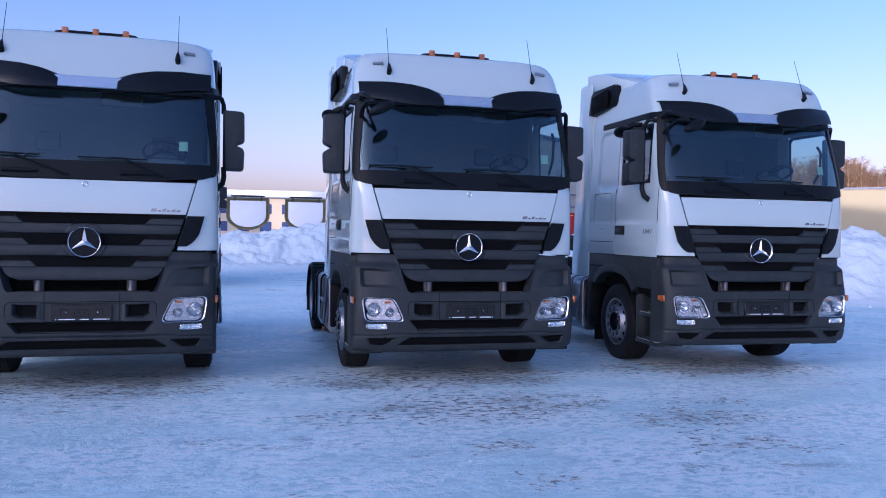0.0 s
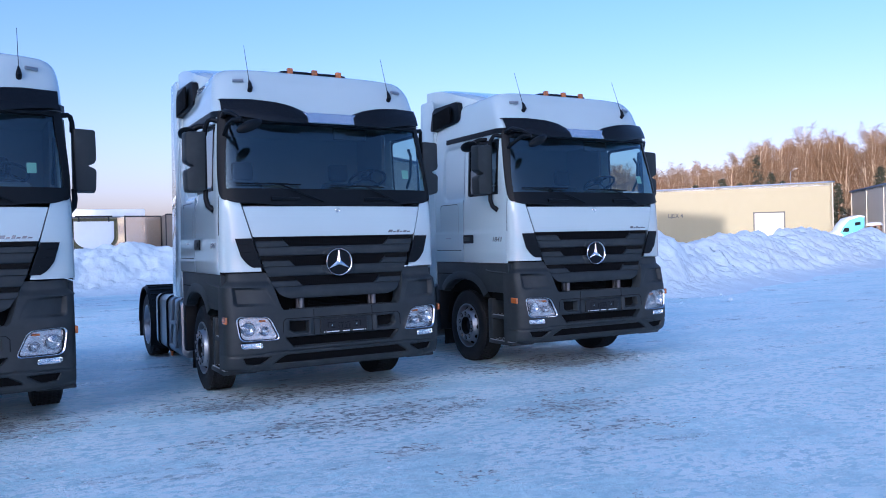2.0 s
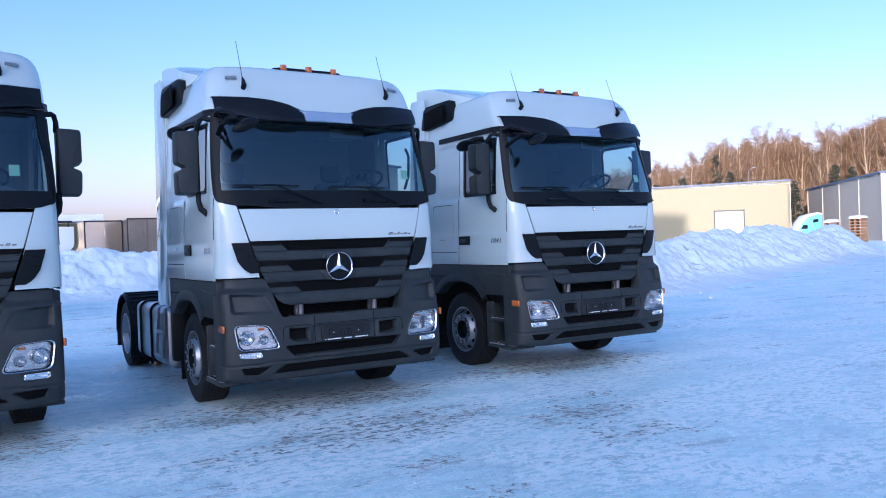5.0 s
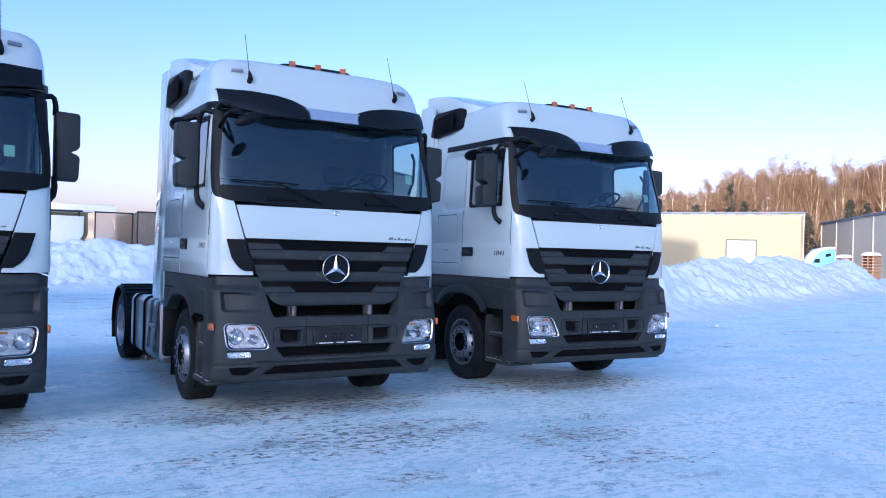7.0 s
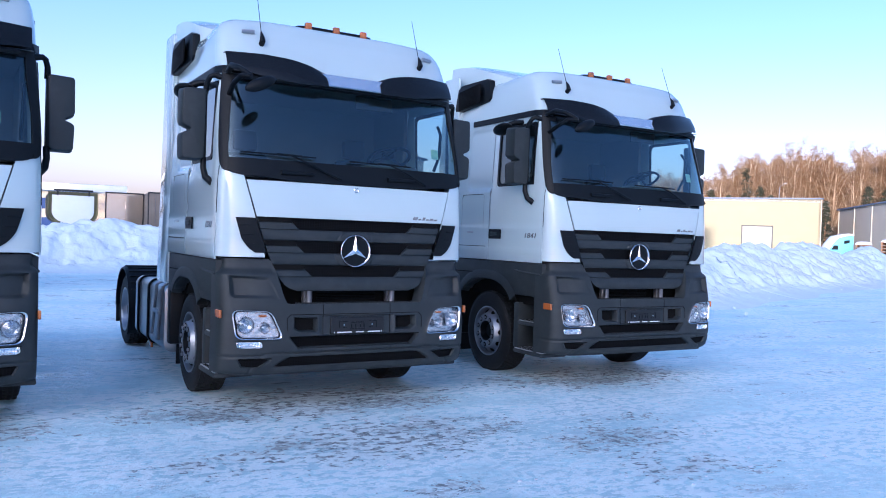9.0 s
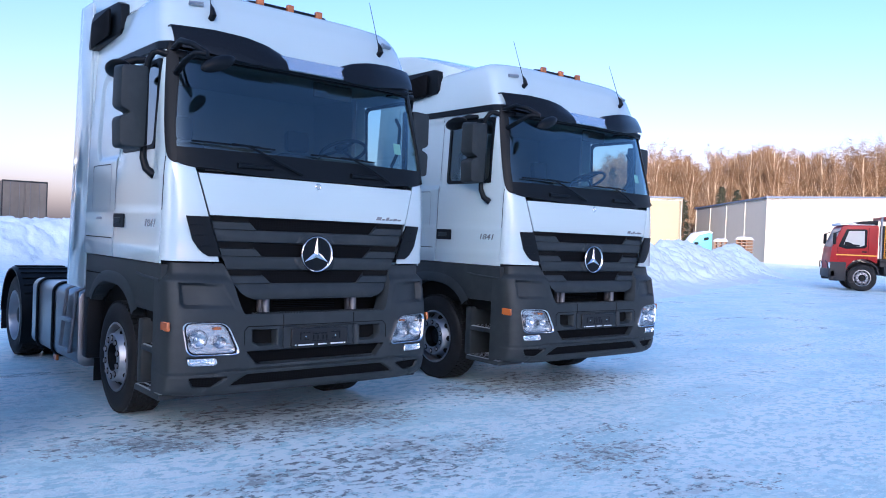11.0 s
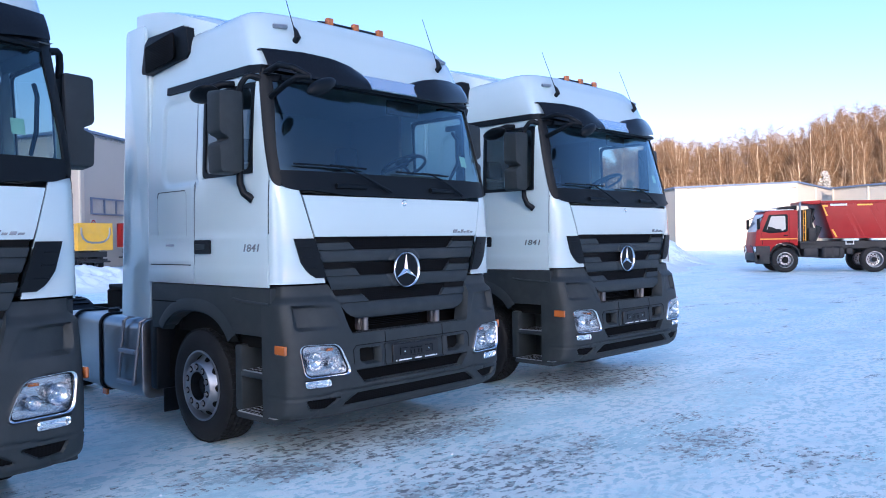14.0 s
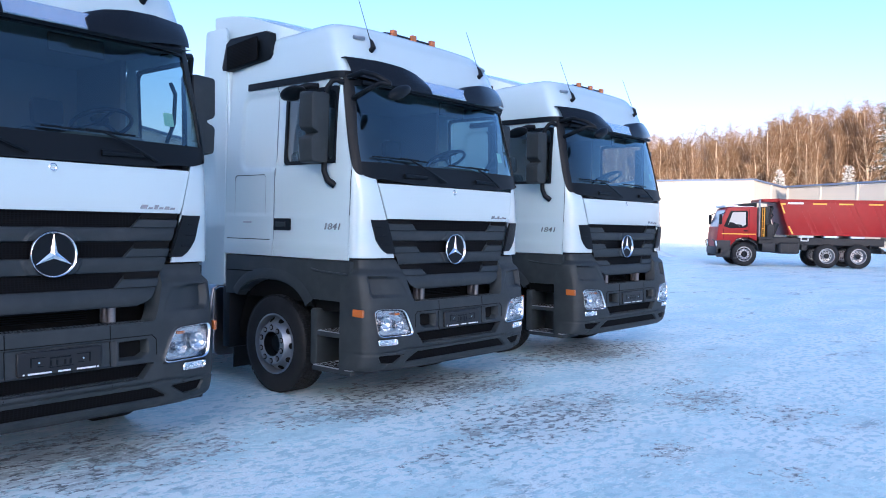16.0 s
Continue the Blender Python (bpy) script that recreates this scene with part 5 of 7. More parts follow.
    lines = mul(rng(noise_(15.0, 3, 0.55, (0.50, 1.6, 1), 0.35), 0.585, 0.62), rng(noise_(13.0, 3, 0.55, (0.50, 1.6, 1), -0.75), 0.59, 0.625), "MAXIMUM")
    lines = mul(lines, rng(noise_(1.1, 4, 0.6, (0.8, 1.2, 1), 1.1), 0.42, 0.58, 0.12, 1.0))
    scrap = mul(scrap, lines, "MAXIMUM")
    # tread marks of lorries that turned in
    marks = None
    for cx, cy, rad in TRACKS:
        sub = N("ShaderNodeVectorMath")
        sub.operation = "DISTANCE"
        sub.inputs[1].default_value = (cx, cy, 0.0)
        L(tc.outputs["Object"], sub.inputs[0])
        off = N("ShaderNodeMath")
        off.operation = "SUBTRACT"
        off.inputs[1].default_value = rad
        L(sub.outputs["Value"], off.inputs[0])
        side = N("ShaderNodeMath")
        side.operation = "ABSOLUTE"
        L(off.outputs[0], side.inputs[0])
        sep = N("ShaderNodeSeparateXYZ")
        rel = N("ShaderNodeVectorMath")
        rel.operation = "SUBTRACT"
        rel.inputs[1].default_value = (cx, cy, 0)
        L(tc.outputs["Object"], rel.inputs[0])
        L(rel.outputs[0], sep.inputs[0])
        ang = N("ShaderNodeMath")
        ang.operation = "ARCTAN2"
        L(sep.outputs["Y"], ang.inputs[0])
        L(sep.outputs["X"], ang.inputs[1])
        run = N("ShaderNodeMath")
        run.operation = "MULTIPLY_ADD"
        run.inputs[1].default_value = rad * 2 * math.pi / 0.085
        L(ang.outputs[0], run.inputs[0])
        slant = N("ShaderNodeMath")
        slant.operation = "MULTIPLY"
        slant.inputs[1].default_value = 40.0
        L(side.outputs[0], slant.inputs[0])
        L(slant.outputs[0], run.inputs[2])
        wave = N("ShaderNodeMath")
        wave.operation = "SINE"
        L(run.outputs[0], wave.inputs[0])
        band = mul(rng(wave.outputs[0], -0.1, 0.5), rng(side.outputs[0], 0.15, 0.125))
        marks = band if marks is None else mul(marks, band, "MAXIMUM")
    marks = mul(marks, rng(noise_(1.6, 4, 0.6), 0.42, 0.58))
    scrap = mul(scrap, mul(marks, 0.8), "MAXIMUM")
    col = mixc(mul(scrap, 0.95), col, (0.89, 0.99, 0.985))
    L(col, b.inputs["Base Color"])
    L(mul(rng(white, 0.0, 1.0, 0.36, 0.66), mul(ice, 0.16), "SUBTRACT"), b.inputs["Roughness"])
    b.inputs["Specular IOR Level"].default_value = 0.4
    h = mul(mul(streak, 0.40), mul(crust, 0.45), "ADD")
    h = mul(h, mul(fine, 0.18), "ADD")
    h = mul(h, mul(grain, 0.03), "ADD")
    h = mul(mul(h, mul(scrap, 0.07), "ADD"), mul(dash, 0.12), "SUBTRACT")
    bp = N("ShaderNodeBump")
    bp.inputs["Strength"].default_value, bp.inputs["Distance"].default_value = 1.0, 0.05
    L(h, bp.inputs["Height"])
    L(bp.outputs[0], b.inputs["Normal"])
    return m


TRACKS = [(-3.2, 8.4, 2.5), (-3.2, 8.4, 2.95), (-1.0, 2.2, 5.1)]
SNOW_GROUND = snow_ground()
CRUMB = material("snow_crumb", (0.80, 0.82, 0.85), 0.7, vary=0.15, island=True)
# worn ice patches, plus ovals that paint shade beneath each parked truck
WORN_AND_SHADE = [(3.8, 5.5, 1.1, 0.7, 0.62), (1.95, 5.65, 0.8, 0.5, 0.55), (2.1, 7.0, 1.7, 0.95, 0.85), (0.7, 6.7, 0.9, 0.45, 0.7), (3.9, 6.3, 1.6, 0.8, 0.66), (3.85, 4.85, 0.8, 0.5, 0.5), (2.05, 4.85, 0.8, 0.6, 0.5),
        (2.0, 8.5, 2.2, 1.0, 0.95), (5.6, 8.7, 2.2, 1.0, 0.9), (-1.6, 8.5, 2.2, 1.2, 0.9), (4.3, 6.9, 1.6, 0.7, 0.5), (7.1, 7.0, 1.2, 0.5, 0.45), (-0.6, 6.4, 1.6, 0.5, 0.4), (2.6, 3.9, 1.1, 0.6, 0.45), (0.2, 4.6, 1.0, 0.5, 0.42),
        (2.2, 11.5, 1.3, 3.5, 0.5), (5.8, 11.5, 1.3, 3.5, 0.5), (-1.6, 11.5, 1.3, 3.5, 0.5), (8.8, 5.2, 1.3, 0.5, 0.35), (6.0, 5.6, 1.6, 0.6, 0.42), (1.7, 20.0, 1.6, 2.5, 0.5), (9.5, 8.5, 2.5, 0.6, 0.3), (13.0, 7.0, 3.0, 0.6, 0.3)]


def ground():
    def axis(lo, hi, near, far):
        a, x, st = [], lo, near
        while x < hi:
            a.append(x)
            x += near
        b, x = [], hi
        while x < far:
            b.append(x)
            near *= 1.35
            x += near
        return a, b + [far]
    xm, xp = axis(-8, 14, 0.12, 2500)
    ym, yp = axis(-2, 20, 0.12, 2500)
    xs = [-8 - (v - 14) for v in xp[:0:-1]] + xm + xp
    ys = [-2 - (v - 20) for v in yp[:0:-1]] + ym + yp
    X, Y = np.meshgrid(np.array(xs), np.array(ys))
    near = np.clip(1.5 - np.maximum(np.abs(X - 3) / 11, np.abs(Y - 9) / 11), 0, 1)
    Z = np.zeros_like(X)
    rng = np.random.RandomState(3)
    for k in range(60):
        f = 0.6 * 1.06 ** k
        a = rng.uniform(0, math.pi)
        Z += 0.0035 / (1 + 0.12 * k) * np.sin(f * (X * math.cos(a) * 0.8 + Y * math.sin(a) * 1.3) + rng.uniform(0, 7))
    Z *= near
    dip = lambda a, b: np.clip((Y - a) / (b - a), 0, 1)
    Z -= (0.03 * dip(8.6, 9.3) + 0.05 * dip(9.6, 13.5) - 0.08 * dip(25.8, 29.5)) * np.clip((11.0 - X) / 2.0, 0, 1)
    W = np.zeros_like(X)
    for cx, cy, rx, ry, s in WORN_AND_SHADE:
        W = np.maximum(W, s * np.clip(1.2 - 0.9 * np.sqrt(((X - cx) / rx) ** 2 + ((Y - cy) / ry) ** 2), 0, 1))
    ny, nx = X.shape
    idx = np.arange(nx * ny).reshape(ny, nx)
    faces = np.stack([idx[:-1, :-1], idx[:-1, 1:], idx[1:, 1:], idx[1:, :-1]], -1).reshape(-1, 4)
    me = bpy.data.meshes.new("ground")
    me.from_pydata(np.stack([X, Y, Z], -1).reshape(-1, 3).tolist(), [], faces.tolist())
    at = me.attributes.new("wear_shade", "FLOAT", "POINT")
    at.data.foreach_set("value", W.reshape(-1).astype(np.float32))
    me.materials.append(SNOW_GROUND)
    me.shade_smooth()
    # loose crumbs of snow and ice
    rs = np.random.RandomState(8)
    base = bmesh.new()
    bmesh.ops.create_icosphere(base, subdivisions=1, radius=1.0)
    shape = np.array([v.co[:] for v in base.verts])
    tri = np.array([[v.index for v in f.verts] for f in base.faces])
    base.free()
    n = 1300
    cx, cy = rs.uniform(-7, 13, n), rs.uniform(1.2, 8.6, n)
    keep = [i for i in range(n) if noise.noise(Vector((cx[i] * 0.55, cy[i] * 1.1, 4.0))) + 0.6 * noise.noise(Vector((cx[i] * 2.2, cy[i] * 3.0, 1.0))) > 0.0]
    cx, cy, n = cx[keep], cy[keep], len(keep)
    ix, iy = np.clip(np.searchsorted(np.array(xs), cx), 1, nx - 1), np.clip(np.searchsorted(np.array(ys), cy), 1, ny - 1)
    size = 0.004 + 0.010 * rs.rand(n) ** 3
    flat = rs.uniform(0.4, 0.8, n)
    co = shape[None] * (1 + 0.35 * rs.uniform(-1, 1, (n, len(shape), 1))) * size[:, None, None]
    co[:, :, 0] *= rs.uniform(1.0, 2.0, (n, 1))
    co[:, :, 2] *= flat[:, None]
    co += np.stack([cx, cy, Z[iy, ix] + 0.25 * size], -1)[:, None]
    cm = bpy.data.meshes.new("snow_crumbs")
    cm.from_pydata(co.reshape(-1, 3).tolist(), [], (tri[None] + len(shape) * np.arange(n)[:, None, None]).reshape(-1, 3).tolist())
    cm.materials.append(CRUMB)
    tagged(new("snow_crumbs", cm), "loose crumbs of snow and ice on the yard", "snow", kind="stuff")
    tagged(new("ground", me), "packed snow and ice yard with worn dark patches and shade painted under the trucks", "ground", kind="structure")


ground()

# ---- snow banks ----
SNOW = material("ploughed_snow", (0.775, 0.86, 0.88), 0.75, vary=0.05, scale=1.2, bump=1.0, bump_depth_=0.03, bump_scale=7, dirt=(0.62, 0.62, 0.62), dirt_amount=0.25)
SNOWCAP = material("fresh_snow_cap", (0.85, 0.86, 0.88), 0.75, vary=0.03, scale=3, bump=0.3, bump_scale=12)


def bank(line, height, width, seed, label, fall=3.0, profile=((0, 1), (1, 1))):
    """A ploughed ridge of lumps along a line of (x, y)."""
    pts = [Vector((*p, 0)) for p in line]
    total = [0.0]
    for a, b in zip(pts, pts[1:]):
        total.append(total[-1] + (b - a).length)
    n = int(total[-1] / 0.085)
    bm = bmesh.new()

    def at(i, j):
        s = total[-1] * i / n
        k = max(k for k in range(len(total) - 1) if total[k] <= s + 1e-6)
        d = (pts[k + 1] - pts[k]).normalized()
        p = pts[k] + d * (s - total[k])
        side = Vector((d.y, -d.x, 0))
        t = j / 38 - 1
        sl = Vector((s, seed, 0))
        h = height * (0.86 + 0.30 * noise.noise(sl * 0.16) + 0.12 * noise.noise(sl * 0.6))
        h *= smooth(0, 3.0, s) * smooth(total[-1], total[-1] - fall, s) * lerp(profile, s)
        wv = width * (1 + 0.25 * noise.noise(sl * 0.25 + Vector((9, 0, 0))))
        z = h * math.exp(-(t * 1.9) ** 2) - 0.03 * height
        q = p + side * (t * wv)
        v = Vector((q.x, q.y, z))
        warp = v + Vector((noise.noise(v * 1.3), noise.noise(v * 1.3 + Vector((7, 0, 0))), noise.noise(v * 1.3 + Vector((0, 7, 0))))) * 0.18
        clod = lambda f, o: max(0.0, 0.66 - noise.voronoi(warp * f + Vector((o, 2.0, 1.0)))[0][0]) ** 0.6
        lump = noise.noise(v * 0.8 + Vector((seed, 0, 0))) * 0.22 + noise.noise(v * 1.7) * 0.10 + 0.13 * clod(1.5, 0.0) + 0.13 * clod(2.9, 5.0) + 0.09 * clod(5.2, 9.0) + 0.05 * clod(8.5, 3.0) - 0.20
        slope = math.tanh(2.2 * t)
        out = (Vector((0, 0, 1)) + side * slope * 0.8).normalized()
        return v + out * (lump * smooth(0.0, 0.45, z))
    grid(bm, at, range(n + 1), range(77))
    solid("snow_bank", bm, SNOW, label, "snow bank", angle=180)


def chunks(line, spread, n, seed, label):
    """Broken lumps of snow strewn along a ridge."""
    rs = random.Random(seed)
    bm = bmesh.new()
    for i in range(n):
        k = rs.randrange(len(line) - 1)
        u = rs.random()
        x = line[k][0] * (1 - u) + line[k + 1][0] * u + rs.gauss(0, 0.4)
        y = line[k][1] * (1 - u) + line[k + 1][1] * u - abs(rs.gauss(0, spread)) - 1.6
        r = 0.025 + 0.07 * rs.random() ** 2.5
        m = Matrix.LocRotScale((x, y, r * 0.12), Euler((rs.uniform(0, 6), rs.uniform(0, 6), rs.uniform(0, 6))), (r * rs.uniform(0.8, 1.5), r, r * rs.uniform(0.6, 1.0)))
        vs = bmesh.ops.create_icosphere(bm, subdivisions=1, radius=1.0, matrix=m)["verts"]
        for v in vs:
            v.co += Vector((rs.uniform(-1, 1), rs.uniform(-1, 1), rs.uniform(-1, 1))) * r * 0.25
    ob = solid("snow_chunks", bm, SNOW, label, "snow", angle=180)
    tagged(ob, label, "snow", kind="stuff")


bank([(12.5, 17.0), (20, 21.0), (30, 25.0), (40, 28.3), (45.2, 29.8)], 2.0, 3.4, 1.0, "long ploughed snow bank of bluish lumps beyond the yard", 4.0)
bank([(-28, 35), (-10, 33.5), (4, 33.5), (14, 35), (30, 38)], 2.0, 3.2, 5.0, "ploughed snow bank behind the parked tractors", 3.0, ((0, 1.0), (34.2, 1.0), (36.8, 0.5), (39, 0.42), (60, 0.4)))
chunks([(12.5, 17.0), (20, 21.0), (30, 25.0), (40, 28.3)], 1.3, 75, 4, "broken snow lumps at the foot of the bank")

# ---- buildings ----
CLAD = material("beige_sandwich_panels", (0.297, 0.265, 0.160), 0.55, vary=0.03, scale=1.0, dirt=(0.38, 0.34, 0.26), dirt_amount=0.12)
CLAD2 = material("grey_sandwich_panels", (0.46, 0.415, 0.355), 0.5, vary=0.03, scale=1.0, dirt=(0.38, 0.36, 0.34), dirt_amount=0.12)
TRIMBLUE = material("blue_roof_trim", (0.11, 0.15, 0.24), 0.5, vary=0.1, scale=2)
POST = material("pale_corner_post", (0.60, 0.55, 0.46), 0.5, vary=0.05)
GATE = material("white_sectional_gate", (0.50, 0.48, 0.44), 0.5, vary=0.03)
PANEGREY = material("hazy_window_glass", (0.30, 0.32, 0.34), 0.12, vary=0.2, scale=2)
FADED = material("faded_sign_paint", (0.20, 0.20, 0.21), 0.6)
SIGNINK = material("dark_sign_paint", (0.08, 0.08, 0.08), 0.6)


def wall_run(name_parent, p, q, h0, h1, spacing, mat, part_name="wall", t=0.3, post=True):
    """One wall from p to q on the ground, its top from h0 to h1, with posts at the panel joints."""
    p, q = Vector((*p, 0)), Vector((*q, 0))
    d = (q - p)
    ln = d.length
    d.normalize()
    nrm = Vector((d.y, -d.x, 0))
    bm = bmesh.new()
    n = max(1, round(ln / spacing))
    vs = []
    for i in range(n + 1):
        a = p + d * (ln * i / n)
        h = h0 + (h1 - h0) * i / n
        vs.append([bm.verts.new(a + nrm * o + Vector((0, 0, z))) for o, z in ((0, 0), (0, h), (-t, h), (-t, 0))])
    for a, b in zip(vs, vs[1:]):
        for k in range(4):
            bm.faces.new((a[k], b[k], b[(k + 1) % 4], a[(k + 1) % 4]))
    bm.faces.new(vs[0])
    bm.faces.new(vs[-1][::-1])
    bmesh.ops.recalc_face_normals(bm, faces=bm.faces[:])
    w = part(part_name, bm, mat, name_parent)
    m = Matrix(((d.x, -nrm.x, 0, p.x), (d.y, -nrm.y, 0, p.y), (0, 0, 1, 0), (0, 0, 0, 1)))
    if post:
        for i in range(n + 1):
            bm = bmesh.new()
            box(bm, (ln * i / n - 0.09, -0.09, 0), (ln * i / n + 0.09, 0.0, h0 + (h1 - h0) * i / n - 0.05), m=m)
            part("panel_post", bm, POST, w)
    bm = bmesh.new()
    vv = []
    for x, h in ((-0.3, h0), (ln + 0.3, h1)):
        vv.append([bm.verts.new(m @ Vector((x, y, z))) for y, z in ((-0.30, h - 0.06), (-0.30, h + 0.13), (0.5, h + 0.17), (0.5, h))])
    for k in range(4):
        bm.faces.new((vv[0][k], vv[1][k], vv[1][(k + 1) % 4], vv[0][(k + 1) % 4]))
    bm.faces.new(vv[0])
    bm.faces.new(vv[1][::-1])
    bmesh.ops.recalc_face_normals(bm, faces=bm.faces[:])
    part("roof_trim", bm, TRIMBLUE, w, "blue roof edge trim")
    return w, m


def flat_roof(parent, pts, h):
    bm = bmesh.new()
    prism(bm, pts, "z", h - 0.15, h + 0.12)
    part("roof", bm, SNOWCAP, parent, "snow-covered flat roof")


# workshop with a gate, facing the yard
AZ = lambda az, d, c=(-0.9, 0.5): (c[0] + d * math.sin(radians(az)), c[1] + d * math.cos(radians(az)))
shop = thing("workshop_building", "long beige panel-clad workshop with a white gate", "building")
l, r = AZ(34.0, 120), AZ(53.9, 118)
dv = (Vector(r) - Vector(l)).normalized()
bk = Vector((-dv.y, dv.x)) * 30
bl, br = tuple(Vector(l) + bk), tuple(Vector(r) + bk)
w, m = wall_run(shop, l, r, 7.9, 8.3, 60, CLAD, post=False)
wall_run(shop, r, br, 8.3, 8.3, 6, CLAD2)
wall_run(shop, br, bl, 8.3, 7.9, 60, CLAD2, post=False)
wall_run(shop, bl, l, 7.9, 7.9, 60, CLAD2, post=False)
flat_roof(shop, [l, r, br, bl], 8.0)
ln = (Vector(r) - Vector(l)).length
gx = ln * (49.2 - 34.0) / 19.9
bm = bmesh.new()
box(bm, (gx, -0.06, 0), (gx + 3.7, 0.02, 4.4), m=m)
gate = part("gate", bm, GATE, shop, "white sectional gate")
bm = bmesh.new()
for k in range(1, 8):
    box(bm, (gx, -0.075, k * 0.55 - 0.015), (gx + 3.7, -0.06, k * 0.55 + 0.015), m=m)
part("gate_seams", bm, CLAD2, gate)
bm = bmesh.new()
for x0, x1, z0, z1 in ((gx - 0.18, gx, 0, 4.58), (gx + 3.7, gx + 3.88, 0, 4.58), (gx - 0.18, gx + 3.88, 4.4, 4.58)):
    box(bm, (x0, -0.10, z0), (x1, 0.0, z1), m=m)
part("gate_frame", bm, SIGNINK, gate, "dark gate frame")
bm = lettering("ЦЕХ 4", 0.75, 0.01, 0.012)
bmesh.ops.transform(bm, matrix=m @ Matrix.Translation((gx - 11.5, -0.03, 4.15)), verts=bm.verts[:])
part("sign_lettering", bm, SIGNINK, shop, "dark painted letters")

# hall with a sunlit gable and panelled side
hall = thing("panel_hall", "grey panel-clad hall with pale posts and blue roof edge", "building")
P1, P2, P0 = (85.8, 52.1), (96.4, 41.8), (107.6, 76.5)
P3 = (P0[0] + 10.6, P0[1] - 10.3)
wall_run(hall, P1, P2, 7.6, 8.1, 40, CLAD2, post=False)
wall_run(hall, P0, P1, 7.5, 7.6, 7.6, CLAD2)
wall_run(hall, P2, (108.0, 41.6), 8.1, 7.5, 5.8, CLAD2)
wall_run(hall, (108.0, 41.6), P3, 7.5, 7.6, 40, CLAD2, post=False)
flat_roof(hall, [P1, P2, P3, P0], 7.5)
wing = thing("panel_hall", "low grey panel-clad hall wing with a blue roof edge", "building")
Q0, Q1 = (101.5, 39.3), (84.5, 10.0)
Q2, Q3 = (108, 2), (124, 30)
wall_run(wing, Q0, Q1, 7.4, 7.4, 6.0, CLAD2)
wall_run(wing, Q1, Q2, 7.4, 7.4, 6.0, CLAD2)
flat_roof(wing, [Q0, Q1, Q2, Q3], 7.3)

# production hall behind the row
works = thing("production_hall", "tall pale panel-clad production hall with strip windows", "building")
C0, C1, C2, C3 = (16.35, 69.0), (18.6, 60.5), (37.9, 76.5), (35.6, 85.0)
_, ma = wall_run(works, C0, C1, 9.7, 9.7, 2.9, CLAD2)
_, mb = wall_run(works, C1, C2, 9.7, 9.7, 6.5, CLAD2, post=False)
wall_run(works, C2, C3, 9.7, 9.7, 12, CLAD2, post=False)
flat_roof(works, [C0, C1, C2, C3], 9.6)
for mm, wall_windows in ((ma, ((3.3, 5.8, 3.45, 4.5), (0.2, 2.7, 3.45, 4.5))), (mb, ((1.3, 3.0, 3.95, 5.0), (3.0, 4.7, 3.95, 5.0), (4.7, 6.4, 3.95, 5.0), (8.6, 10.3, 3.95, 5.0), (10.3, 12.0, 3.95, 5.0), (12.0, 13.7, 3.95, 5.0)))):
    for x0, x1, z0, z1 in wall_windows:
        bm = bmesh.new()
        box(bm, (x0, -0.06, z0), (x1, 0.02, z1), m=mm)
        wn = part("window", bm, PANEGREY, works, "hazy strip window")
        bm = bmesh.new()
        for a0, a1, b0, b1 in ((x0 - 0.08, x1 + 0.08, z0 - 0.09, z0 + 0.03), (x0 - 0.08, x1 + 0.08, z1 - 0.03, z1 + 0.09), (x0 - 0.08, x0 + 0.05, z0 + 0.03, z1 - 0.03), (x1 - 0.05, x1 + 0.08, z0 + 0.03, z1 - 0.03)):
            box(bm, (a0, -0.12, b0), (a1, 0.0, b1), m=mm)
        part("window_frame", bm, TRIMBLUE, wn)
bm = lettering("ЦЕХ 2", 0.52, 0.01, 0.004)
bmesh.ops.transform(bm, matrix=ma @ Matrix.Translation((6.6, -0.03, 5.0)), verts=bm.verts[:])
part("sign_lettering", bm, FADED, works, "dark painted letters")
bm = bmesh.new()
box(bm, (1.0, -0.10, 2.85), (1.85, -0.07, 3.5), 0.01, m=mb)
plate = part("sign_plate", bm, GATE, works, "white square sign with a red ring")
bm = bmesh.new()
ring = [mb @ Vector((1.425 + 0.25 * math.cos(a), -0.11, 3.175 + 0.25 * math.sin(a))) for a in steps(0, 2 * math.pi, 28)]
tube(bm, ring, 0.045, 6)
part("sign_ring", bm, RED, plate, "red ring")
bm = lettering("5", 0.28, 0.01, 0.01)
bmesh.ops.transform(bm, matrix=mb @ Matrix.Translation((1.345, -0.12, 3.08)), verts=bm.verts[:])
part("sign_figure", bm, SIGNINK, plate)

# big unseen hall behind the camera, added to block the low sun and shade the yard
back = thing("sun_blocking_hall", "unseen grey hall-shaped block added to shade the yard", "building")
B0, B1 = (-95.0, -30.0), (-95.0, -150.0)
wall_run(back, B1, B0, 26.0, 26.0, 10, CLAD2)
wall_run(back, B0, (-125, -30), 26.0, 26.0, 10, CLAD2)
flat_roof(back, [B0, B1, (-125, -150), (-125, -30)], 25.9)
bm = bmesh.new()
box(bm, (-118, -71, 25.5), (-95.5, -40, 33.0))
part("upper_block", bm, CLAD2, back, "raised top of the added sun block")

# plain gabled walls out of view beyond the row, added as a skyline for the cab sides to mirror
reflected_walls = thing("reflected_gables", "row of unseen grey gabled walls added to darken the cab-side reflections", "building")
ridge = [(-60, 20, 6.0), (-50, 32.1, 9.6), (-41, 43.0, 6.2), (-36, 49.0, 6.2), (-29, 57.5, 8.8), (-22, 66.0, 5.8)]
for a, c in zip(ridge, ridge[1:]):
    wall_run(reflected_walls, a[:2], c[:2], a[2], c[2], 40, CLAD2, post=False)

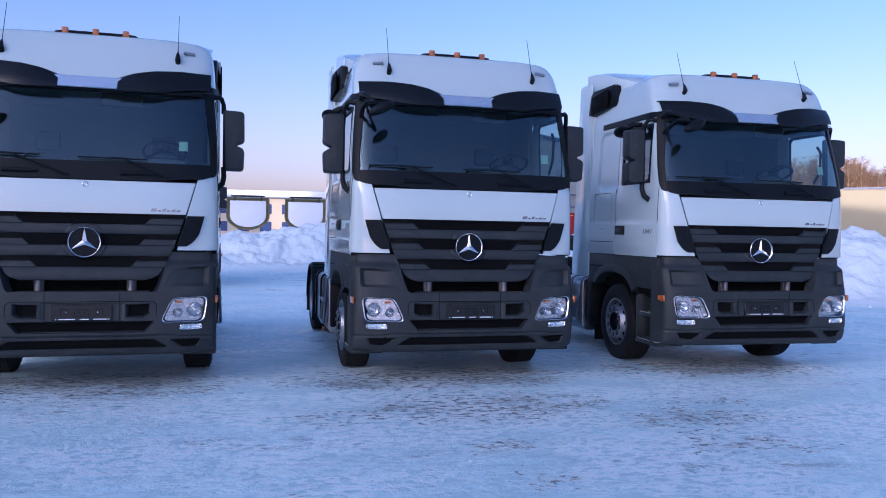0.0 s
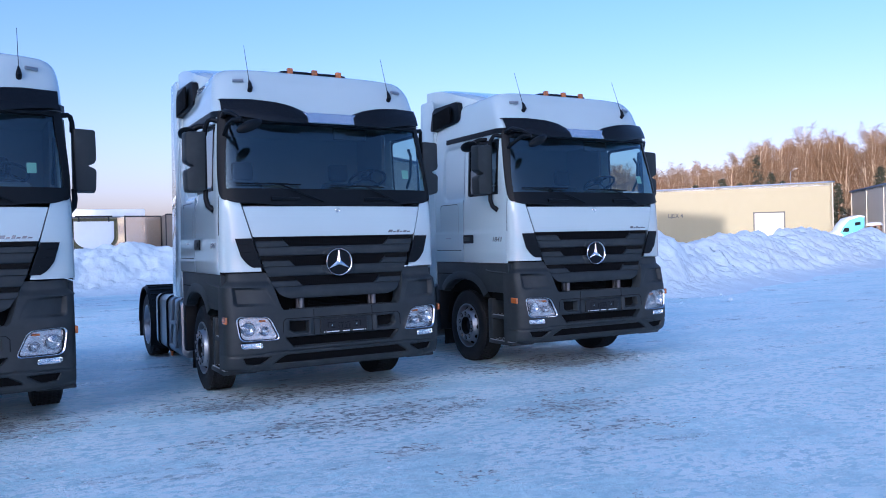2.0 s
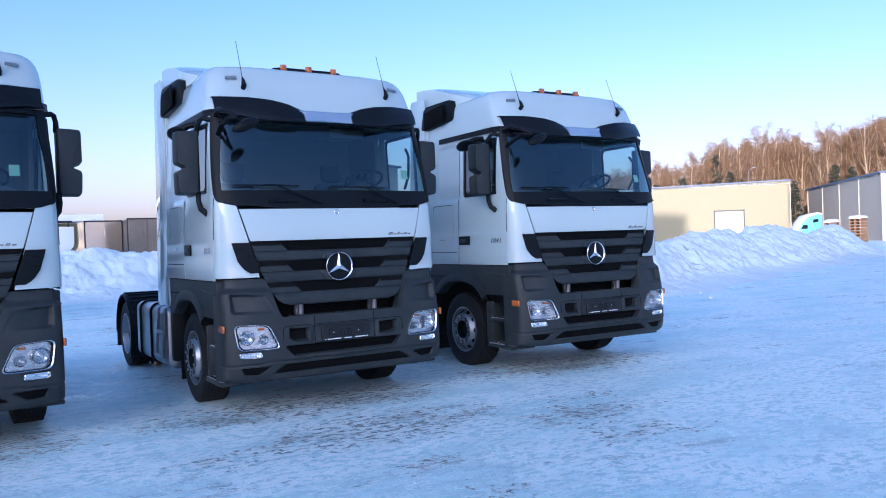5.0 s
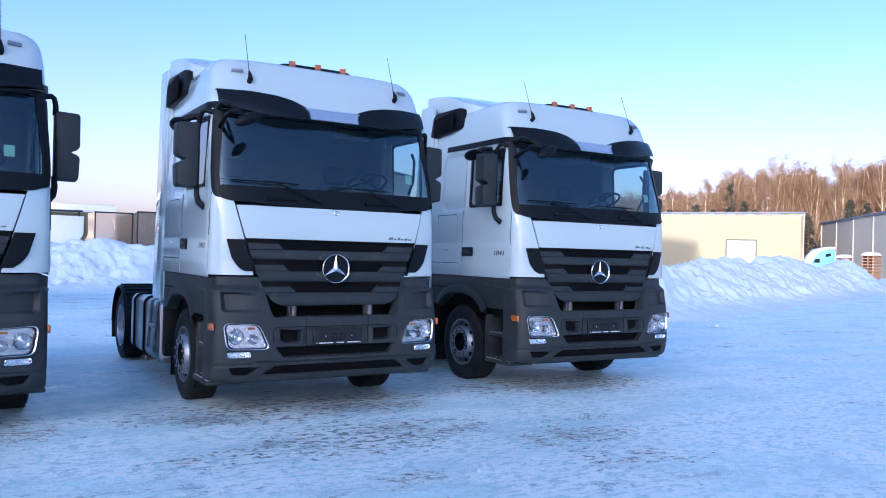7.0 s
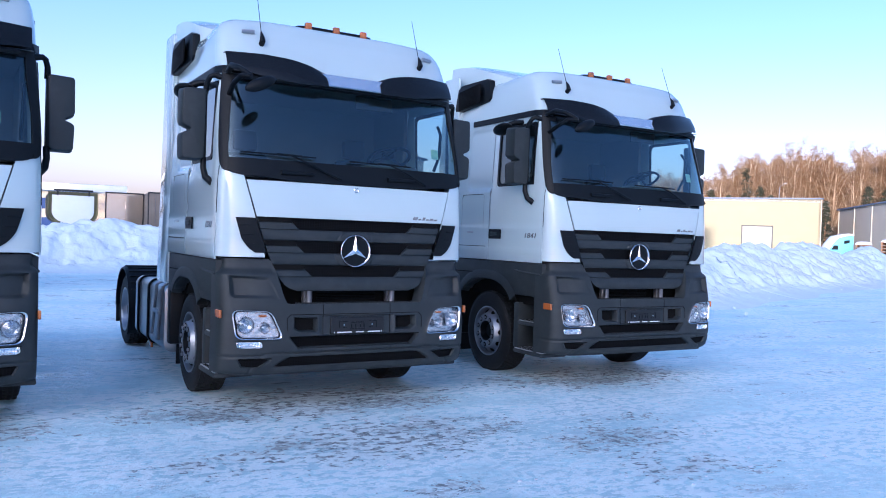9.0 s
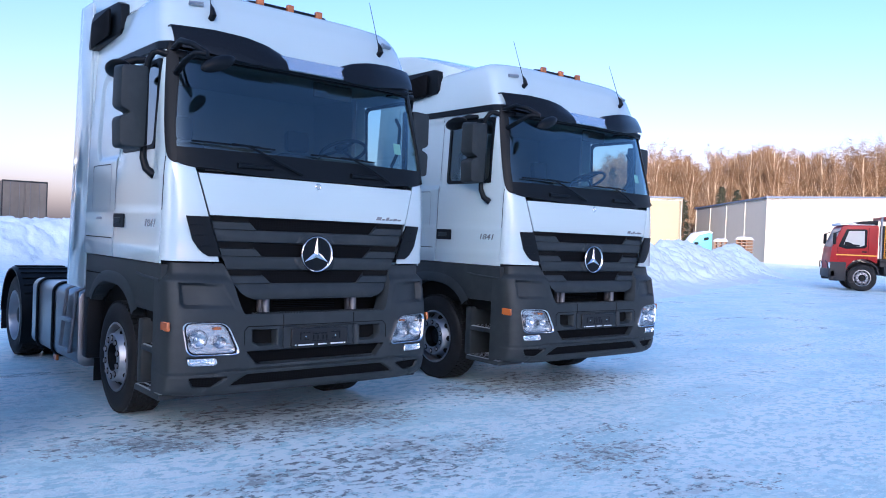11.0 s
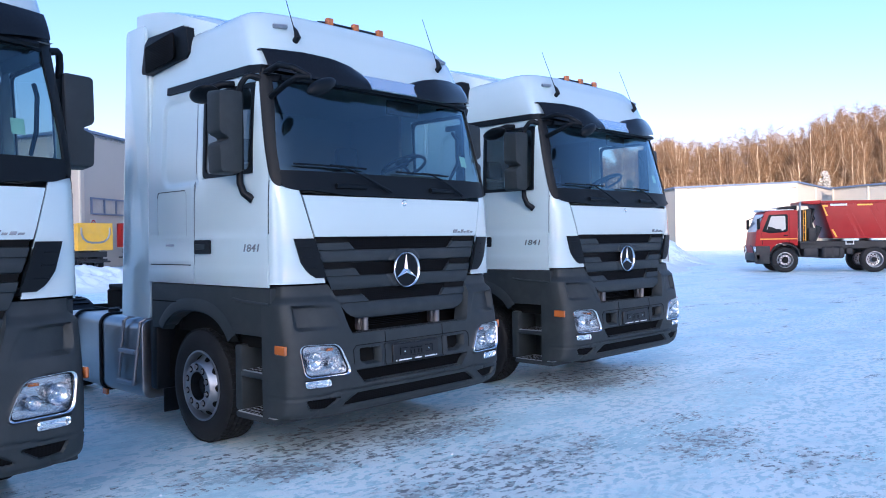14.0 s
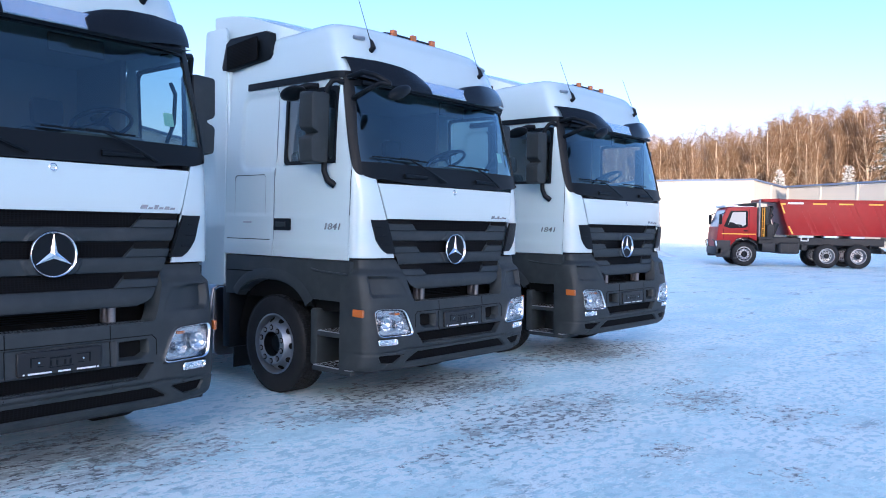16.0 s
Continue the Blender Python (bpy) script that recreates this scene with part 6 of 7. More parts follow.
# ---- the red tipper and its kin ----
REDPAINT = material("red_truck_paint", (0.30, 0.008, 0.008), 0.42, spec=0.35, vary=0.12, scale=3, dirt=(0.22, 0.03, 0.025), dirt_amount=0.3)
YELLOWPAINT = material("yellow_truck_paint", (0.72, 0.42, 0.03), 0.4, vary=0.12, scale=3, dirt=(0.5, 0.38, 0.2), dirt_amount=0.35)
CREAM = material("cream_cab_paint", (0.66, 0.58, 0.45), 0.4, vary=0.08, scale=3)
TAPE = material("yellow_reflective_tape", (0.85, 0.42, 0.04), 0.35)
FRAMEGREY = material("dark_grey_frame", (0.016, 0.017, 0.019), 0.6, vary=0.2, scale=6)


def make_tipper(label, paint, cabpaint, tape=True):
    """Three-axle tipper lorry: x across, y back from the bumper, z up."""
    t = thing("tipper_lorry", label, "truck")
    bm = bmesh.new()
    prism(bm, [(0.10, 0.95), (0.05, 1.35), (0.12, 1.95), (0.50, 2.90), (0.62, 2.98), (1.95, 3.02), (2.02, 2.95), (2.02, 1.30), (1.90, 1.30), (1.75, 1.42), (1.40, 1.46), (1.05, 1.38), (0.85, 1.15), (0.80, 0.95)], "x", -1.2, 1.2, 0.04)
    cab = part("cab", bm, cabpaint, t, "day cab with a steep windscreen")
    for s in (-1, 1):
        bm = bmesh.new()
        prism(bm, [(0.38, 2.00), (0.70, 2.80), (1.50, 2.82), (1.56, 2.76), (1.56, 2.02), (1.48, 1.95), (0.72, 1.90)], "x", s * 1.195, s * 1.206, 0.004)
        seal = part("window_frame", bm, BLACK, cab, "black window frame")
        bm = bmesh.new()
        prism(bm, [(0.60, 2.10), (0.80, 2.72), (1.44, 2.74), (1.46, 2.10), (1.30, 2.02), (0.84, 2.04)], "x", s * 1.204, s * 1.210)
        part("side_window", bm, PANEBRIGHT, seal, "bright side window")
        bm = bmesh.new()
        prism(bm, [(0.62, 2.08), (0.66, 2.24), (0.85, 2.20), (1.0, 2.12), (1.25, 2.10), (1.28, 2.03), (0.82, 2.03)], "x", s * 1.208, s * 1.213)
        part("dash_seen_inside", bm, BLACK, seal)
        bm = bmesh.new()
        tube(bm, [(s * 1.203, 1.62, 1.40), (s * 1.203, 1.62, 2.88)], 0.008, 5)
        part("door_seam", bm, DARK, cab)
        bm = bmesh.new()
        tube(bm, [(s * 1.203, 0.40, 1.35), (s * 1.203, 0.36, 1.95)], 0.008, 5)
        part("door_seam", bm, DARK, cab)
        bm = bmesh.new()
        box(bm, (s * 1.21 - 0.01, 1.36, 1.76), (s * 1.21 + 0.01, 1.56, 1.82), 0.005)
        part("door_handle", bm, BLACK, cab)
        bm = bmesh.new()
        box(bm, (s * 1.12 - 0.10, 0.06, 0.42), (s * 1.12 + 0.10, 0.75, 1.30), 0.05, 2)
        part("lower_corner", bm, FRAMEGREY, cab, "dark lower cab corner")
        bm = bmesh.new()
        box(bm, (s * 1.2 - 0.01, 0.30, 1.60), (s * 1.2 + 0.012, 1.98, 1.65))
        if tape:
            part("reflective_tape", bm, TAPE, cab)
        bm = bmesh.new()
        box(bm, (s * 1.33 - 0.08, 0.12, 2.1), (s * 1.33 + 0.08, 0.26, 2.62), 0.03)
        tube(bm, [(s * 1.2, 0.45, 2.72), (s * 1.33, 0.2, 2.60)], 0.02, 6)
        part("mirror", bm, BLACK, cab)
        bm = bmesh.new()
        grid(bm, lambda a, x: Vector((s * x, 1.42 - 0.78 * math.cos(radians(a)), 0.62 + 0.78 * math.sin(radians(a)))), steps(10, 170, 18), [0.8, 1.22, 1.24])
        thicken(bm, 0.04)
        part("front_wheel_arch", bm, FRAMEGREY, t, "dark grey wheel arch")
        bm = bmesh.new()
        box(bm, (s * 1.1 - 0.12, 0.02, 0.98), (s * 1.1 + 0.1, 0.12, 1.28), 0.03)
        part("headlamp", bm, CHROME, t)
    bm = bmesh.new()
    grid(bm, lambda x, v: Vector((x, 0.125 + 0.36 * v - 0.012, 1.98 + 0.86 * v)), steps(-1.05, 1.05, 6), steps(0, 1, 3))
    thicken(bm, 0.01)
    part("windscreen", bm, PANEGREY, cab)
    bm = bmesh.new()
    box(bm, (-1.22, 0.0, 0.55), (1.22, 0.35, 0.95), 0.08, 2)
    for s in (-1, 1):
        tube(bm, [(s * 1.15, 0.0, 0.95), (s * 1.15, -0.05, 1.25), (s * 0.7, -0.05, 1.3)], 0.03, 6)
        box(bm, (s * 1.15 - 0.15, 0.9, 0.36), (s * 1.15 + 0.1, 1.2, 0.42))
    part("front_bumper", bm, FRAMEGREY, t, "dark steel bumper")
    bm = bmesh.new()
    box(bm, (-1.1, 0.40, 2.98), (1.1, 1.9, 3.10), 0.06, 2)
    part("roof_snow", bm, SNOWCAP, t, "snow lying on the cab roof")
    bm = bmesh.new()
    prism(bm, [(0.95, 3.02), (1.30, 3.18), (2.0, 3.24), (2.0, 3.02)], "x", -1.1, 1.1, 0.03)
    part("roof_spoiler", bm, BLACK, t, "black roof spoiler")
    bm = bmesh.new()
    for s in (-0.42, 0.42):
        box(bm, (s - 0.05, 0.4, 1.0), (s + 0.05, 8.6, 1.30))
    box(bm, (-1.15, 2.35, 0.72), (1.15, 3.10, 1.22), 0.12, 2)
    box(bm, (-1.17, 3.22, 0.66), (1.17, 4.35, 1.24), 0.14, 3)
    box(bm, (-1.10, 4.40, 0.85), (1.10, 4.75, 1.18), 0.05)
    box(bm, (-1.05, 2.2, 1.12), (1.05, 8.7, 1.5), 0.03)
    for s in (-1, 1):
        for y in (3.4, 3.75, 4.1):
            box(bm, (s * 1.17 - 0.02, y - 0.025, 0.66), (s * 1.17 + 0.02, y + 0.025, 1.26))
        box(bm, (s * 0.9 - 0.28, 7.9, 0.62), (s * 0.9 + 0.28, 7.94, 1.2))
    tube(bm, [(-1.1, 8.95, 0.80), (1.1, 8.95, 0.80)], 0.06, 8)
    tube(bm, [(0.6, 8.5, 1.1), (0.6, 8.95, 0.80)], 0.05, 6)
    tube(bm, [(-0.6, 8.5, 1.1), (-0.6, 8.95, 0.80)], 0.05, 6)
    box(bm, (-1.2, 2.15, 1.38), (1.2, 2.9, 1.50), 0.02)
    box(bm, (-1.1, 8.5, 0.75), (1.1, 8.65, 1.0), 0.02)
    part("chassis", bm, FRAMEGREY, t, "dark chassis with tanks and boxes")
    bm = bmesh.new()
    tube(bm, [(0.9, 2.25, 1.4), (0.9, 2.25, 3.30), (0.9, 2.32, 3.42)], 0.06, 10)
    part("exhaust_stack", bm, STEEL, t, "upright steel exhaust")
    bm = bmesh.new()
    for x in (0.75, 1.15):
        tube(bm, [(x, 2.45, 1.45), (x, 2.45, 3.0)], 0.025, 6)
    for k in range(5):
        tube(bm, [(0.75, 2.45, 1.6 + 0.33 * k), (1.15, 2.45, 1.6 + 0.33 * k)], 0.02, 6)
    part("ladder", bm, TAPE if tape else STEEL, t, "narrow upright ladder")
    bm = bmesh.new()
    tube(bm, [(0.2, 2.75, 1.4), (0.2, 3.05, 3.1)], 0.11, 10)
    tube(bm, [(0.8, 2.9, 1.5), (0.8, 3.2, 2.2)], 0.16, 8)
    box(bm, (-1.0, 2.62, 1.45), (1.05, 3.0, 2.15), 0.08, 2)
    tube(bm, [(1.0, 2.9, 1.9), (0.95, 2.75, 2.5), (0.9, 2.95, 3.0)], 0.05, 8)
    tube(bm, [(0.7, 2.7, 2.1), (0.75, 3.0, 2.6), (0.7, 2.75, 3.1)], 0.04, 8)
    box(bm, (-0.9, 2.55, 2.1), (0.95, 2.8, 3.05), 0.06, 2)
    part("tipping_ram", bm, FRAMEGREY, t)
    bm = bmesh.new()
    prism(bm, [(3.15, 3.40), (3.75, 1.62), (8.95, 1.60), (9.02, 3.36), (8.9, 3.40)], "x", -1.25, 1.25, 0.02)
    body = part("tipper_body", bm, paint, t, "ribbed steel tipper body")
    bm = bmesh.new()
    prism(bm, [(2.30, 3.42), (2.30, 3.30), (3.20, 3.26), (3.20, 3.46)], "x", -1.2, 1.2, 0.02)
    part("cab_guard", bm, paint, body)
    bm = bmesh.new()
    box(bm, (-1.29, 3.15, 3.28), (-1.2, 9.05, 3.42), 0.02)
    box(bm, (1.2, 3.15, 3.28), (1.29, 9.05, 3.42), 0.02)
    box(bm, (-1.30, 8.86, 1.58), (1.30, 9.04, 3.46), 0.02)
    part("top_rail", bm, paint, body)
    for s in (-1, 1):
        for k in range(4):
            y = 4.15 + 1.25 * k
            bm = bmesh.new()
            prism(bm, [(y, 3.26), (y + 0.14, 3.26), (y + 0.92, 1.66), (y + 0.78, 1.66)], "x", s * 1.25, s * 1.258)
            prism(bm, [(y + 0.30, 3.26), (y + 0.36, 3.26), (y + 1.14, 1.66), (y + 1.08, 1.66)], "x", s * 1.25, s * 1.256)
            part("body_rib", bm, paint, body)
        if tape:
            for y0 in (4.9, 6.25, 7.75):
                bm = bmesh.new()
                box(bm, (s * 1.262 - 0.003, y0, 3.17), (s * 1.262 + 0.003, y0 + 0.72, 3.24))
                part("reflective_tape", bm, TAPE, body, "yellow reflective contour tape")
            bm = bmesh.new()
            prism(bm, [(3.22, 3.22), (3.50, 3.22), (3.50, 3.14), (3.32, 3.14), (3.50, 2.72), (3.42, 2.70)], "x", s * 1.262, s * 1.268)
            part("reflective_tape", bm, TAPE, body, "yellow reflective contour tape")
            bm = bmesh.new()
            prism(bm, [(3.66, 2.05), (3.74, 2.07), (3.95, 1.68), (3.87, 1.66)], "x", s * 1.262, s * 1.268)
            part("reflective_tape", bm, TAPE, body, "yellow reflective contour tape")
            bm = bmesh.new()
            box(bm, (s * 1.305 - 0.003, 8.94, 2.8), (s * 1.305 + 0.003, 9.0, 3.25))
            part("reflective_tape", bm, TAPE, body, "yellow reflective contour tape")
            bm = bmesh.new()
            box(bm, (s * 1.305 - 0.003, 8.94, 1.64), (s * 1.305 + 0.003, 9.0, 1.95))
            part("reflective_tape", bm, TAPE, body, "yellow reflective contour tape")
            bm = bmesh.new()
            box(bm, (s * 1.262 - 0.002, 3.62, 3.18), (s * 1.262 + 0.002, 4.42, 3.27))
            part("sign_bar", bm, INK, body, "illegible pale sign drawn as a bar")
        for y in (1.42, 5.42, 6.92):
            w = make_wheel(t, "wheel", s * 1.04, y, s, y > 3)
            w.scale = (1.05, 1.24, 1.24)
            w.location.z = 0.60
        for y0 in (4.25, 5.55, 6.9):
            bm = bmesh.new()
            box(bm, (min(s * 0.75, s * 1.22), y0, 1.50), (max(s * 0.75, s * 1.22), y0 + 0.75, 1.60), 0.04, 2)
            part("mudguard_snow", bm, SNOWCAP, t)
    bm = bmesh.new()
    box(bm, (1.19, 4.35, 1.32), (1.215, 4.75, 1.36))
    box(bm, (1.19, 4.35, 1.56), (1.215, 4.75, 1.60))
    box(bm, (1.19, 4.35, 1.32), (1.215, 4.39, 1.60))
    box(bm, (1.19, 4.71, 1.32), (1.215, 4.75, 1.60))
    part("box_frame", bm, INK, t)
    for o in t.children_recursive:
        if not o.name.startswith(("wheel", "rim", "hub")):
            for v in o.data.vertices:
                if v.co.y > 2.05:
                    v.co.y = 2.0 + (v.co.y - 2.05) * 0.93
    return t


PANEBRIGHT = material("bright_side_glass", (0.55, 0.53, 0.48), 0.08, vary=0.1, scale=2)
red = make_tipper("red three-axle tipper lorry standing on the snow yard", REDPAINT, REDPAINT)
red.matrix_basis = pose(33.85, 19.5, 0, 0, 0, -145.2) @ Matrix.Diagonal((0.93, 0.93, 0.93, 1))
yellow = make_tipper("yellow tipper lorry with a cream cab behind the snow bank", YELLOWPAINT, CREAM, False)
bm = bmesh.new()
arc = [(x, 8.50, z) for x, z in ((-1.05, 3.15), (-1.03, 2.7), (-0.9, 2.4), (-0.65, 2.2), (-0.3, 2.12), (0.3, 2.12), (0.65, 2.2), (0.9, 2.4), (1.03, 2.7), (1.05, 3.15))]
tube(bm, arc, 0.07, 6)
part("tailgate_frame", bm, STEEL, yellow, "pale half-round tailgate frame")
for x in (-0.75, 0.75):
    bm = bmesh.new()
    box(bm, (x - 0.12, 8.46, 2.35), (x + 0.12, 8.50, 2.85), 0.01)
    part("warning_plate", bm, AMBER, yellow, "faded orange warning plate")
yellow.matrix_basis = pose(14.3, 57.3, 0, 0, 0, 191) @ Matrix.Diagonal((0.85, 0.85, 0.85, 1))
red_far = copy_thing(red, pose(29.4, 60.3, 0, 0, 0, 90))
tagged(red_far, "red tipper lorry before the production hall")

# ---- trailers behind the bank ----
OLIVE = material("olive_steel", (0.13, 0.115, 0.05), 0.6, vary=0.2, scale=4, dirt=(0.3, 0.25, 0.16), dirt_amount=0.5)
TARP = material("brown_weathered_trailer_sides", (0.20, 0.165, 0.13), 0.7, vary=0.15, scale=1.5, dirt=(0.33, 0.29, 0.24), dirt_amount=0.5)
BEIGE = material("beige_trailer_sides", (0.55, 0.47, 0.35), 0.6, vary=0.1, scale=1.5)
POLISHED = material("polished_trailer_sheet", (0.80, 0.74, 0.66), 0.16, metal=1.0, vary=0.1, scale=1.5, bump=0.15, bump_scale=1.2)
BLUE = material("blue_paint", (0.02, 0.05, 0.17), 0.4, vary=0.12, scale=3)
SKYBLUE = material("light_blue_truck_paint", (0.18, 0.55, 0.72), 0.35, vary=0.06, scale=3)
WOOD = material("weathered_timber", (0.30, 0.17, 0.09), 0.8, vary=0.25, scale=6, bump=0.3, bump_scale=30)


def make_half_pipe(label):
    t = thing("half_pipe_trailer", label, "trailer", "half-pipe trailers")
    arc = [(1.25 * math.cos(a), 2.30 - 0.82 * math.sin(a)) for a in steps(0, math.pi, 18)]
    out = [(x * 1.0, z) for x, z in arc] + [(-1.25, 3.35), (1.25, 3.35)]
    bm = bmesh.new()
    prism(bm, out, "y", 0.15, 9.0, 0.0)
    body = part("body", bm, OLIVE, t, "olive half-round steel tipping body")
    bm = bmesh.new()
    inner = [(x * 0.86, 2.30 + (z - 2.30) * 0.86) for x, z in arc] + [(-1.07, 3.22), (1.07, 3.22)]
    prism(bm, inner, "y", 0.06, 0.16, 0.02)
    part("tailgate", bm, SNOWCAP, body, "tailgate plastered with snow")
    bm = bmesh.new()
    loop = [(x, 0.12, z) for x, z in out]
    tube(bm, loop + loop[:1], 0.065, 6)
    part("rim_frame", bm, OLIVE, body)
    bm = bmesh.new()
    tube(bm, [(-1.0, 0.0, 3.50), (1.0, 0.0, 3.50)], 0.06, 6)
    tube(bm, [(-0.8, 0.05, 3.45), (-0.8, 0.05, 3.2)], 0.04, 6)
    tube(bm, [(0.8, 0.05, 3.45), (0.8, 0.05, 3.2)], 0.04, 6)
    part("tailgate_bar", bm, FRAMEGREY, t)
    bm = bmesh.new()
    box(bm, (-1.2, 0.3, 0.75), (1.2, 8.5, 1.05))
    part("chassis", bm, FRAMEGREY, t)
    for s in (-1, 1):
        for y in (1.2, 2.5, 3.8):
            bm = bmesh.new()
            lathe(bm, [(-0.15, 0.3), (-0.15, 0.5), (0.15, 0.5), (0.15, 0.3), (0.05, 0.01)], 24)
            bmesh.ops.transform(bm, matrix=Matrix.Translation((s * 1.05, y, 0.5)), verts=bm.verts[:])
            part("wheel", bm, RUBBER, t)
    return t


hp = make_half_pipe("olive half-pipe tipping trailer with a snow-plastered tailgate")
hp.matrix_basis = pose(-0.95, 50.0, 0, 0, 0, 0)
copy_thing(hp, pose(2.55, 50.3, 0, 0, 0, -1))
copy_thing(hp, pose(-4.6, 50.2, 0, 0, 0, 1))


def make_box_trailer(label, mat, w=1.25, ln=10.0, h=3.9, rods=True):
    t = thing("box_trailer", label, "trailer")
    bm = bmesh.new()
    box(bm, (-w, 0.05, 1.05), (w, ln, h), 0.02)
    body = part("body", bm, mat, t)
    for s in (-1, 1):
        bm = bmesh.new()
        box(bm, (s * w / 2 - w / 2 + 0.04, 0.0, 1.12), (s * w / 2 + w / 2 - 0.04, 0.06, h - 0.08), 0.01)
        door = part("rear_door", bm, mat, body)
        for x in (0.3, 0.8) if rods else ():
            bm = bmesh.new()
            tube(bm, [(s * x, -0.02, 1.15), (s * x, -0.02, h - 0.1)], 0.012, 6)
            part("lock_rod", bm, BRACKET, door)
        bm = bmesh.new()
        box(bm, (s * 0.8 - 0.28, -0.03, 1.25), (s * 0.8 + 0.28, -0.005, 1.40))
        part("warning_plate", bm, OLIVE, door)
        for y in (ln - 3.9, ln - 2.6, ln - 1.3):
            bm = bmesh.new()
            lathe(bm, [(-0.15, 0.3), (-0.15, 0.5), (0.15, 0.5), (0.15, 0.3), (0.05, 0.01)], 24)
            bmesh.ops.transform(bm, matrix=Matrix.Translation((s * 1.05, ln - y + 0.5, 0.5)), verts=bm.verts[:])
            part("wheel", bm, RUBBER, t)
    bm = bmesh.new()
    for lo, hi in (((-w - 0.02, 0.0, h - 0.06), (w + 0.02, 0.1, h + 0.03)), ((-w - 0.02, 0.0, 1.0), (w + 0.02, 0.1, 1.12)), ((-w - 0.02, 0.0, 1.0), (-w + 0.06, 0.1, h)), ((w - 0.06, 0.0, 1.0), (w + 0.02, 0.1, h)), ((-1.1, 0.1, 0.75), (1.1, ln, 1.05))):
        box(bm, lo, hi)
    part("frame", bm, FRAMEGREY, t)
    return t


make_box_trailer("brown weathered curtain trailer seen from its doors", TARP).matrix_basis = pose(8.75, 57.0, 0, 0, 0, -4)
make_box_trailer("polished metal box trailer behind the snow bank", POLISHED, rods=False).matrix_basis = pose(6.45, 60.5, 0, 0, 0, 4)

depot = thing("depot_building", "low beige depot with blue panels and a snow-covered roof", "building")
_, dm = wall_run(depot, (-24, 82), (8.2, 78), 4.5, 4.5, 4.0, BEIGE, post=False)
for k in range(15):
    for z0 in (1.2, 2.9):
        bm = bmesh.new()
        box(bm, (0.6 + 2.1 * k, -0.05, z0), (1.7 + 2.1 * k, 0.02, z0 + 0.95), 0.01, m=dm)
        part("window", bm, BLUE, depot, "dark blue window panel")
wall_run(depot, (8.2, 78), (10, 95), 4.5, 4.5, 4.0, BEIGE, post=False)
bm = bmesh.new()
prism(bm, [(-24.4, 81.5), (8.6, 77.4), (10, 95), (-23, 98)], "z", 4.5, 5.2, 0.15)
part("roof", bm, SNOWCAP, depot, "thick snow on the roof")

# ---- light blue cab-over with snow, by the workshop ----
aero = thing("hooded_lorry", "light blue hooded lorry half covered with snow", "truck")
bm = bmesh.new()
prism(bm, [(0, 0.8), (0.05, 1.5), (1.9, 1.95), (2.3, 2.7), (3.0, 3.5), (4.4, 3.9), (4.9, 3.8), (4.9, 0.8)], "x", -1.2, 1.2, 0.06)
cabb = part("cab", bm, SKYBLUE, aero, "light blue sleeper cab")
for s in (-1, 1):
    bm = bmesh.new()
    prism(bm, [(2.15, 2.0), (2.45, 2.55), (3.0, 2.55), (3.0, 2.0)], "x", s * 1.2, s * 1.21)
    part("side_window", bm, BLACK, cabb)
    bm = bmesh.new()
    prism(bm, [(3.7, 2.75), (3.7, 3.2), (4.4, 3.3), (4.4, 2.9)], "x", s * 1.2, s * 1.21)
    part("sleeper_window", bm, BLACK, cabb)
bm = bmesh.new()
prism(bm, [(-0.05, 1.45), (1.9, 1.92), (2.3, 2.7), (3.0, 3.5), (4.4, 3.92), (4.95, 3.82), (4.95, 4.0), (4.3, 4.12), (2.8, 3.75), (2.1, 2.9), (1.7, 2.15), (-0.05, 1.7)], "x", -1.15, 1.15, 0.05)
part("snow_cover", bm, SNOWCAP, aero, "snow on the hood and roof")
for s in (-1, 1):
    for y in (0.9, 5.6):
        bm = bmesh.new()
        lathe(bm, [(-0.15, 0.3), (-0.15, 0.5), (0.15, 0.5), (0.15, 0.3), (0.05, 0.01)], 24)
        bmesh.ops.transform(bm, matrix=Matrix.Translation((s * 1.05, y, 0.5)), verts=bm.verts[:])
        part("wheel", bm, RUBBER, aero)
bm = bmesh.new()
box(bm, (-0.5, 0.6, 0.5), (0.5, 7.5, 0.9))
part("chassis", bm, FRAMEGREY, aero)
aero.matrix_basis = pose(72.9, 55.5, 0, 0, 0, -124) @ Matrix.Diagonal((0.8, 0.8, 0.8, 1))

# ---- pallets under snow by the hall ----
for px, py, ph, rz in ((75.7, 51.5, 2.3, 30), (79.2, 50.8, 2.6, 20), (72.7, 54.0, 1.3, 45), (69.7, 58.0, 0.9, 50)):
    st = thing("pallet_stack", "snow-capped stack of weathered timber pallets", "pallet stack", "pallet stacks")
    for k in range(int(ph / 0.32)):
        bm = bmesh.new()
        for yy in (-0.5, 0.0, 0.5):
            box(bm, (-1.6, yy - 0.06, 0.32 * k), (1.6, yy + 0.06, 0.32 * k + 0.2))
        for j in range(9):
            x = -1.6 + 0.39 * j
            box(bm, (x, -0.6, 0.32 * k + 0.2), (x + 0.22, 0.6, 0.32 * k + 0.26))
        tagged(part("pallet", bm, WOOD, st), kind="stuff")
    bm = bmesh.new()
    grid(bm, lambda u, v: Vector((u * 1.7, v * 0.75, int(ph / 0.32) * 0.32 + 0.32 * (1 - u ** 6) * (1 - v ** 6) + 0.06 * noise.noise(Vector((u * 3, v * 3, px))) - 0.05)), steps(-1, 1, 16), steps(-1, 1, 8))
    part("snow_cap", bm, SNOWCAP, st, "cap of snow")
    st.matrix_basis = pose(px, py, 0, 0, 0, rz)

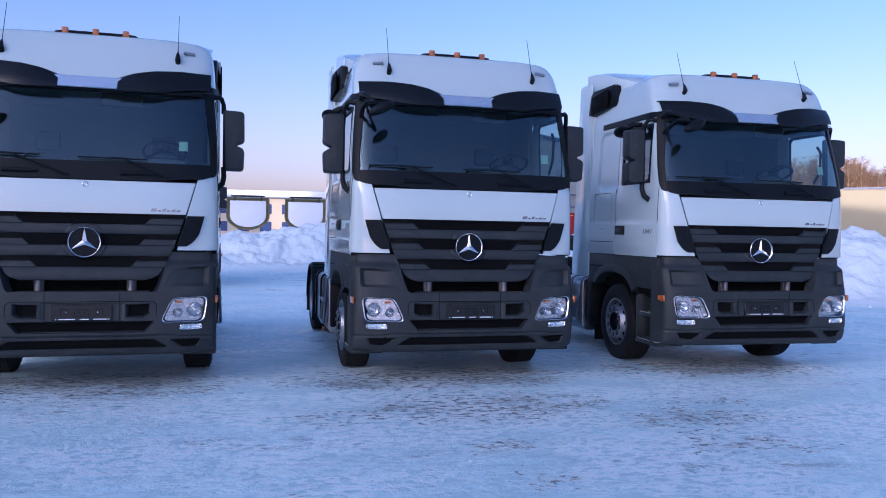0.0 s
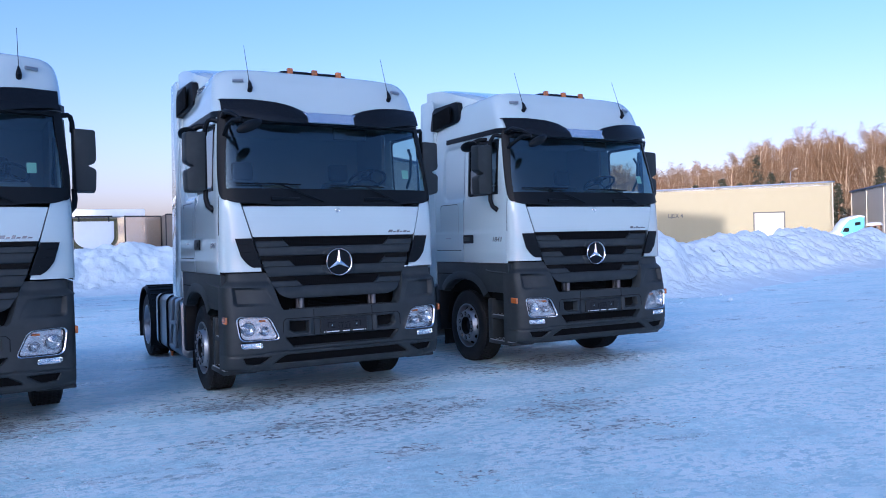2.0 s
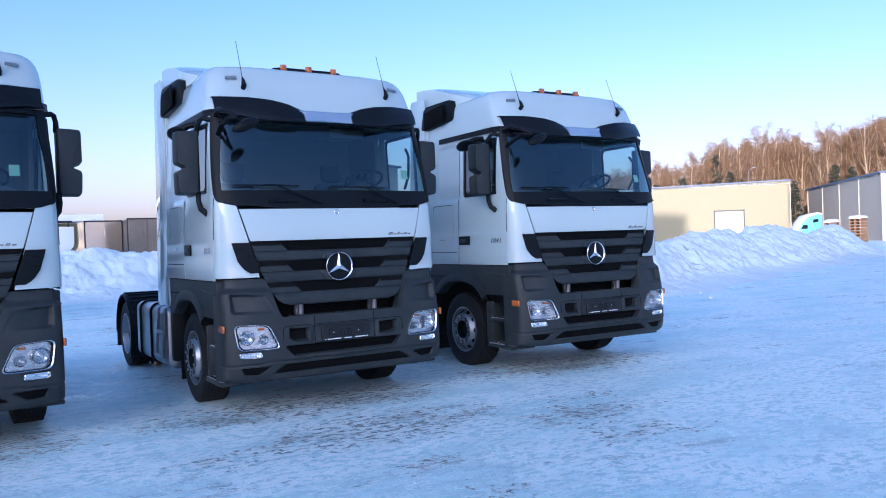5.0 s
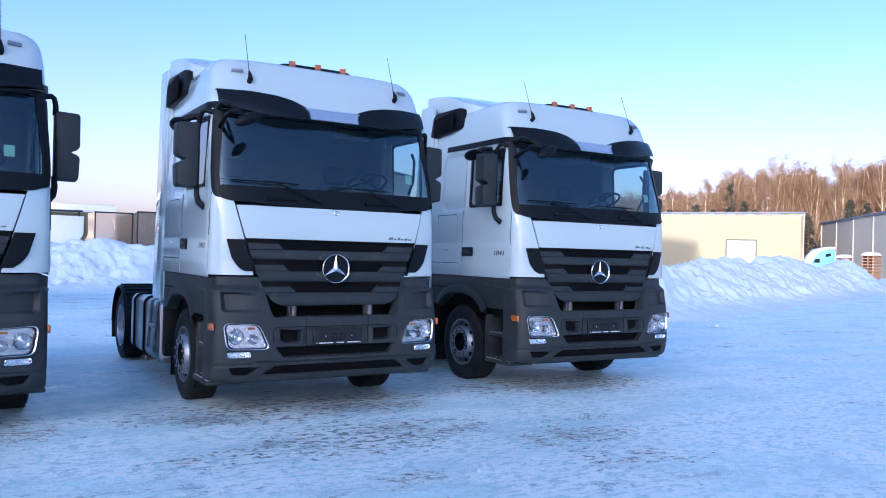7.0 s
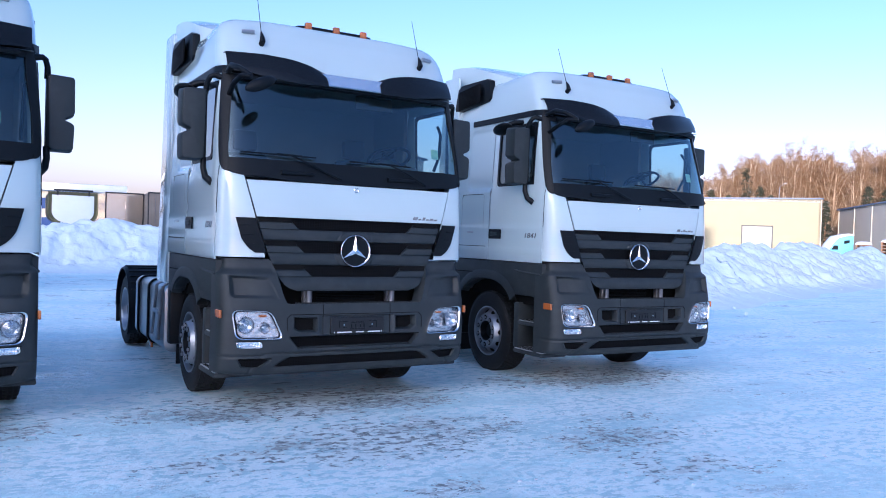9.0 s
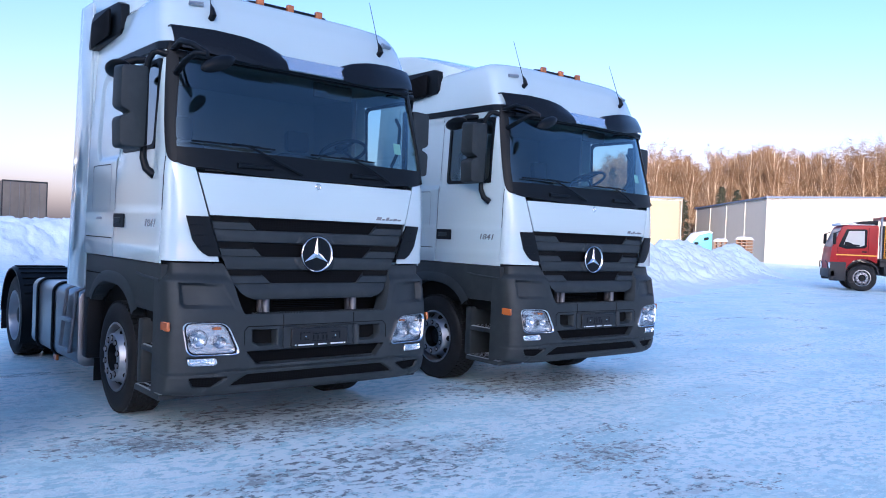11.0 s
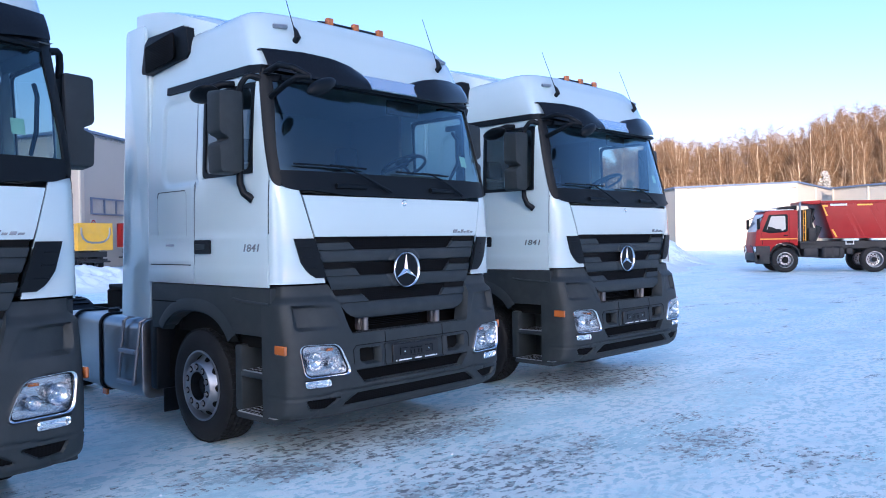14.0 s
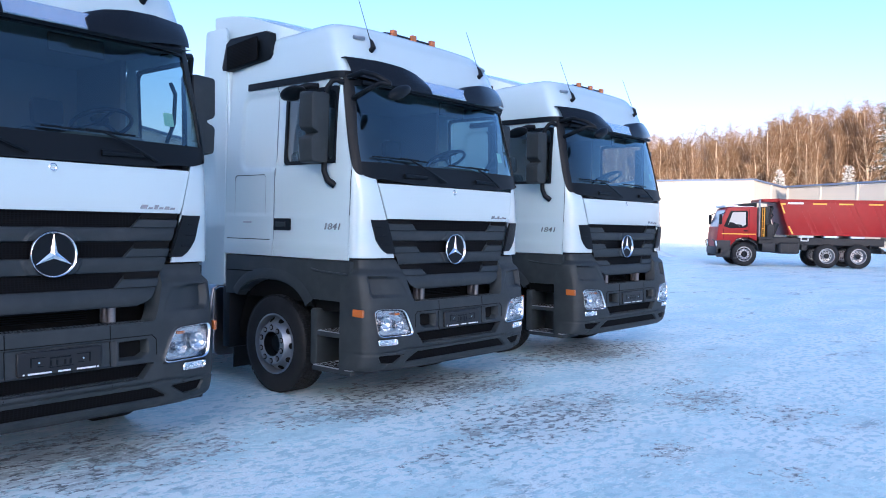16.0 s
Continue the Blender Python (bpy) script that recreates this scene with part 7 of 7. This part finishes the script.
# ---- blue bitumen tanker ----
tanker = thing("tank_trailer", "dark blue bitumen tank trailer with a yellow top", "trailer")
bm = bmesh.new()
lathe(bm, [(-0.2, 0.01), (-0.1, 0.8), (0.0, 1.05), (11.0, 1.05), (11.1, 0.8), (11.2, 0.01)], 32)
bmesh.ops.transform(bm, matrix=Matrix.Translation((0, 0, 2.45)), verts=bm.verts[:])
bmesh.ops.recalc_face_normals(bm, faces=bm.faces[:])
tk = part("tank", bm, BLUE, tanker, "dark blue cylindrical tank")
bm = bmesh.new()
prism(bm, [(0.3, 3.38), (1.2, 3.75), (10.6, 3.75), (10.8, 3.38)], "y", -0.75, 0.75, 0.05)
part("top_walkway", bm, TAPE, tanker, "yellow top walkway")
bm = bmesh.new()
box(bm, (0.0, -0.5, 1.0), (11, 0.5, 1.35))
box(bm, (2.6, -0.9, 0.0), (2.9, -0.7, 1.2))
box(bm, (2.6, 0.7, 0.0), (2.9, 0.9, 1.2))
part("chassis", bm, FRAMEGREY, tanker)
for y in (-1, 1):
    for x in (7.2, 8.5, 9.8):
        bm = bmesh.new()
        lathe(bm, [(-0.15, 0.3), (-0.15, 0.5), (0.15, 0.5), (0.15, 0.3), (0.05, 0.01)], 24)
        bmesh.ops.transform(bm, matrix=Matrix.Translation((x, y, 0.5)) @ Matrix.Rotation(radians(90), 4, "Z"), verts=bm.verts[:])
        part("wheel", bm, RUBBER, tanker)
bm = lettering("Битум", 0.6, 0.01)
for v in bm.verts:
    v.co = Vector((v.co.x + 1.0, -math.sqrt(max(0, 1.08 ** 2 - (v.co.z + 2.35 - 2.45) ** 2)), v.co.z + 2.35))
part("sign_lettering", bm, INK, tk, "white painted word")
tanker.matrix_basis = pose(69.0, 20.5, 0, 0, 0, -78)

# ---- parked pickup behind the bank, and a yard lamp ----
pickup = thing("parked_pickup", "grey pickup parked behind the snow bank", "car")
bm = bmesh.new()
prism(bm, [(0, 0.5), (0.05, 1.0), (1.3, 1.15), (2.0, 1.85), (3.3, 1.88), (3.6, 1.2), (5.2, 1.15), (5.25, 0.5)], "x", -0.9, 0.9, 0.06)
bod = part("body", bm, material("grey_car_paint", (0.16, 0.18, 0.21), 0.3, coat=0.4, vary=0.1), pickup)
for s in (-1, 1):
    bm = bmesh.new()
    prism(bm, [(1.55, 1.2), (2.05, 1.74), (3.2, 1.76), (3.4, 1.2)], "x", s * 0.9, s * 0.91)
    part("side_window", bm, PANEGREY, bod)
    for y in (1.0, 4.2):
        bm = bmesh.new()
        lathe(bm, [(-0.12, 0.22), (-0.12, 0.38), (0.12, 0.38), (0.12, 0.22), (0.05, 0.01)], 24)
        bmesh.ops.transform(bm, matrix=Matrix.Translation((s * 0.82, y, 0.38)), verts=bm.verts[:])
        part("wheel", bm, RUBBER, pickup)
bm = bmesh.new()
prism(bm, [(1.9, 1.84), (3.4, 1.86), (3.35, 2.0), (2.0, 1.98)], "x", -0.85, 0.85, 0.03)
part("roof_snow", bm, SNOWCAP, pickup)
pickup.matrix_basis = pose(32.0, 36.0, 0.35, 0, 0, 50)

lamp = thing("yard_lamp", "tall steel yard lamp pole before the wood", "lamp")
bm = bmesh.new()
tube(bm, [(0, 0, 0), (0, 0, 11.5), (0.6, -0.5, 12.0)], [0.07, 0.05, 0.04], 8)
part("pole", bm, STEEL, lamp)
bm = bmesh.new()
box(bm, (0.45, -0.8, 11.92), (0.8, -0.35, 12.08), 0.04)
part("lamp_head", bm, GATE, lamp, "white lamp head")
lamp.matrix_basis = pose(*AZ(51.4, 140), 0)

# ---- the wood ----
BARK = material("birch_bark", (0.74, 0.60, 0.42), 0.85, vary=0.25, scale=1.5, bump=0.3, bump_scale=8, dirt=(0.16, 0.11, 0.075), dirt_amount=0.6)
TWIG = material("brown_birch_twigs", (0.228, 0.138, 0.072), 0.9, vary=0.5, island=True)
PINEBARK = material("pine_bark", (0.22, 0.12, 0.07), 0.9, vary=0.3, scale=2)
NEEDLE = material("dark_needles", (0.045, 0.05, 0.03), 0.85, vary=0.5, island=True)
FROST = material("snow_on_boughs", (0.70, 0.68, 0.64), 0.85, vary=0.1, island=True)


def strips(items):
    """Thin tapering leaves or twigs, as one mesh: rows of (foot, tip, width)."""
    vs, fs = [], []
    for a, b, w in items:
        d = (b - a)
        s = d.cross(Vector((random.uniform(-1, 1), random.uniform(-1, 1), random.uniform(-0.3, 0.3))))
        if s.length < 1e-6:
            continue
        s = s.normalized() * w
        m = a.lerp(b, 0.5)
        i = len(vs)
        vs += [a - s * 0.6, a + s * 0.6, m + s * 0.6, m - s * 0.6, b]
        fs += [(i, i + 1, i + 2, i + 3), (i + 3, i + 2, i + 4)]
    return vs, fs


def make_birch(seed, h):
    random.seed(seed)
    t = thing("birch_tree", "bare leafless birch with pale trunk and brown twigs", "tree", "wood edge")
    bm = bmesh.new()
    lean = Vector((random.uniform(-0.08, 0.08), random.uniform(-0.08, 0.08), 0))
    trunk = [Vector((0, 0, 0))]
    for k in range(1, 9):
        trunk.append(lean * h * (k / 8) ** 1.3 + Vector((random.uniform(-0.15, 0.15), random.uniform(-0.15, 0.15), h * 0.94 * k / 8)))
    tube(bm, trunk, [0.19 * (1 - k / 9.0) + 0.02 for k in range(9)], 6)
    twigs = []
    for i in range(30):
        f = 0.20 + 0.74 * (i / 30) ** 0.9
        k = min(7, int(f * 8))
        p = trunk[k].lerp(trunk[k + 1], f * 8 - k)
        a = random.uniform(0, 2 * math.pi)
        ln = h * random.uniform(0.13, 0.26) * (1.15 - f * 0.75)
        out = Vector((math.cos(a), math.sin(a), 0))
        p1 = p + out * ln * 0.40 + Vector((0, 0, ln * 0.50))
        p2 = p1 + out * ln * 0.28 + Vector((0, 0, ln * 0.75))
        tube(bm, [p, p1, p2], [0.070 * (1.2 - f), 0.048 * (1.2 - f), 0.016], 4, False)
        for j in range(92):
            u = random.random() ** 0.7
            o = p.lerp(p1, u * 1.6) if u < 0.62 else p1.lerp(p2, (u - 0.62) / 0.38)
            d = Vector((random.gauss(0, 0.50), random.gauss(0, 0.50), random.uniform(-0.25, 0.85))) + out * 0.3
            e = o + d * random.uniform(0.4, 0.95)
            twigs.append((o, e, random.uniform(0.009, 0.022)))
            for q in range(2):
                e2 = e + Vector((random.gauss(0, 0.4), random.gauss(0, 0.4), random.uniform(-0.5, 0.5)))
                twigs.append((o.lerp(e, 0.6), e2, random.uniform(0.007, 0.016)))
    part("trunk", bm, BARK, t)
    me = bpy.data.meshes.new("crown")
    vs, fs = strips(twigs)
    me.from_pydata([tuple(v) for v in vs], [], fs)
    me.materials.append(TWIG)
    ob = new("crown", me)
    ob.parent = t
    tagged(ob, "haze of brown twigs")
    return t


def make_conifer(seed, h, frost, label):
    random.seed(seed)
    t = thing("conifer_tree", label, "tree", "conifers in the wood")
    bm = bmesh.new()
    tube(bm, [(0, 0, 0), (0.1, 0, h * 0.5), (0, 0.05, h * 0.98)], [0.22, 0.14, 0.03], 7)
    part("trunk", bm, PINEBARK, t)
    green, white = [], []
    for i in range(60):
        f = 0.28 + 0.71 * i / 60
        ln = h * 0.17 * (1.1 - f) ** 0.8 * random.uniform(0.7, 1.2)
        a = random.uniform(0, 2 * math.pi)
        out = Vector((math.cos(a), math.sin(a), -0.15))
        o = Vector((0, 0, h * f))
        for j in range(60):
            p = o + out * ln * random.uniform(0.15, 1.0) + Vector((random.gauss(0, 0.16), random.gauss(0, 0.16), random.gauss(0, 0.12)))
            q = p + Vector((random.gauss(0, 0.22), random.gauss(0, 0.22), random.uniform(-0.25, 0.12)))
            (white if random.random() < frost else green).append((p, q, random.uniform(0.03, 0.08)))
    for nm, it, mat in (("needles", green, NEEDLE), ("bough_snow", white, FROST)):
        if not it:
            continue
        me = bpy.data.meshes.new(nm)
        vs, fs = strips(it)
        me.from_pydata([tuple(v) for v in vs], [], fs)
        me.materials.append(mat)
        ob = new(nm, me)
        ob.parent = t
        tagged(ob, kind="stuff")
    return t


def place_wood():
    kinds = [make_birch(11 + k, h) for k, h in enumerate((17.0, 18.5, 16.0, 19.0))]
    random.seed(77)
    crest = [(30, 15.0), (38, 15.4), (45, 14.8), (49, 18.0), (52.4, 20.4), (55.4, 19.6), (58.7, 20.4), (62, 19.2), (66, 20.8), (70, 22.6), (76, 24.6), (84, 26.0)]
    spots = []
    for row, d in enumerate((150, 157, 164, 172)):
        n = (74, 70, 62, 58)[row]
        for i in range(n):
            az = 31 + 52 * (i + random.uniform(-0.4, 0.4)) / n
            spots.append((az, d + random.uniform(-3, 3)))
    for i, (az, d) in enumerate(spots):
        k = kinds[i % 4]
        x, y = AZ(az, d)
        h = lerp(crest, az) * d / 155 * random.uniform(0.80, 1.06)
        sc = h / (17.0, 18.5, 16.0, 19.0)[i % 4]
        m = Matrix.LocRotScale((x, y, 0), Euler((0, 0, random.uniform(0, 6.28))), (sc * random.uniform(0.9, 1.2), sc * random.uniform(0.9, 1.2), sc))
        if i < 4:
            k.matrix_basis = m
        else:
            c = copy_thing(k, Matrix())
            c.matrix_basis = m
    for az, d, h, frost, seed in ((49.4, 148, 15.5, 0.03, 1), (48.2, 146, 10.5, 0.03, 2), (47.1, 147, 11.5, 0.03, 3), (56.6, 144, 12.0, 0.02, 4), (45.4, 147, 10.5, 0.03, 5), (39.4, 146, 13.0, 0.05, 9),
                              (50.2, 146, 12.0, 0.03, 11), (50.9, 145, 10.5, 0.03, 12), (46.2, 146, 10.0, 0.03, 13), (54.2, 143, 9.5, 0.03, 14), (57.6, 145, 11.5, 0.02, 15), (53.4, 144, 8.5, 0.03, 16),
                              (69.1, 141, 12.0, 0.65, 6), (73.2, 140, 12.5, 0.65, 7), (75.4, 139, 22.0, 0.30, 8), (66.6, 141, 9.5, 0.5, 10)):
        c = make_conifer(seed, h, frost, "snow-dusted conifer among the birches" if frost > 0.2 else "dark conifer among the birches")
        c.matrix_basis = pose(*AZ(az, d), 0)
    # undergrowth as one thicket
    items = []
    for i in range(15000):
        az, d = random.uniform(30, 86), random.uniform(144, 176)
        x, y = AZ(az, d)
        z = random.uniform(0, 7.5)
        o = Vector((x, y, z))
        items.append((o, o + Vector((random.gauss(0, 0.5), random.gauss(0, 0.5), random.uniform(0.6, 2.2))), random.uniform(0.015, 0.045)))
    me = bpy.data.meshes.new("thicket")
    vs, fs = strips(items)
    me.from_pydata([tuple(v) for v in vs], [], fs)
    me.materials.append(TWIG)
    tagged(new("thicket", me), "brown leafless undergrowth under the birches", "undergrowth", kind="stuff")


place_wood()
